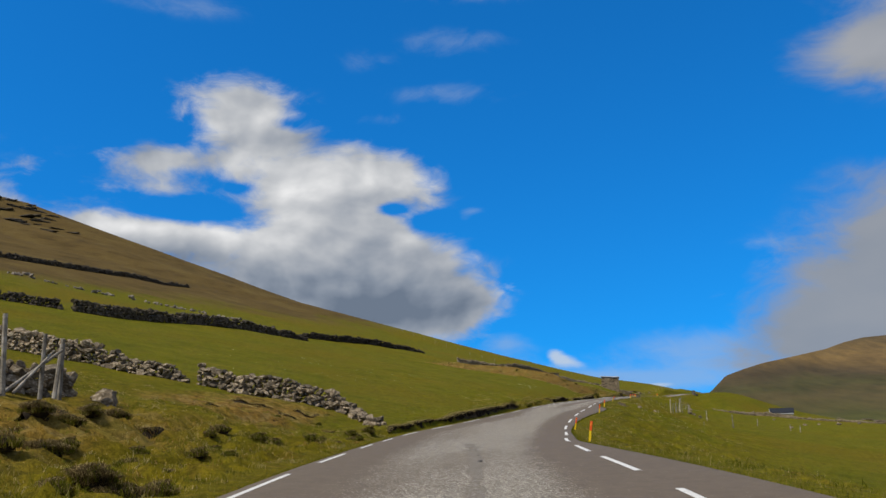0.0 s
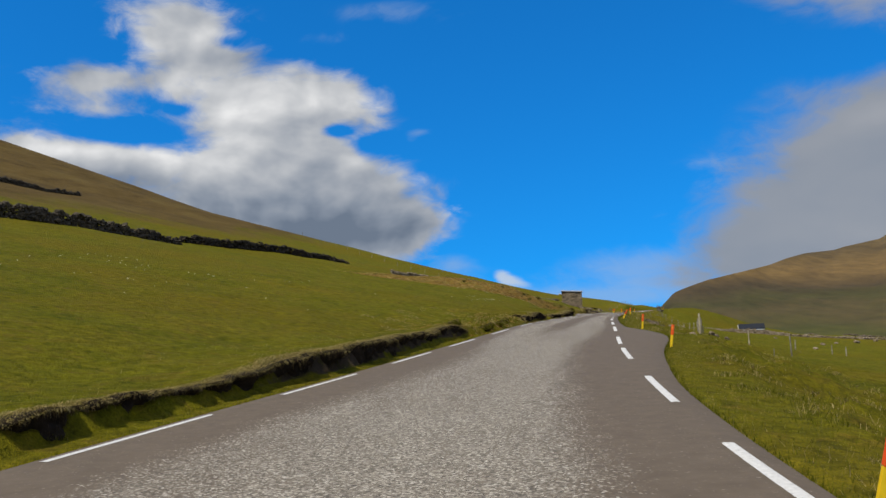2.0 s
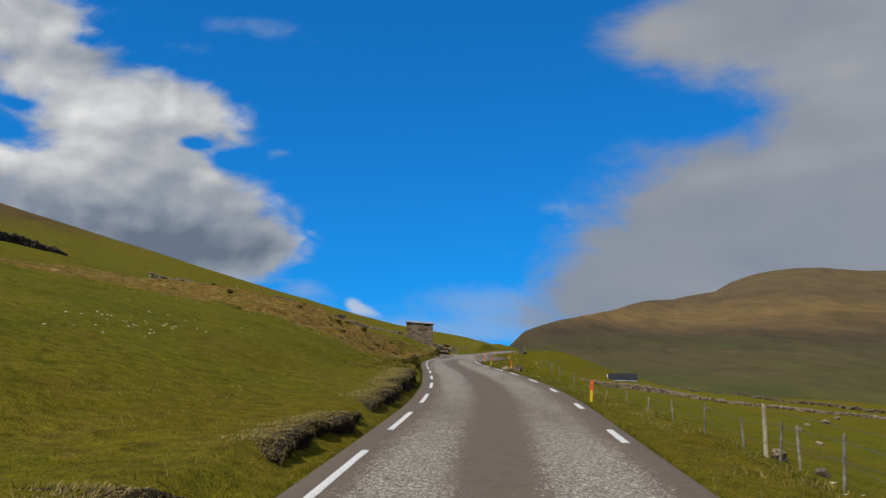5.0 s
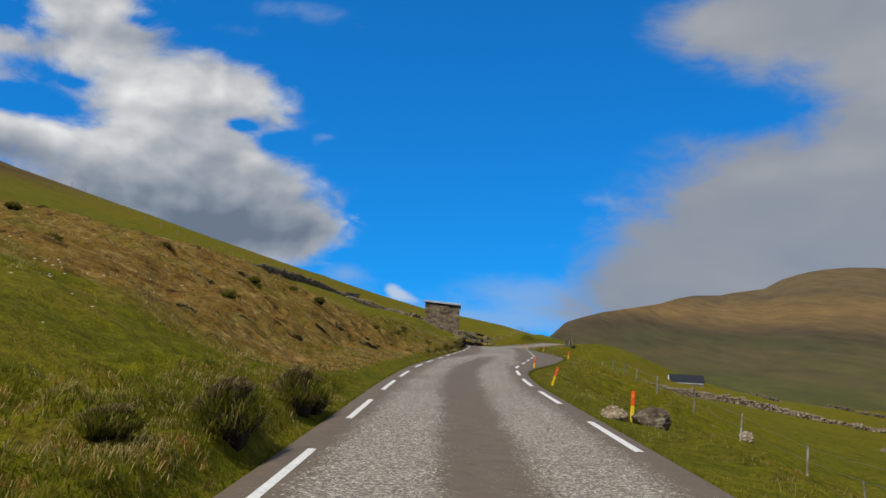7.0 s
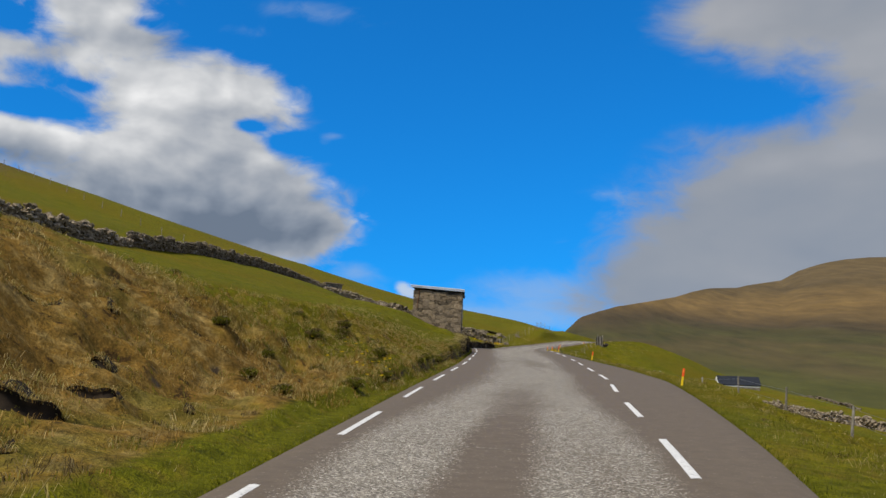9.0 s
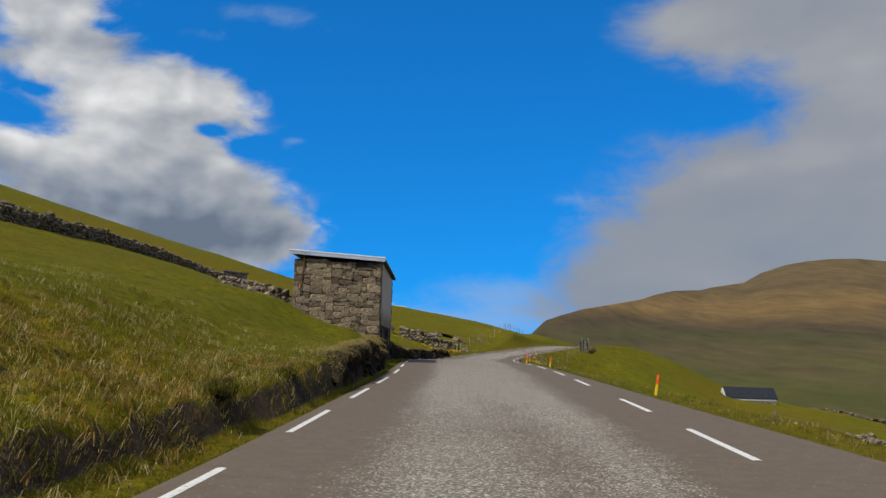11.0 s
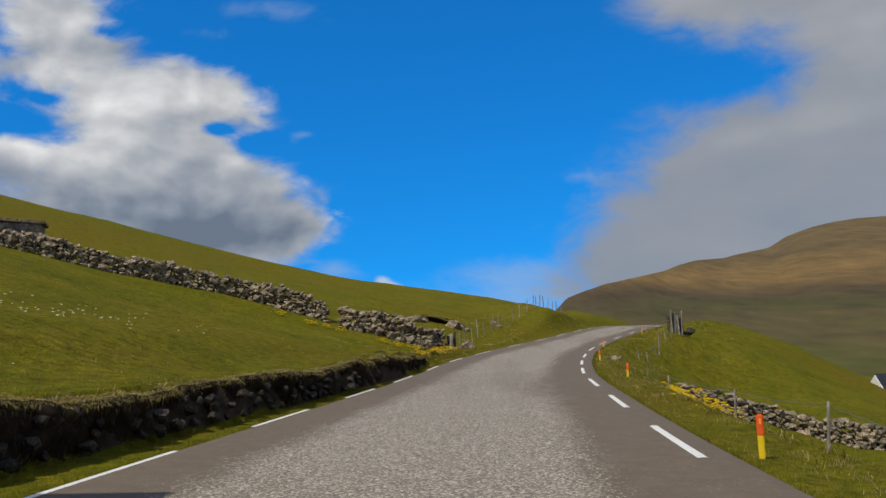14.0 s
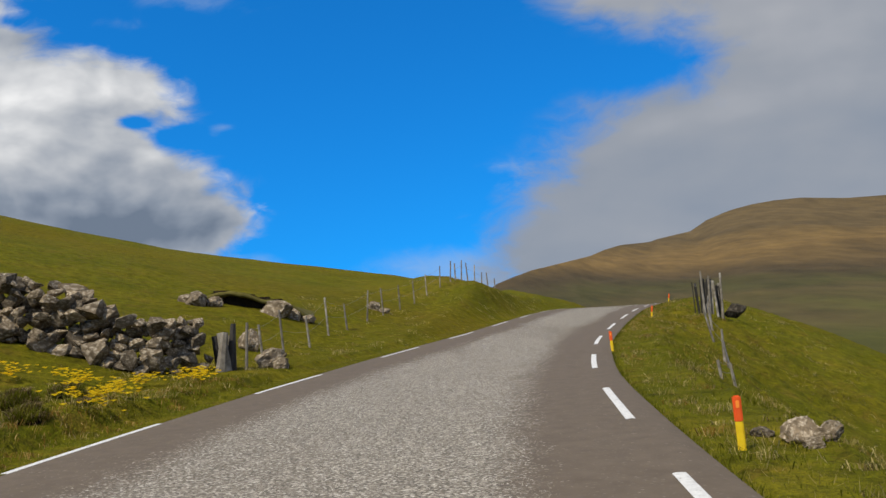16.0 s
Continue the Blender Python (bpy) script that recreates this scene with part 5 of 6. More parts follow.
fence("short stakes below the marker posts", [(5.3, 28.0, 0.5), (5.5, 31.5, 0.55), (6.0, 36, 0.5), (7.0, 44, 0.55), (8.3, 52, 0.55)], 0.5, 0.02, WOOD, (0.9,), 8, 4)
fence("stakes of a fence along the skyline", [(-38 - 4 * k, 62 + 2.5 * k) for k in range(12)], 1.1, 0.05, WOOD, (), 9, 5)

# the bundle of old posts on the valley side
def post_cluster(label, x, y, n, h, spread, seed):
    r = random.Random(seed)
    base = tagged(new("old_gate_posts"), label, "posts")
    base.location = (x, y, gz(x, y))
    for k in range(n):
        dx, dy = r.uniform(-spread, spread), r.uniform(-spread, spread)
        t = Vector((dx + r.uniform(-0.12, 0.12), dy + r.uniform(-0.1, 0.1), h * r.uniform(0.7, 1.1)))
        part("post", rod(bmesh.new(), (dx, dy, -0.2), t, r.uniform(0.07, 0.13), r.uniform(0.05, 0.09), 7), WOOD if k % 3 else DARKWOOD, base)
    return base


def plank_stand(x, y):
    """A broken enclosure of upright planks round a rock."""
    r = random.Random(4)
    base = tagged(new("old_plank_stand"), "dark broken stand of upright weathered planks and stakes", "planks")
    base.location = (x, y, gz(x, y) - 0.05)
    for k in range(11):
        a = k / 11 * 6.283
        dx, dy = 0.5 * math.cos(a) + r.uniform(-0.06, 0.06), 0.4 * math.sin(a) + r.uniform(-0.06, 0.06)
        h = r.uniform(1.15, 1.6)
        part("plank", boxed((r.uniform(0.15, 0.24), 0.035, h + 0.2), (dx, dy, h / 2 - 0.1), (r.uniform(-4, 4), r.uniform(-5, 5), math.degrees(a) + 90 + r.uniform(-20, 20)), 0.006), DARKWOOD if k % 4 else WOOD, base)
    for dx, dy, tx, ty, h in ((-0.36, -0.5, -0.42, -0.45, 1.8), (-0.2, -0.55, -0.14, -0.5, 1.6), (0.3, -0.5, 0.32, -0.5, 1.7), (0.1, -0.6, 0.0, -0.55, 1.4)):
        part("stake", rod(bmesh.new(), (dx, dy, -0.2), (tx, ty, h), 0.05, 0.04, 7), WOOD, base, "paler round stake")
    stone(DARKROUGH, base, 0.85, -0.35, 0.2, (0.75, 0.6, 0.6), (5, 10, 30), r, "base_rock")
    return base


plank_stand(17.3, 82.0)
post_cluster("pair of thick grey posts at the end of the wall", 1.55, 68.2, 5, 0.95, 0.22, 5)

# the pasture gate seen at the start
def old_gate():
    base = tagged(new("pasture_gate"), "weathered wooden gate posts with slanting braces", "gate")
    ox, oy = -15.9, -160.3
    base.location = (ox, oy, gz(ox, oy))
    for name, a, b, r0 in (("post", (0.2, -1.7, -0.2), (0.15, -1.72, 1.95), 0.065), ("post", (0.12, -0.35, -0.2), (0.15, -0.3, 1.6), 0.06), ("post", (-0.05, 0.62, -0.2), (0.0, 0.6, 1.55), 0.06), ("post", (0.05, 0.25, -0.2), (-0.02, 0.58, 1.4), 0.06),
                           ("brace", (0.2, -2.0, 0.0), (0.05, 0.5, 1.25), 0.045), ("brace", (0.3, -1.5, 0.15), (0.2, 0.0, 1.2), 0.035)):
        part(name, rod(bmesh.new(), a, b, r0, r0 * 0.85, 8), WOOD, base)
    return base


old_gate()


def boulder(label, x, y, size, mat_set, seed, sink=0.3):
    r = random.Random(seed)
    ob = new("boulder", mat_set[seed % len(mat_set)])
    ob.matrix_basis = pose(x, y, gz(x, y) + size[2] * (0.5 - sink), r.uniform(-10, 10), r.uniform(-10, 10), r.uniform(0, 360)) @ Matrix.Diagonal((*size, 1))
    return tagged(ob, label, "boulder", "boulders")


boulder("grey lichen-covered boulder beside the gate", -15.4, -158.6, (0.8, 0.65, 0.6), CRAGGY, 1)
boulder("low rough rock beside a marker post", -0.6, -63.0, (0.62, 0.45, 0.4), CRAGGY, 3)
boulder("low pale rock in the verge grass", -1.05, -62.7, (0.42, 0.3, 0.26), CRAGGY, 4)
for k, (x, y, sx, sy, sz) in enumerate(((8.22, 57.55, 0.3, 0.26, 0.26), (8.4, 57.4, 0.22, 0.2, 0.18), (8.2, 57.3, 0.18, 0.18, 0.12), (8.05, 57.9, 0.2, 0.18, 0.1),
                                            (4.6, 83.2, 0.55, 0.4, 0.45), (4.95, 83.0, 0.4, 0.3, 0.25), (1.5, 71.8, 0.5, 0.4, 0.6), (2.35, 69.0, 0.7, 0.5, 0.45), (2.6, 68.5, 0.4, 0.35, 0.3))):
    boulder("rough pale-grey rock half sunk in the verge", x, y, (sx, sy, sz), CRAGGY, k + 5, 0.22)
boulder("grey boulder in the sloping pasture", 7.2, -44.5, (0.7, 0.6, 0.5), CRAGGY, 7)
for k, (x, y, s) in enumerate(((-1.0, -105.4, 0.4), (-0.6, -104.6, 0.35), (-0.2, -105.6, 0.3), (0.3, -103.6, 0.3), (4.6, -82.0, 0.5), (5.1, -81.0, 0.45), (5.6, -82.5, 0.4), (20, -52, 0.5), (24, -40, 0.6), (27, -35, 0.5), (31, -30, 0.7), (22, -25, 0.5), (36, -22, 0.6))):
    boulder("loose grey stone lying in the grass", x, y, (s, s * 0.8, s * 0.65), CRAGGY, k + 20)

# a heap of stony soil tipped on the verge
def gravel_heap(cx, cy, rx_, ry_, n, seed):
    r = random.Random(seed)
    nu, nv = 18, 7
    A, Q = np.meshgrid(np.linspace(0, 2 * math.pi, nu), np.linspace(0.02, 1.1, nv), indexing="ij")
    LX, LY = rx_ * Q * np.cos(A), ry_ * Q * np.sin(A)
    oz = gz(cx, cy)
    LZ = ground_z(cx + LX, cy + LY) - oz + 0.14 * (1 - Q ** 1.4) + 0.08 * fbm(LX * 4, LY * 4, 3, seed) * np.clip(1.1 - Q, 0, 1)
    base = tagged(new("gravel_heap", grid_mesh("gravel_heap", LX, LY, LZ)), "low heap of brown stony soil on the verge", "gravel heap")
    base.location = (cx, cy, oz)
    base.data.materials.append(SOIL)
    rows = []
    for _ in range(n):
        a, q = r.uniform(0, 6.283), math.sqrt(r.random()) * 1.05
        dx, dy = rx_ * q * math.cos(a), ry_ * q * math.sin(a)
        sz = r.uniform(0.015, 0.06)
        rows.append(((dx, dy, gz(cx + dx, cy + dy) - oz + 0.14 * (1 - q ** 1.4) + sz * 0.15), (sz, sz * 0.85, sz * 0.65), (r.uniform(-30, 30), r.uniform(-30, 30), r.uniform(0, 360))))
    joined_stones("stones", DARKROUGH, rows[: n // 2], base)
    joined_stones("pale_stones", GREYROUGH, rows[n // 2:], base)
    return base


gravel_heap(-2.3, -110.7, 0.5, 1.0, 420, 77)

# rock ledge with a dark hollow, left of the road ahead
def rock_ledge():
    base = tagged(new("rock_ledge"), "low rock ledge with a dark hollow under its turf", "rock ledge")
    x, y = 0.6, 76.6
    base.location = (x, y, gz(x, y))
    oz = base.location.z
    r = random.Random(3)
    for dx, dy, sx, sy, sz, lift in ((-1.25, -0.3, 0.75, 0.6, 0.55, 0.12), (-0.85, -0.15, 0.5, 0.45, 0.4, 0.1), (-1.6, 0.0, 0.5, 0.45, 0.35, 0.08), (1.0, 0.1, 0.95, 0.7, 0.72, 0.1), (1.45, 0.35, 0.6, 0.5, 0.6, 0.05), (1.9, 0.5, 0.45, 0.4, 0.3, 0.05)):
        ob = stone(CRAGGY, base, dx, dy, gz(x + dx, y + dy) - oz + lift, (sx, sy, sz), (r.uniform(-15, 15), r.uniform(-15, 15), r.uniform(0, 360)), r)
    # the hollow: its shade put in as black peat-coloured blocks set back under the turf
    for k in range(5):
        dx = -0.75 + 0.42 * k
        part("peat_face", boxed((0.5, 0.5, 0.46), (dx, 0.85, gz(x + dx, y + 0.85) - oz + 0.12), (0, 0, r.uniform(-12, 12)), 0.06), PEAT_SHADED, base)
    # overhanging turf: thick at its lip, running back into the slope
    nu, nv = 26, 12
    U_, V_ = np.meshgrid(np.linspace(-1, 1, nu), np.linspace(0, 1, nv), indexing="ij")
    LX = 0.35 + 1.75 * U_
    LY = 0.25 + 0.35 * U_ ** 2 + 0.16 * fbm(LX * 2.2 + 5, LX * 0.0, 3, 7) * 2 + 2.6 * V_
    gzz = ground_z(LX + x, LY + y) - oz
    lift_ = (0.46 * (1 - U_ ** 4)) * (1 - V_) ** 1.3 * (1 + 0.6 * fbm(LX * 1.7, LX * 0.0 + 2, 3, 8))
    top_z = gzz + lift_ - 0.03
    lid = grid_mesh("turf_lip", LX, LY, top_z)
    bm = bmesh.new()
    bm.from_mesh(lid)
    bpy.data.meshes.remove(lid)
    g_ = bmesh.ops.extrude_face_region(bm, geom=list(bm.faces))
    for v in g_["geom"]:
        if isinstance(v, bmesh.types.BMVert):
            v.co.z -= 0.13
    bmesh.ops.recalc_face_normals(bm, faces=bm.faces)
    part("turf_lip", bm, HEATH_TURF, base, "overhanging green-brown turf lip", True)
    return base


rock_ledge()

# weathered rock breaking out of the hilltop
def rock_outcrop(cx, cy, n, spread, seed):
    r = random.Random(seed)
    base = tagged(new("rock_outcrop"), "dark weathered rock outcrop near the hilltop", "rock outcrop", "rock outcrops")
    base.location = (cx, cy, gz(cx, cy))
    for _ in range(n):
        dx, dy = r.uniform(-spread, spread), r.uniform(-spread * 0.6, spread * 0.6)
        s = r.uniform(1.4, 3.6)
        stone(DARKROUGH, base, dx, dy, gz(cx + dx, cy + dy) - base.location.z + s * 0.02, (s * 2.6, s, s * 0.42), (r.uniform(-6, 6), r.uniform(-10, 10), r.uniform(20, 70)), r, "rock")
    return base


rock_outcrop(-234, 113, 16, 13, 3)
rock_outcrop(-216, 100, 12, 14, 5)
rock_outcrop(-250, 120, 14, 12, 7)

# ---- buildings in the distance ----
def valley_house():
    base = tagged(new("valley_house"), "low house with a dark roof and white gable below", "house")
    base.location = (40.4, 99.4, -6.3)
    base.rotation_euler = (0, 0, math.radians(-7))
    part("wall", boxed((6.7, 4.2, 1.3), (3.45, 2.2, 0.35), bevel=0.03), STONE, base, "stone walls")
    for s in (-1, 1):
        part("roof_slope", boxed((7.0, 2.75, 0.12), (3.5, 2.2 + s * 1.12, 1.58), (s * -31, 0, 0), 0.02), ROOFING, base)
    bm = bmesh.new()
    v = [bm.verts.new(c) for c in ((-0.06, 0.1, -0.4), (-0.06, 4.3, -0.4), (-0.06, 4.3, 0.95), (-0.06, 2.2, 2.2), (-0.06, 0.1, 0.95))]
    f = bm.faces.new(v)
    g = bmesh.ops.extrude_face_region(bm, geom=[f])
    bmesh.ops.translate(bm, vec=(0.12, 0, 0), verts=[q for q in g["geom"] if isinstance(q, bmesh.types.BMVert)])
    part("gable", bm, WHITE, base, "white painted gable")
    part("ridge_board", boxed((7.0, 0.1, 0.08), (3.5, 2.2, 2.26), bevel=0.01), ROOFING, base)
    part("wall_band", boxed((6.6, 0.1, 0.24), (3.5, 0.07, 0.72), bevel=0.01), WHITE, base, "white band under the eaves")
    return base


valley_house()


def field_shed(name, label, x, y, size, mat, roof_mat, turn=0.0):
    base = tagged(new(name), label, "shed", "small sheds")
    base.location = (x, y, gz(x, y) - 0.2)
    base.rotation_euler = (0, 0, math.radians(turn))
    w, d, h = size
    part("wall", boxed((w, d, h), (0, 0, h / 2), bevel=0.03), mat, base)
    part("roof", boxed((w + 0.35, d + 0.35, 0.16), (0, 0, h + 0.06), (0, 4, 0), 0.02), roof_mat, base)
    part("door", boxed((w * 0.3, 0.06, h * 0.7), (w * 0.1, -d / 2 - 0.02, h * 0.35), bevel=0.01), DARKWOOD, base)
    return base


field_shed("stone_shed", "small square stone shed at the end of the wall", -21.8, 67.8, (2.2, 1.8, 1.25), STONE, SLAB, 20)
field_shed("concrete_hut", "small grey flat-roofed hut on the skyline", -8.55, 178.5, (2.6, 2.2, 2.1), speckled("concrete", (0.2, 0.2, 0.19), (0.3, 0.3, 0.28), 2.0), WHITE, 10)

# ---- grass, tussocks and flowers ----
def blades(name, mat, x, y, z, length, width, lean, label, category="grass", seed=1, droop=0.35, simple=False):
    """Many separate blades, each a bent sliver standing at x, y, z."""
    g = np.random.RandomState(seed)
    n = len(x)
    a, b = g.rand(n) * 6.283, g.rand(n) * 6.283
    L, W = length, width
    wx, wy = np.cos(a) * W, np.sin(a) * W
    lx, ly = np.cos(b) * lean, np.sin(b) * lean
    p0 = np.stack([x - wx, y - wy, z - 0.03], 1)
    p1 = np.stack([x + wx, y + wy, z - 0.03], 1)
    m0 = np.stack([x - wx * 0.7 + lx * L * 0.4, y - wy * 0.7 + ly * L * 0.4, z + L * 0.6], 1)
    m1 = np.stack([x + wx * 0.7 + lx * L * 0.4, y + wy * 0.7 + ly * L * 0.4, z + L * 0.6], 1)
    tp = np.stack([x + lx * L, y + ly * L, z + L * (1 - droop * lean * lean)], 1)
    co = np.stack([p0, p1, tp] if simple else [p0, p1, m0, m1, tp], 1).reshape(-1, 3)
    i = np.arange(n)[:, None] * (3 if simple else 5)
    tri = (i + np.array([[0, 1, 2]])).reshape(-1, 3) if simple else np.concatenate([i + np.array([[0, 1, 3]]), i + np.array([[0, 3, 2]]), i + np.array([[2, 3, 4]])], 1).reshape(-1, 3)
    me = bpy.data.meshes.new(name)
    me.vertices.add(len(co))
    me.vertices.foreach_set("co", co.ravel())
    me.loops.add(tri.size)
    me.loops.foreach_set("vertex_index", tri.ravel())
    me.polygons.add(len(tri))
    me.polygons.foreach_set("loop_start", np.arange(0, tri.size, 3))
    me.update()
    me.materials.append(mat)
    ob = new(name, me)
    return tagged(ob, label, category, kind="stuff")


G = np.random.RandomState(12)


def strip(n, y0, y1, d0, d1, side, power=1.5, clump=0.0):
    y = y0 + (y1 - y0) * G.rand(n)
    d = d0 + (d1 - d0) * G.rand(n) ** power
    if clump:
        keep = vnoise(y * 0.9 + 7, d * 0.9 + 13 * side, 5) + 0.35 * vnoise(y * 3.1, d * 3.1, 6) > clump
        y, d = y[keep], d[keep]
    x = left_edge(y) - d if side < 0 else right_edge(y) + d
    return x, y, d


def lay(name, mat, n, y0, y1, d0, d1, side, lo, hi, width, lean, label, seed, power=1.5, clump=0.0):
    x, y, d = strip(n, y0, y1, d0, d1, side, power, clump)
    stay = G.rand(len(x)) > (0.9 * np.clip(heath_at(x, y) * 1.6 - 0.3, 0, 1) if mat is GREEN_BLADE else 0.0)
    x, y = x[stay], y[stay]
    z = ground_z(x, y)
    k = len(x)
    return blades(name, mat, x, y, z, lo + (hi - lo) * G.rand(k) ** 1.6, width * (0.6 + 0.8 * G.rand(k)), lean * (0.3 + G.rand(k)), label, seed=seed, simple=True)


for k, (y0, y1) in enumerate(((-182, -110), (-110, -30), (-30, 40), (40, 108))):
    lay("verge_grass", GREEN_BLADE, 54000, y0, y1, 0.0, 4.0, -1, 0.015, 0.06, 0.005, 0.9, "short green verge grass above the road", 21 + k, 1.7)
    lay("verge_grass", GREEN_BLADE, 50000, y0, y1, 0.0, 4.5, 1, 0.02, 0.07, 0.005, 0.9, "green verge grass below the road", 31 + k, 1.7)
    lay("dry_grass", TAN_BLADE, 9000, y0, y1, 0.4, 4.0, -1, 0.03, 0.10, 0.0035, 1.0, "dry yellowed grass on the bank", 41 + k, 1.2, 0.66)
    lay("dry_grass", TAN_BLADE, 12000, y0, y1, 0.2, 3.5, 1, 0.03, 0.15, 0.0035, 1.0, "dry yellowed grass stems on the verge", 51 + k, 1.4, 0.66)


def tussocks(name, mat, places, per, lo, hi, spread, label, seed, width=0.0045):
    """Clumps: blades fanning out of each place."""
    g = np.random.RandomState(seed)
    px, py, ps = places
    hp = heath_at(px, py)
    keep = (hp > 0.4) if name == "heath_tussocks" else (hp > -1) if name == "verge_tussocks" else (hp < 0.4) | (g.rand(len(px)) < 0.12)
    px, py, ps = px[keep], py[keep], ps[keep]
    n = len(px) * per
    i = np.repeat(np.arange(len(px)), per)
    a, r = g.rand(n) * 6.283, spread * np.sqrt(g.rand(n)) * ps[i]
    x, y = px[i] + np.cos(a) * r, py[i] + np.sin(a) * r
    L = (lo + (hi - lo) * g.rand(n)) * ps[i] * 0.5
    z = ground_z(x, y) + 0.22 * np.maximum(spread * ps[i] - r, 0)
    return blades(name, mat, x, y, z, L, width * (0.6 + 0.6 * g.rand(n)), 0.7 + 1.0 * g.rand(n), label, seed=seed)


def scatter(n, y0, y1, d0, d1, side, seed, clump=0.0, smin=0.6, smax=1.5):
    g = np.random.RandomState(seed)
    y, d = y0 + (y1 - y0) * g.rand(n), d0 + (d1 - d0) * g.rand(n) ** 1.3
    if clump:
        keep = fbm(y * 0.16, d * 0.16, 3, seed) > clump
        y, d = y[keep], d[keep]
    x = left_edge(y) - d if side < 0 else right_edge(y) + d
    return x, y, smin + (smax - smin) * g.rand(len(x))


tussocks("heath_tussocks", HEATH_BLADE, scatter(2300, -66, -16, 0.6, 24, -1, 71, -0.04, 0.4, 1.8), 24, 0.03, 0.10, 0.2, "brown tussocks of heath on the slope", 72)
tussocks("heath_tussocks", TAN_BLADE, scatter(800, -66, -14, 0.7, 24, -1, 73, 0.0, 0.5, 1.8), 50, 0.05, 0.17, 0.2, "pale dry tussocks on the slope", 74)
tussocks("heath_tussocks", DEAD_BLADE, scatter(520, -66, -14, 0.9, 24, -1, 97, 0.0, 0.5, 1.7), 60, 0.04, 0.13, 0.2, "dark dead tufts among the brown heath", 98)
tussocks("heath_tussocks", GREEN_BLADE, scatter(420, -66, -14, 0.7, 24, -1, 75, 0.0), 30, 0.03, 0.09, 0.28, "green tufts among the brown heath", 76)
tussocks("grass_tussocks", TAN_BLADE, scatter(260, -178, -146, 1.2, 18, -1, 75), 40, 0.05, 0.2, 0.26, "yellowed tussocks in rough pasture", 76)
tussocks("grass_tussocks", GREEN_BLADE, scatter(420, -178, -146, 1.0, 16, -1, 77), 36, 0.05, 0.18, 0.3, "rough green tussocks in pasture", 78)
tussocks("grass_tussocks", TAN_BLADE, scatter(110, -118, -102, 0.9, 6, -1, 79, 0.0), 40, 0.05, 0.16, 0.26, "yellowed tussocks on the bank", 80)
tussocks("grass_tussocks", GREEN_BLADE, scatter(160, -78, -58, 0.4, 2.6, -1, 81), 60, 0.05, 0.15, 0.26, "rough green tussocks on the bank", 82)
tussocks("verge_tussocks", HEATH_BLADE, scatter(420, -36, -8, 0.7, 6.5, -1, 95, 0.0), 44, 0.07, 0.24, 0.26, "matted brown growth on the rough slope", 96)
tussocks("verge_tussocks", TAN_BLADE, scatter(420, -36, 0, 0.5, 7, -1, 83, 0.0), 38, 0.07, 0.24, 0.28, "yellowed tussocks on the bank", 84)
tussocks("grass_tussocks", GREEN_BLADE, scatter(360, -36, -2, 0.5, 6, -1, 85), 40, 0.07, 0.24, 0.3, "rough green tussocks on the bank", 86)
for mat, n, lo, hi, q in ((TAN_BLADE, 220, 0.07, 0.22, 0), (GREEN_BLADE, 280, 0.06, 0.22, 1), (HEATH_BLADE, 200, 0.06, 0.2, 2)):
    tussocks("verge_tussocks", mat, scatter(n, -31, -4, 0.45, 4.6, -1, 110 + q, 0.0, 0.7, 1.6), 70, lo, hi, 0.3, "rank mixed grass on the rough slope", 120 + q)
    tussocks("verge_tussocks", mat, scatter(n // 2, -121, -104, 0.4, 3.4, -1, 150 + q, 0.0, 0.7, 1.4), 60, lo, hi * 0.8, 0.28, "rank mixed grass beside the road", 160 + q)
    tussocks("verge_tussocks", mat, scatter(n // 4, 55, 67, 0.4, 3.0, -1, 170 + q, -0.1, 0.6, 1.2), 60, lo, hi * 0.7, 0.26, "rank grass among marsh marigolds", 180 + q)
    tussocks("verge_tussocks", mat, scatter(n // 2, -172, -146, 0.5, 7, -1, 190 + q, 0.0, 0.6, 1.3), 50, lo * 0.7, hi * 0.6, 0.26, "rank mixed grass in the rough pasture", 200 + q)
    tussocks("verge_tussocks", mat, scatter(n * 2 // 3, 38, 92, 0.3, 3.6, 1, 210 + q, 0.0, 0.6, 1.2), 34, lo, hi * 0.8, 0.24, "pale rough grass below the road", 220 + q)
    tussocks("verge_tussocks", mat, scatter(n // 2, -79, -62, 0.35, 2.4, -1, 130 + q, 0.0, 0.6, 1.2), 80, lo, hi * 0.85, 0.26, "rank mixed grass beside the road", 140 + q)
tussocks("grass_tussocks", GREEN_BLADE, scatter(1200, -175, 108, 0.8, 9, 1, 87), 26, 0.05, 0.18, 0.22, "rough green tussocks below the road", 88)
tussocks("grass_tussocks", TAN_BLADE, scatter(1300, -150, 100, 0.8, 8, 1, 89, 0.0, 0.5, 1.6), 26, 0.06, 0.22, 0.2, "dry tussocks below the road", 90, 0.004)
tussocks("grass_tussocks", DEAD_BLADE, scatter(500, -160, 100, 0.8, 7, 1, 93, 0.0, 0.5, 1.4), 26, 0.05, 0.16, 0.18, "dark dead tufts below the road", 94, 0.004)
tussocks("grass_tussocks", TAN_BLADE, scatter(160, 58, 106, 0.8, 7, -1, 91), 34, 0.05, 0.2, 0.25, "dry tussocks beside the fence", 92)


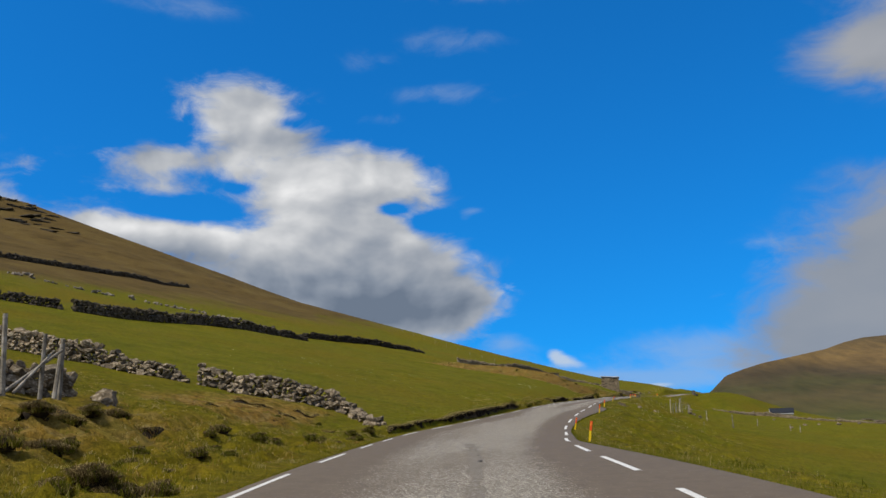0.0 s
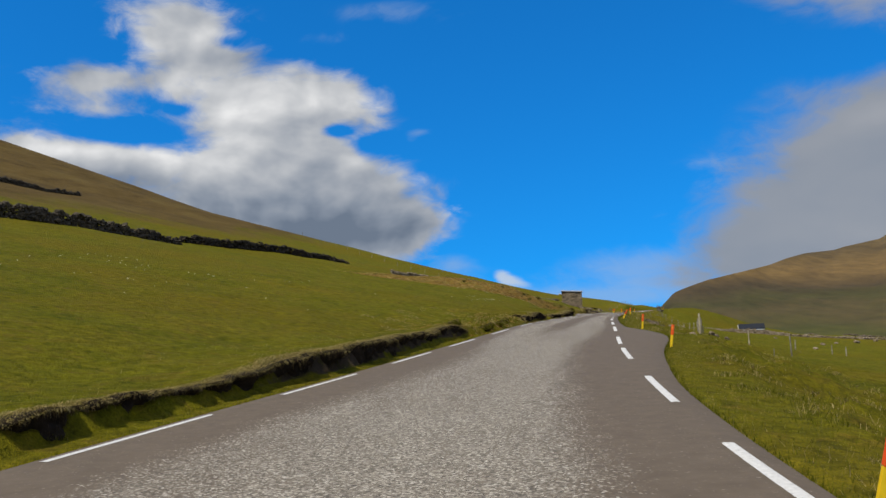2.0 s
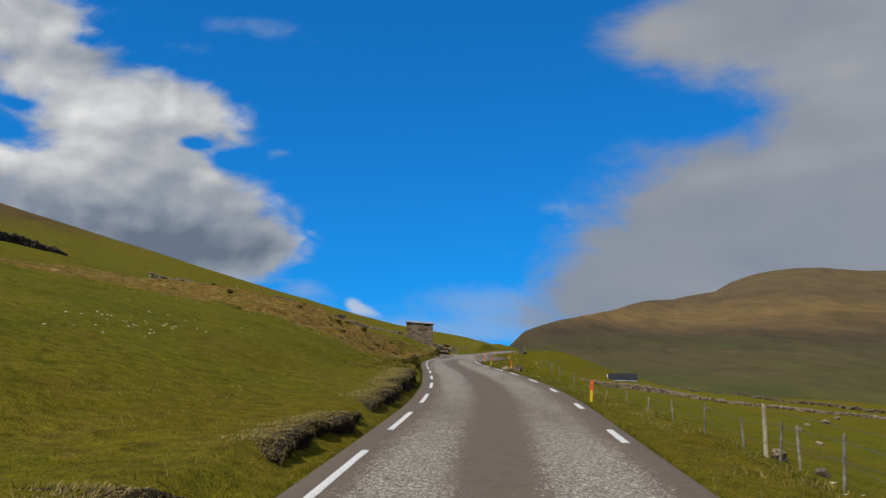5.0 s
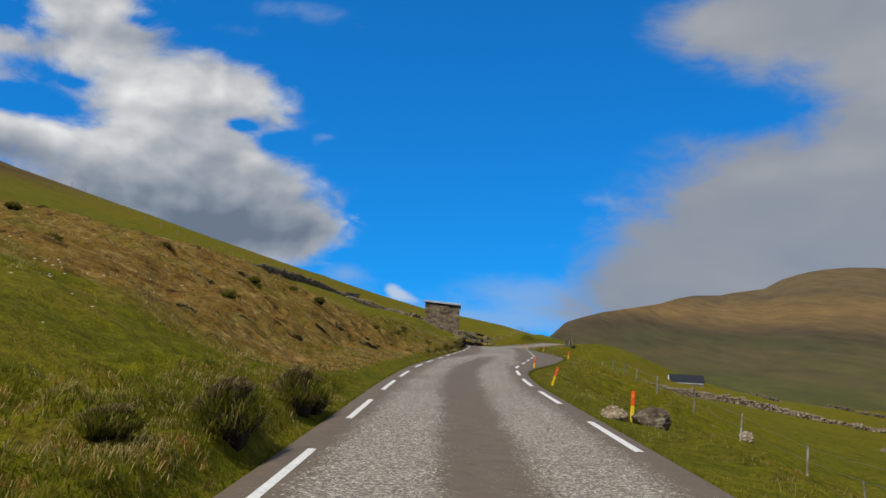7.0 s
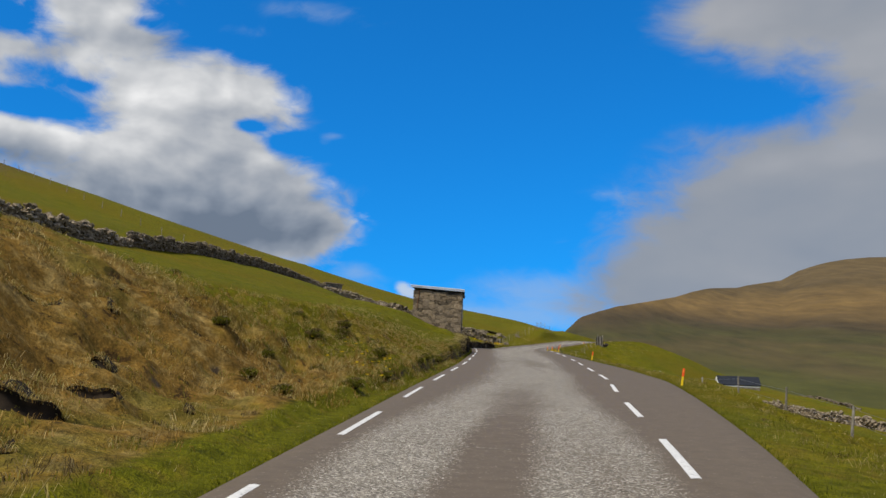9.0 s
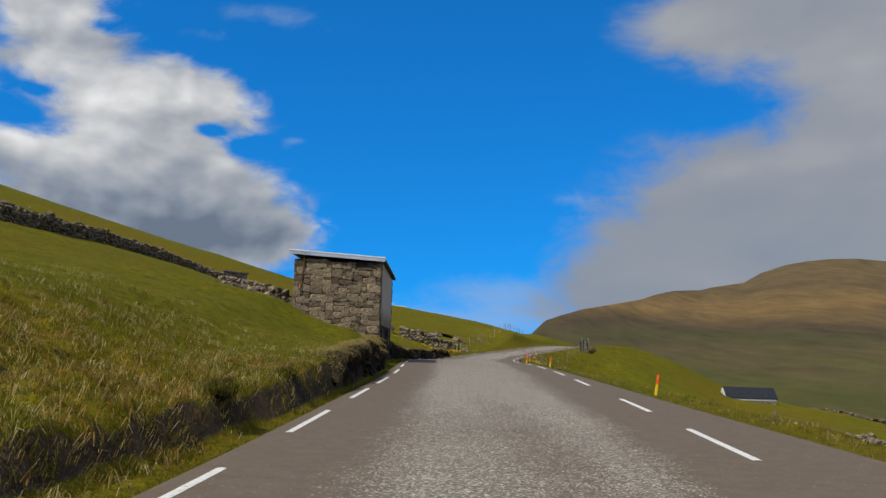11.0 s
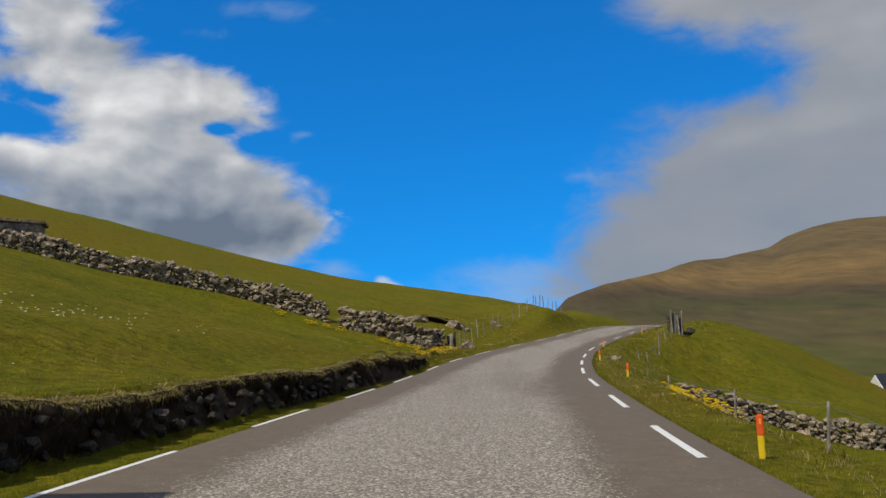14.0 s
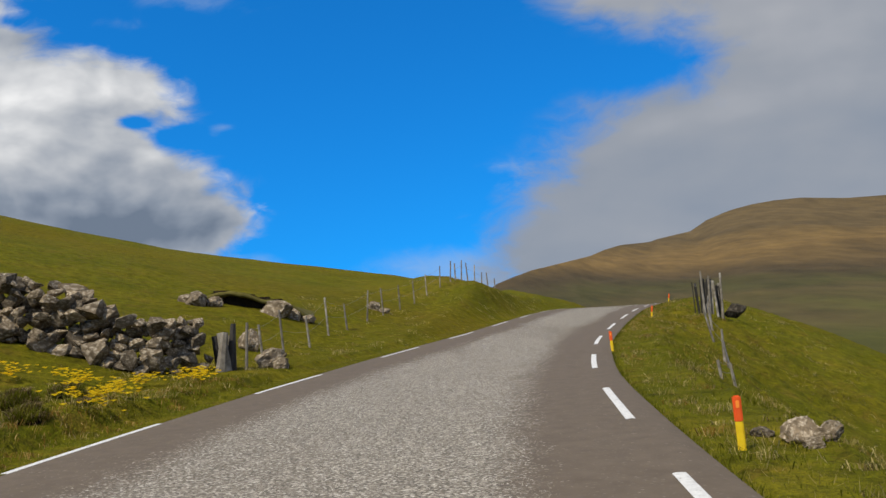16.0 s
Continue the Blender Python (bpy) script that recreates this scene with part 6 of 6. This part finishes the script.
# dark clumps of rank growth hanging from the bank
def dark_clump(x, y, s, seed, turn=0.0, fresh=700):
    g = np.random.RandomState(seed)
    base = tagged(new("sedge_clump"), "dark overhanging clump of dry sedge on the bank", "sedge clump", "sedge clumps")
    base.location = (x, y, gz(x, y))
    base.rotation_euler = (0, 0, math.radians(turn))
    bm = bmesh.new()
    bmesh.ops.create_icosphere(bm, subdivisions=2, radius=0.5)
    for v in bm.verts:
        n = noise.fractal(v.co * 3.0 + Vector((seed, 0, 0)), 1.0, 2.0, 3)
        v.co *= 1 + 0.35 * n
        v.co = Vector((v.co.x * 0.6 * s, v.co.y * (1.15 if s < 0.7 else 0.8) * s, v.co.z * (0.46 if s < 0.7 else 0.95) * s + 0.02 * s))
    part("root_mat", bm, PEAT_SHADED, base, "black root mat")
    k = 2400 if s > 0.53 else 800
    th, ph = g.rand(k) * 6.283, np.arccos(1 - 1.1 * g.rand(k))
    bx, by, bz = 0.34 * s * np.sin(ph) * np.cos(th), 0.66 * s * np.sin(ph) * np.sin(th), (0.27 if s < 0.7 else 0.5) * s * np.cos(ph) + 0.03 * s
    ob = blades("blade_tuft", DEAD_BLADE, bx, by, bz, (0.08 + 0.16 * g.rand(k)) * s * (1.0 if s < 0.7 else 0.7), 0.003 + 0.003 * g.rand(k), 0.7 + 1.0 * g.rand(k), "", seed=seed)
    tufts = [ob]
    k = fresh
    th, ph = g.rand(k) * 6.283, np.arccos(1 - 0.9 * g.rand(k))
    bx, by, bz = 0.4 * s * np.sin(ph) * np.cos(th), 0.78 * s * np.sin(ph) * np.sin(th), (0.24 if s < 0.7 else 0.4) * s * np.cos(ph)
    tufts.append(blades("green_tuft", GREEN_BLADE, bx, by, bz, (0.08 + 0.2 * g.rand(k)) * s, 0.003 + 0.004 * g.rand(k), 0.6 + 0.9 * g.rand(k), "", seed=seed + 1))
    for ob in tufts:
        ob.parent = base
        for key in ("category", "kind"):
            if key in ob:
                del ob[key]


PLACES = [(-117.6, 0.5, 0.5), (-116.6, 0.55, 0.42), (-115.0, 0.5, 0.42), (-114.0, 0.6, 0.36), (-120.6, 0.9, 0.5), (-112.8, 0.6, 0.34), (-153.4, 1.9, 0.5), (-152.6, 1.7, 0.36), (-151.0, 0.9, 0.36), (-150.4, 0.8, 0.4), (-146.5, 5.5, 0.3), (-145.0, 4.9, 0.26), (-144.1, 4.5, 0.28), (-142.9, 4.0, 0.26), (-145.6, 3.4, 0.22), (-148.0, 4.4, 0.26), (59.6, 1.2, 0.52), (60.6, 1.0, 0.5), (61.4, 1.6, 0.53), (62.2, 1.3, 0.5), (63.0, 1.9, 0.53), (57.8, 1.1, 0.4), (56.4, 1.0, 0.42),
          (-32.2, 3.5, 0.36), (-30.6, 3, 0.33), (-31.4, 1.7, 0.35), (-35.2, 1.4, 0.36), (-27.4, 4.7, 0.32), (-28.9, 3.6, 0.33), (-30.6, 4.6, 0.36), (-22.1, 3.2, 0.41), (-20.8, 2.9, 0.36), (-18.4, 2.9, 0.36), (-33.8, 2.4, 0.33), (-39.5, 5, 0.57), (-38.2, 6.5, 0.48), (-33.5, 7.6, 0.4), (-36.2, 8.5, 0.46), (-30.4, 10.5, 0.48), (-27.5, 12.5, 0.6), (-31.6, 13.8, 0.44), (-24.6, 7.6, 0.38), (-45.5, 6.2, 0.49), (-48.6, 8.4, 0.43), (-52.5, 5, 0.48), (-55, 9, 0.44), (-50.5, 12.6, 0.48), (-42.5, 16, 0.54), (-35, 18, 0.57), (-58, 14, 0.48), (-62, 9.5, 0.43), (-28, 17.5, 0.51), 
          (-166.2, 2.6, 0.5), (-165.2, 2.9, 0.45), (-163.6, 2.4, 0.42), (-162.4, 2.0, 0.34), (-168.0, 2.2, 0.42), (-160.6, 2.9, 0.35), (-158.2, 1.6, 0.34), (-147.3, 0.9, 0.55), (-148.8, 1.3, 0.5), (-150.6, 1.0, 0.4), (-154.2, 1.5, 0.4), (-156.5, 2.4, 0.55), (-157.4, 2.6, 0.5), (-111.6, 0.8, 0.45), (-69.1, 0.36, 0.72), (-68.6, 0.42, 0.6), (-65.7, 0.38, 0.74), (-64.9, 0.36, 0.7), (-70.6, 0.8, 0.45), (-67.2, 0.7, 0.5), (57.2, 1.6, 0.5), (58.6, 2.2, 0.55), (55.6, 1.5, 0.5), (59.2, 3.0, 0.5), (-24.6, 1.5, 0.5), (-25.6, 3.2, 0.55), (-22.8, 4.4, 0.5), (-19.6, 3.6, 0.55), (-18.8, 1.2, 0.5), (-14.9, 1.2, 0.5), (-14.0, 2.6, 0.45), (-26.8, 2.0, 0.5), (-28.2, 1.1, 0.45), (-21.3, 3.4, 0.6), (-12.2, 1.0, 0.45),
          (-32.6, 0.75, 0.4), (-31.8, 0.85, 0.36), (-29.4, 0.6, 0.36), (-22.6, 0.6, 0.34), (-20.9, 0.58, 0.42), (-17.2, 0.6, 0.44), (-15.9, 0.62, 0.34), (-10.2, 0.55, 0.48), (-6.4, 0.55, 0.4), (54.0, 0.8, 0.5)]
for k, (y, d, s) in enumerate(PLACES):
    dark_clump(float(left_edge(y)) - d, y, s, 300 + k)
for k, (x, y, s) in enumerate(((-9.0, -169.2, 0.5), (-8.7, -168.9, 0.62), (-8.3, -168.9, 0.55), (-7.9, -168.6, 0.5), (-10.6, -168.2, 0.5), (-10.6, -167.3, 0.6), (-10.9, -166.3, 0.45), (-12.6, -164.9, 0.6), (-12.7, -164.0, 0.62), (-12.9, -162.8, 0.6), (-13.4, -161.2, 0.66), (-12.5, -161.3, 0.36),
                               (-11.7, -159.9, 0.4), (-12.3, -158.2, 0.5), (-10.8, -156.2, 0.45), (-10.8, -153.2, 0.4), (-9.1, -166.4, 0.45), (-11.9, -166.2, 0.55), (-9.8, -164.0, 0.4))):
    dark_clump(x, y, s * 0.9, 430 + k, 40 + 37 * (k % 3), 240)


# the ragged overhang of root mats and matted grass along the cut banks
def bank_overhang(y0, y1, seed, label):
    n, c = int((y1 - y0) / 0.05), 18
    g = np.random.RandomState(seed)
    y = np.linspace(y0, y1, n)
    v = np.linspace(0, 1, c)
    end = np.clip(np.minimum(y - y0, y1 - y) / 0.9, 0, 1) ** 0.7
    h = bank_height(y) * (0.78 + 0.34 * vnoise(y * 0.9, y * 0.0, seed)) * (0.25 + 0.75 * end)
    foot = bank_foot(y)
    run = 0.16 + 0.3 * bank_height(y) + bank_run(y)
    Y = np.repeat(y[:, None], c, 1)
    V = np.repeat(v[None], n, 0)
    back, lip = (foot + run + 0.5)[:, None], (foot + 0.35 * run)[:, None]
    under = np.clip((V - 0.4) / 0.6, 0, 1)
    D = np.where(V < 0.4, back + (lip - back) * (V / 0.4), lip + (foot[:, None] + 0.10 - lip) * under + 0.10 * np.sin(np.pi * under))
    # clefts run down the face, tongues of turf hang between them
    cleft = np.clip(np.abs(fbm(Y * 1.1, V * 0.35, 3, seed + 1)) * 5, 0, 1)
    swell = np.sin(np.pi * np.clip((V - 0.16) / 0.84, 0, 1)) ** 0.7
    D = D - swell * 0.16 * (cleft - 0.45) * (0.4 + 0.6 * end)[:, None] - swell * (0.30 * fbm(Y * 2.3, V * 2.4, 4, seed + 2) + 0.16 * np.abs(fbm(Y * 5.5, V * 5.5, 3, seed + 7))) * 2 * np.clip(bank_height(y) / 0.5, 0.5, 1.3)[:, None]
    D = np.maximum(D, 0.03)
    fall = np.clip((V - 0.34) / 0.66, 0, 1) ** 1.1
    X = left_edge(Y) - D
    top = ground_z(left_edge(Y) - np.repeat(back, c, 1), Y)
    zlip = (road_z(y) + 0.01 + h)[:, None] + 0.05 * (cleft - 0.5)
    Z = np.where(V < 0.34, top - 0.03 + (zlip - top + 0.03) * (V / 0.34), zlip * (1 - fall) + (road_z(y) - 0.12)[:, None] * fall)
    Z = Z + 0.05 * fbm(Y * 3.6, V * 3, 3, seed + 3) * 2 * swell
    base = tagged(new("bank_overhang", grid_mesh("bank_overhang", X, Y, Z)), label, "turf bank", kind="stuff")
    # peat whose black includes the shade below the lip
    base.data.materials.append(PEAT_SHADED)
    tall = np.clip(bank_height(y) / 0.5, 0.6, 1.05)
    # matted grass on the lip, dry blades hanging over the face, roots below
    short = y0 > 20
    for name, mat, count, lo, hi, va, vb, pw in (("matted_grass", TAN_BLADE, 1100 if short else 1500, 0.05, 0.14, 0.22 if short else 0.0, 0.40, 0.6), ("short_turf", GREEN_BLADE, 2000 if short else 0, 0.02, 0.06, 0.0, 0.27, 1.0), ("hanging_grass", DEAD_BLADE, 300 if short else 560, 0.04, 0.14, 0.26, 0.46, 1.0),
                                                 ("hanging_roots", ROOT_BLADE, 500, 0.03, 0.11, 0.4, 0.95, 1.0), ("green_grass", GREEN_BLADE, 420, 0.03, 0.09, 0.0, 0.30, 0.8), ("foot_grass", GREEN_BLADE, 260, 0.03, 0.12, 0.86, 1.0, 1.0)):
        k = int(count * (y1 - y0) * (1.2 if y1 - y0 < 9 else 1.0))
        if not k:
            continue
        ii = g.randint(0, n - 1, k)
        jj = np.clip(((va + (vb - va) * g.rand(k) ** pw) * (c - 1)).astype(int), 0, c - 2)
        fu, fv = g.rand(k), g.rand(k)

        def at(M):
            return (M[ii, jj] * (1 - fu) + M[ii + 1, jj] * fu) * (1 - fv) + (M[ii, jj + 1] * (1 - fu) + M[ii + 1, jj + 1] * fu) * fv

        x_, y_, z_ = at(X), at(Y), at(Z)
        over_lip = np.clip((V[ii, jj] - 0.2) / 0.22, 0, 1) * (name != "foot_grass")
        L = (lo + (hi - lo) * g.rand(k) ** 1.5) * (0.5 + 0.9 * vnoise(y_ * 2.4, y_ * 0.0, seed + 5)) * tall[ii]
        a = g.randn(k) * 1.2
        ux, uy = np.cos(a), np.sin(a)
        wd = 0.0022 + 0.0026 * g.rand(k)
        out_ = 1 - 0.65 * over_lip
        p0 = np.stack([x_ - uy * wd, y_ + ux * wd, z_ - 0.01], 1)
        p1 = np.stack([x_ + uy * wd, y_ - ux * wd, z_ - 0.01], 1)
        mid_ = np.stack([x_ + ux * L * 0.4 * out_ + 0.015, y_ + uy * L * 0.4 * out_, z_ + L * (0.5 - 0.75 * over_lip)], 1)
        tip = np.stack([x_ + ux * L * 0.6 * out_ + 0.015, y_ + uy * L * 0.6 * out_, z_ + L * (0.6 - 1.6 * over_lip)], 1)
        off = np.stack([-uy * wd * 0.8, ux * wd * 0.8, 0 * wd], 1)
        co = np.stack([p0, p1, mid_ + off, mid_ - off, tip], 1).reshape(-1, 3)
        q = np.arange(k)[:, None] * 5
        tri = np.concatenate([q + np.array([[0, 1, 3]]), q + np.array([[0, 3, 2]]), q + np.array([[2, 3, 4]])], 1).reshape(-1, 3)
        me = bpy.data.meshes.new(name)
        me.vertices.add(len(co))
        me.vertices.foreach_set("co", co.ravel())
        me.loops.add(tri.size)
        me.loops.foreach_set("vertex_index", tri.ravel())
        me.polygons.add(len(tri))
        me.polygons.foreach_set("loop_start", np.arange(0, tri.size, 3))
        me.update()
        me.materials.append(mat)
        blade_ob = new(name, me)
        blade_ob.parent = base


for k, (y0, y1) in enumerate(((-144.6, -120.6), (-108.2, -99.6), (-97.6, -93.0), (-91.4, -78.0), (-3.0, 9.3), (9.5, 15.7), (27.2, 57.0))):
    bank_overhang(y0, y1, 900 + 10 * k, "dark ragged root mat and dry grass overhanging the cut bank" if y0 < 30 else "dry grass hanging over the stony bank")


# peat hags: low broken scarps in the heath, black under a ragged lip of turf
def peat_hag(x, y, w, h, seed, turn=0.0):
    base = tagged(new("peat_hag"), "black peat scarp under a ragged lip of heath", "peat scarp", "peat scarps")
    base.location = (x, y, gz(x, y))
    base.rotation_euler = (0, 0, math.radians(turn))
    ca, sa = math.cos(math.radians(turn)), math.sin(math.radians(turn))
    n, c = max(12, int(w / 0.06)), 9
    u = np.linspace(-0.5, 0.5, n)
    U, V = np.meshgrid(u, np.linspace(0, 1, c), indexing="ij")
    hh = h * np.clip(1 - 4 * U * U, 0, 1) ** 0.6 * (0.7 + 1.2 * fbm(U * w * 2.2 + seed, U * 0, 3, seed) + 0.3)
    bow = 0.12 * w * (1 - 4 * U * U) + 0.24 * fbm(U * w * 2.5 + 9, U * 0, 4, seed + 1)
    out_ = np.interp(V, (0, 0.2, 0.45, 0.6, 0.75, 1), (0.2, 0.0, -0.16, -0.06, -0.2, -0.9))
    rise = np.interp(V, (0, 0.2, 0.45, 0.6, 0.75, 1), (-0.1, 0.0, 0.5, 0.85, 0.8, 0.0))
    LX = out_ * (0.5 + 1.2 * h) + bow + 0.05 * fbm(U * w * 6, V * 5, 3, seed + 2)
    LY = U * w
    LZ = rise * hh + ground_z(x + LX * ca - LY * sa, y + LX * sa + LY * ca) - base.location.z - 0.03
    scarp = new("scarp", grid_mesh("scarp", LX, LY, LZ))
    scarp.data.materials.append(PEAT_SHADED)
    scarp.parent = base
    gg = np.random.RandomState(seed)
    for name, mat, per, lo, hi in (("lip", HEATH_BLADE, 700, 0.015, 0.05), ("dead_fringe", TAN_BLADE, 420, 0.03, 0.11)):
        k = int(per * w)
        i, j = gg.randint(0, n - 1, k), gg.randint(5, c - 1, k)
        fu, fv = gg.rand(k), gg.rand(k)

        def at(M):
            return (M[i, j] * (1 - fu) + M[i + 1, j] * fu) * (1 - fv) + (M[i, j + 1] * (1 - fu) + M[i + 1, j + 1] * fu) * fv

        ob = blades(name, mat, at(LX), at(LY), at(LZ), lo + (hi - lo) * gg.rand(k), 0.003 + 0.002 * gg.rand(k), 0.8 + 1.0 * gg.rand(k), "", seed=seed)
        ob.parent = base
        if "category" in ob:
            del ob["category"]


HAGS = ((-8.4, -47.2, 0.8, 0.16), (-8.2, -46.3, 0.7, 0.15), (-8.0, -45.9, 0.5, 0.12), (-8.5, -41.2, 0.6, 0.14), (-7.8, -40.6, 0.7, 0.12), (-7.3, -39.4, 1.1, 0.2), (-7.8, -44.9, 0.7, 0.1), 
        (-9.2, -37.4, 1.1, 0.16), (-9.3, -33.8, 0.6, 0.12), (-8.0, -31.4, 0.5, 0.16), (-7.7, -38.3, 0.5, 0.16), (-7.2, -40.9, 1.3, 0.3), (-6.5, -38.3, 0.3, 0.08), (-8.7, -35.6, 0.4, 0.1), (-8.4, -51.3, 0.9, 0.14), 
        (-9.4, -54.0, 0.9, 0.12), (-10.2, -48.0, 0.9, 0.14), (-11.3, -51.5, 1.0, 0.14), (-10.4, -42.5, 0.8, 0.12), (-7.4, -49.2, 0.5, 0.09), (-9.9, -57.6, 0.8, 0.12), (-11.8, -45.0, 0.9, 0.14), (-6.6, -42.4, 0.5, 0.08),
        (-8.2, -108.4, 0.9, 0.16), (-17.4, -145.4, 1.8, 0.16), (-15.3, -144.4, 1.2, 0.16), (-16.4, -147.0, 0.8, 0.1), (-13.0, -147.5, 0.7, 0.1), (-12.4, -161.5, 0.35, 0.26), (-13.2, -161.4, 0.7, 0.2), (-12.9, -163.8, 0.9, 0.2), (-16.9, -149.7, 0.9, 0.1), (-15.0, -146.8, 0.8, 0.12), (-12.7, -165.0, 0.8, 0.18))
for k, (x, y, w, h) in enumerate(HAGS):
    peat_hag(x, y, w * (0.6 if y > -60 else 0.85), h * 0.9, 540 + k, (-66 if y > -60 else -60 if y > -130 else -70) + 24 * math.sin(k * 2.4))


# flowers: each a ring of small petals
def flowers(name, label, mat, x, y, size, lift, seed):
    g = np.random.RandomState(seed)
    n = len(x)
    z = ground_z(x, y) + lift * (0.5 + g.rand(n))
    i = np.repeat(np.arange(n), 5)
    a = np.tile(np.arange(5) * 1.2566, n) + np.repeat(g.rand(n) * 6.28, 5)
    s = size * (0.7 + 0.6 * np.repeat(g.rand(n), 5))
    cx, cy, cz = x[i], y[i], z[i]
    b0 = np.stack([cx, cy, cz], 1)
    p1 = np.stack([cx + np.cos(a - 0.5) * s, cy + np.sin(a - 0.5) * s, cz + 0.45 * s], 1)
    p2 = np.stack([cx + np.cos(a + 0.5) * s, cy + np.sin(a + 0.5) * s, cz + 0.45 * s], 1)
    co = np.stack([b0, p1, p2], 1).reshape(-1, 3)
    me = bpy.data.meshes.new(name)
    me.vertices.add(len(co))
    me.vertices.foreach_set("co", co.ravel())
    me.loops.add(len(co))
    me.loops.foreach_set("vertex_index", np.arange(len(co)))
    me.polygons.add(len(co) // 3)
    me.polygons.foreach_set("loop_start", np.arange(0, len(co), 3))
    me.update()
    me.materials.append(mat)
    return tagged(new(name, me), label, "flowers", kind="stuff")


def patch(n, cx, cy, sx, sy, seed):
    g = np.random.RandomState(seed)
    return cx + sx * g.randn(n), cy + sy * g.randn(n)


CLUMPS = ((-1.9, 64.9), (-1.2, 64.6), (-0.5, 65.0), (-0.1, 64.4), (0.6, 65.4), (0.5, 63.6), (0.9, 61.6), (1.0, 62.6), (0.3, 58.6), (0.1, 57.6), (1.3, 66.4), (1.5, 65.6), (-4.1, 65.6), (-4.9, 65.9), (-5.8, 66.0), (-7.4, 66.3),
          (7.2, 43.6), (7.4, 44.4), (7.6, 45.2), (7.8, 46.0), (8.0, 46.8), (8.2, 47.6), (8.4, 48.4), (8.7, 49.4), (7.0, 43.0), (9.4, 52.6), (6.2, 38.4), (6.0, 36.6))
yellow = [patch(46, cx, cy, 0.17, 0.2, 600 + k) for k, (cx, cy) in enumerate(CLUMPS)]
yellow += [patch(26, -6.0, -27.6, 0.5, 1.6, 660), patch(14, -5.0, -29.4, 0.15, 0.5, 661)]
flowers("marigolds", "yellow marsh marigolds in the wet grass", PETAL, np.concatenate([q[0] for q in yellow]), np.concatenate([q[1] for q in yellow]), 0.045, 0.16, 5)
pale = [patch(n, *q, 700 + k) for k, (n, q) in enumerate(((40, (-12.5, -86, 0.8, 3.0)), (40, (-12, -60, 2.0, 3.0)), (30, (-16, -64, 2.5, 3)), (60, (-7.5, 42, 1.4, 3)), (60, (-8, 36, 1.6, 4)), (60, (-25, -112, 4, 6)), (36, (-0.2, -100, 1.0, 2.2)), (24, (1.6, -108, 0.9, 2.5)), (40, (8, -22, 1.5, 5))))]
flowers("daisies", "scattered small pale flowers in the pasture", PALE_PETAL, np.concatenate([q[0] for q in pale]), np.concatenate([q[1] for q in pale]), 0.035, 0.10, 6)
